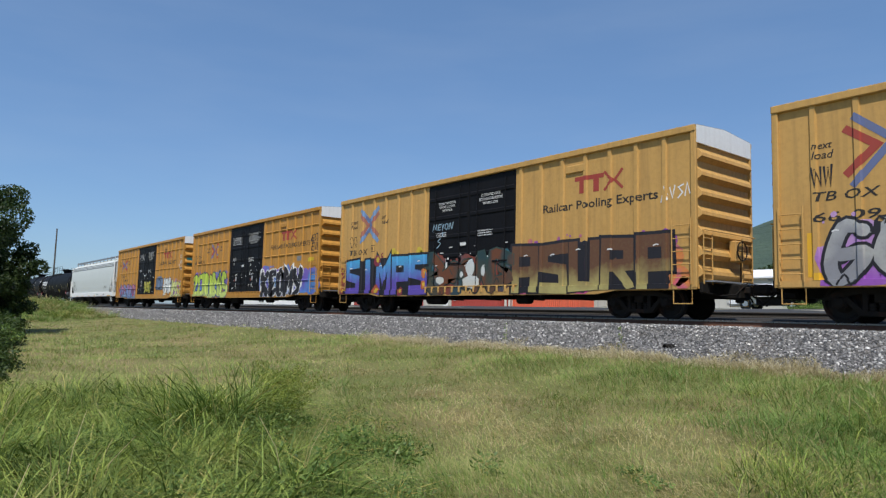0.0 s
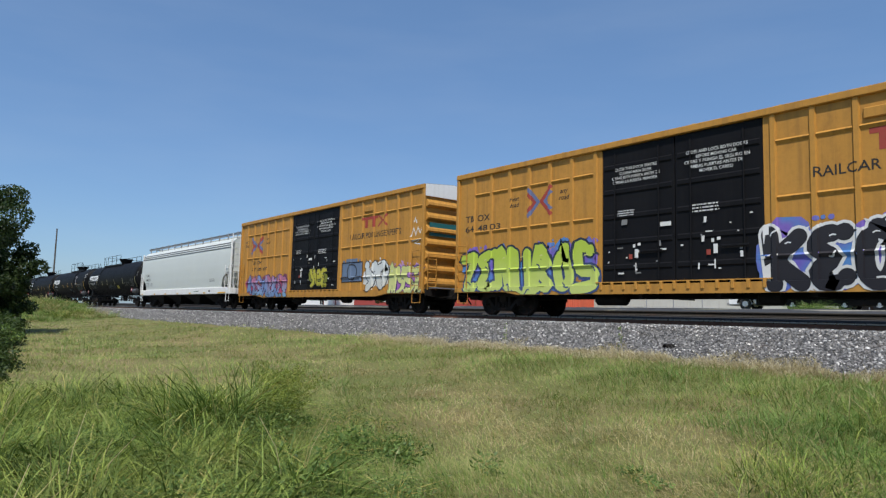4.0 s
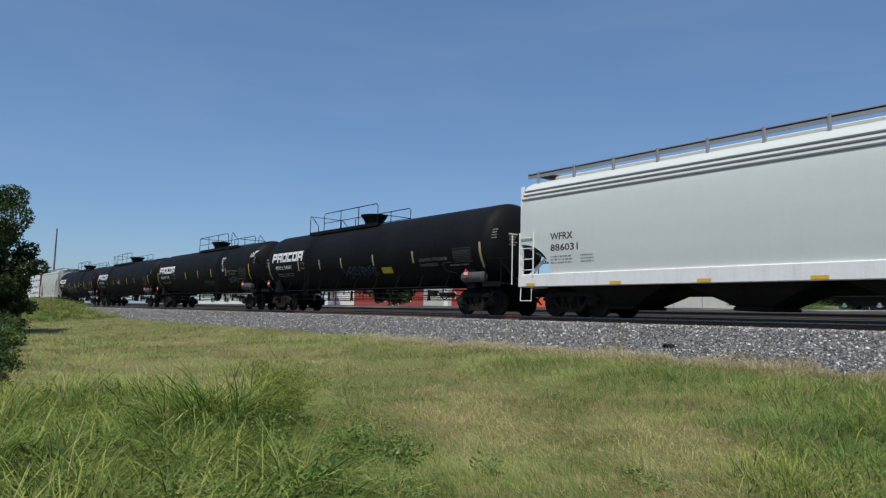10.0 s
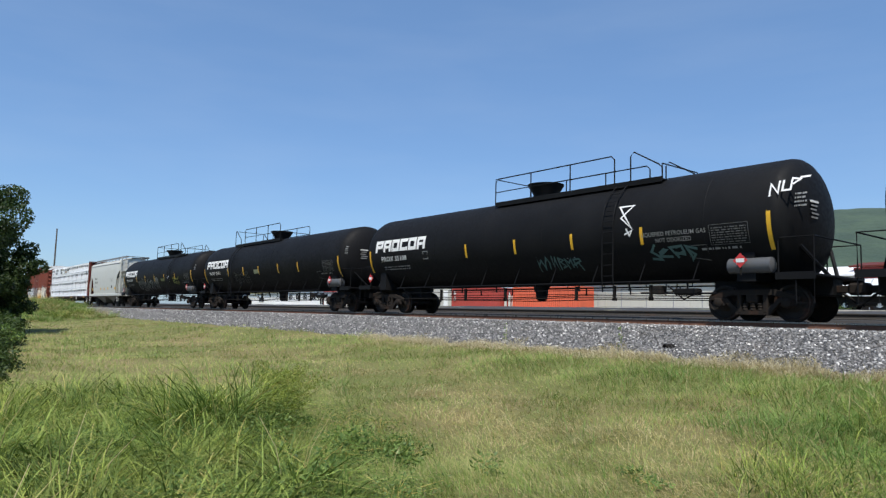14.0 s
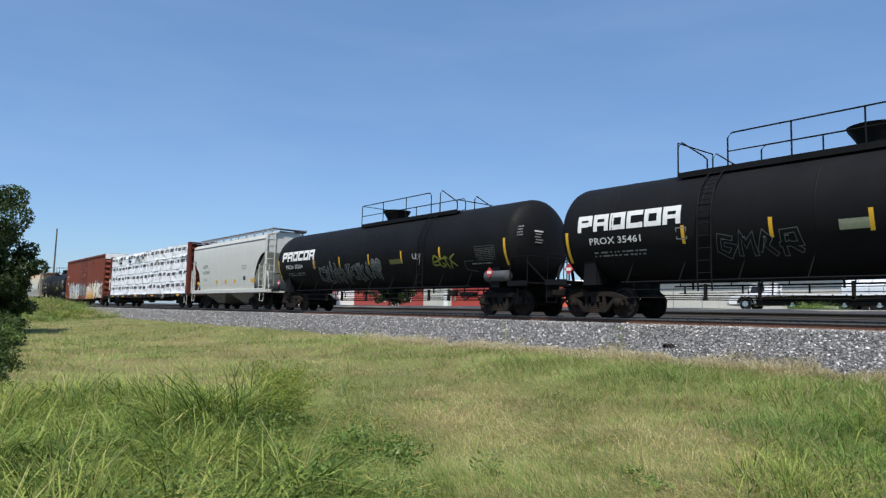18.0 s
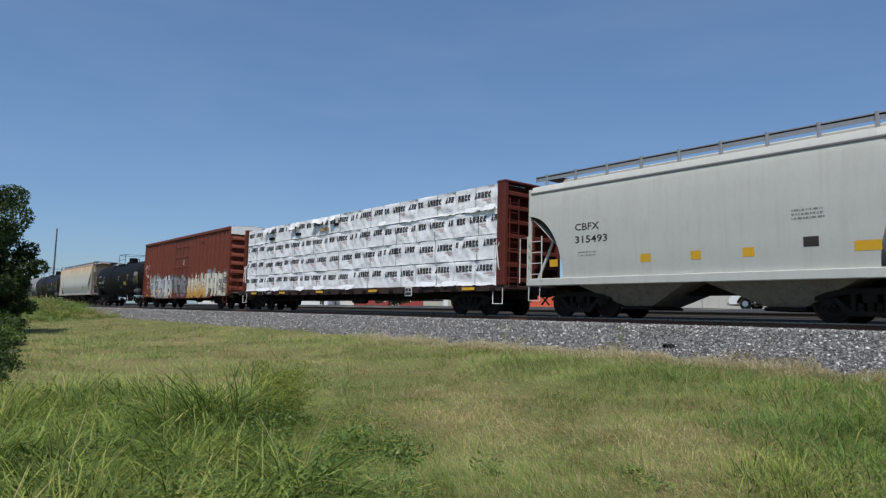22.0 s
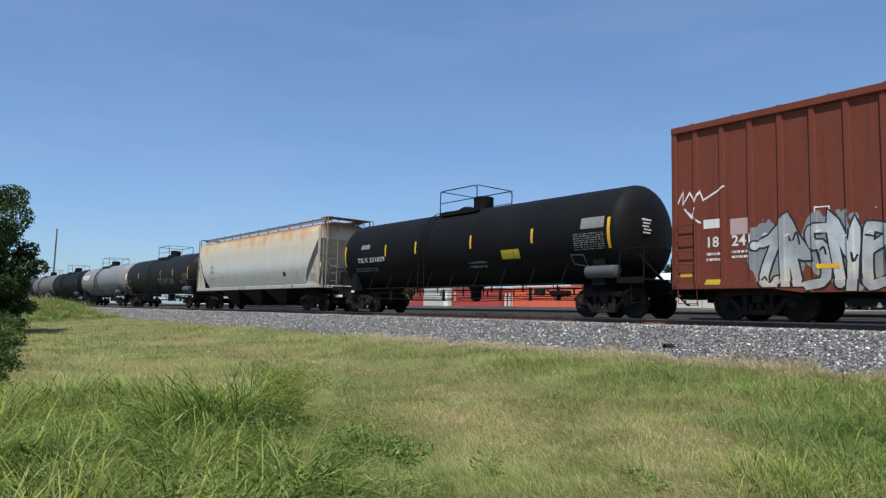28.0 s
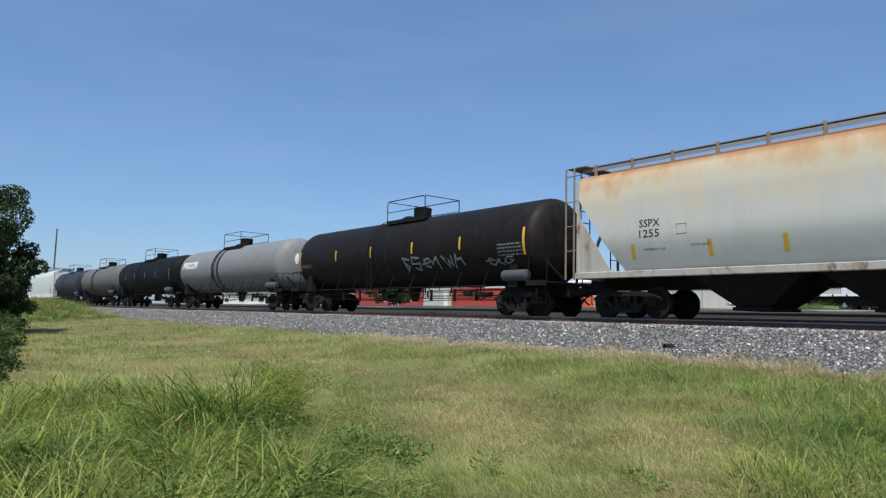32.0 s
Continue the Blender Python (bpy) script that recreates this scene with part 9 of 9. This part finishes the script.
def stones(count, x0, x1, seed, size0, size1):
    r_ = np.random.RandomState(seed)
    x = x1 - (x1 - x0) * r_.uniform(0, 1, count) ** 1.9
    y = r_.uniform(13.0, 20.4, count)
    y = np.where(y > 17.2, r_.uniform(13.0, 17.2, count), y)
    ys_, zs_ = [q[0] for q in section[:6]], [q[1] for q in section[:6]]
    z = np.interp(y, ys_, zs_)
    s = r_.uniform(size0, size1, count)
    cube = np.array([(1, 0, 0), (-1, 0, 0), (0, 1, 0), (0, -1, 0), (0, 0, 1), (0, 0, -1)], float)
    v = (cube[None] * r_.uniform(0.55, 1.1, (count, 6, 1)) + r_.uniform(-0.3, 0.3, (count, 6, 3))) * s[:, None, None]
    q = r_.normal(size=(count, 4))
    q /= np.linalg.norm(q, axis=1)[:, None]
    w_, a, b, c_ = q.T
    R = np.stack([1 - 2 * (b * b + c_ * c_), 2 * (a * b - c_ * w_), 2 * (a * c_ + b * w_), 2 * (a * b + c_ * w_), 1 - 2 * (a * a + c_ * c_), 2 * (b * c_ - a * w_),
                  2 * (a * c_ - b * w_), 2 * (b * c_ + a * w_), 1 - 2 * (a * a + b * b)], -1).reshape(-1, 3, 3)
    v = np.einsum("nij,nkj->nki", R, v) + np.stack([x, y, z + s * 0.2], -1)[:, None]
    faces = np.array([(0, 2, 4), (2, 1, 4), (1, 3, 4), (3, 0, 4), (2, 0, 5), (1, 2, 5), (3, 1, 5), (0, 3, 5)])
    f = (np.arange(count)[:, None, None] * 6 + faces[None]).reshape(-1, 3)
    me = bpy.data.meshes.new("ballast_stones")
    me.from_pydata(v.reshape(-1, 3).tolist(), [], f.tolist())
    return me


tagged(part("ballast_stones", stones(66000, -85, 2, 1, 0.018, 0.044), stone_mat), "loose grey crushed stones on the shoulder", "ballast", kind="stuff")
root = thing("drain_pipe", (-8.94, 13.95, -0.66), "black end of a drain pipe in the ballast", "pipe")
part("pipe", Geo().lathe_x([(-0.1, 0.06), (-0.1, 0.08), (0.12, 0.08), (0.12, 0.06), (0.0, 0.055)], 0, 0, 16), under_paint, root, smooth=True)
root.rotation_euler = (0, 0, radians(-115))

tie_mesh = Geo().box(-0.115, 0.115, -1.3, 1.3, -0.36, -0.182, 0.015).mesh("sleeper")
tie_mesh.materials.append(old_tie)
plate_mesh = Geo().box(-0.1, 0.1, -0.16, 0.16, -0.184, -0.176).box(-0.02, 0.02, -0.11, -0.07, -0.176, -0.15).box(-0.02, 0.02, 0.07, 0.11, -0.176, -0.15).mesh("tie_plate")
plate_mesh.materials.append(rust_rail)
sleepers = thing("sleepers", (0, TRACK_Y, 0), "creosoted wooden sleepers under the near track", "sleeper", kind="structure")
for k in range(150):
    x = 4 - 0.53 * k
    o = part("sleeper", tie_mesh, old_tie, sleepers, at=(x, 0, 0.008))
    part("tie_plate", plate_mesh, rust_rail, o, at=(0, -0.755, 0))

# ---- the train's run ----
def run(t):
    """Metres that the train has gone after t seconds: it gathers speed from 7.3 to 8.5 m/s."""
    u = t / 16 - 1
    return 129.50 * u + 7.06 * u * u - 0.87 * u ** 3 - 1.20 * u ** 4 + 122.77


def motions():
    for root, middle in cars:
        walk(root, [(t, pose(middle + run(t), TRACK_Y, 0)) for t in range(0, 33)])
    for ob, (x, y, z), turn in riders:
        walk(ob, [(t, pose(x + run(t), y, z, *turn)) for t in range(0, 33)])
    # all wheels turn alike: two wheelsets are keyed, the others share their keys
    count = 480
    keys = {}
    for wheel, k in wheels:
        if k not in keys:
            walk(wheel, [(32.0 * i / count, pose(k, 0, 0.457, 0, math.degrees(run(32.0 * i / count) / 0.457), 0)) for i in range(count + 1)])
            keys[k] = wheel.animation_data
        else:
            wheel.rotation_mode = "QUATERNION"
            data = wheel.animation_data_create()
            data.action = keys[k].action
            data.action_slot = keys[k].action_slot


motions()
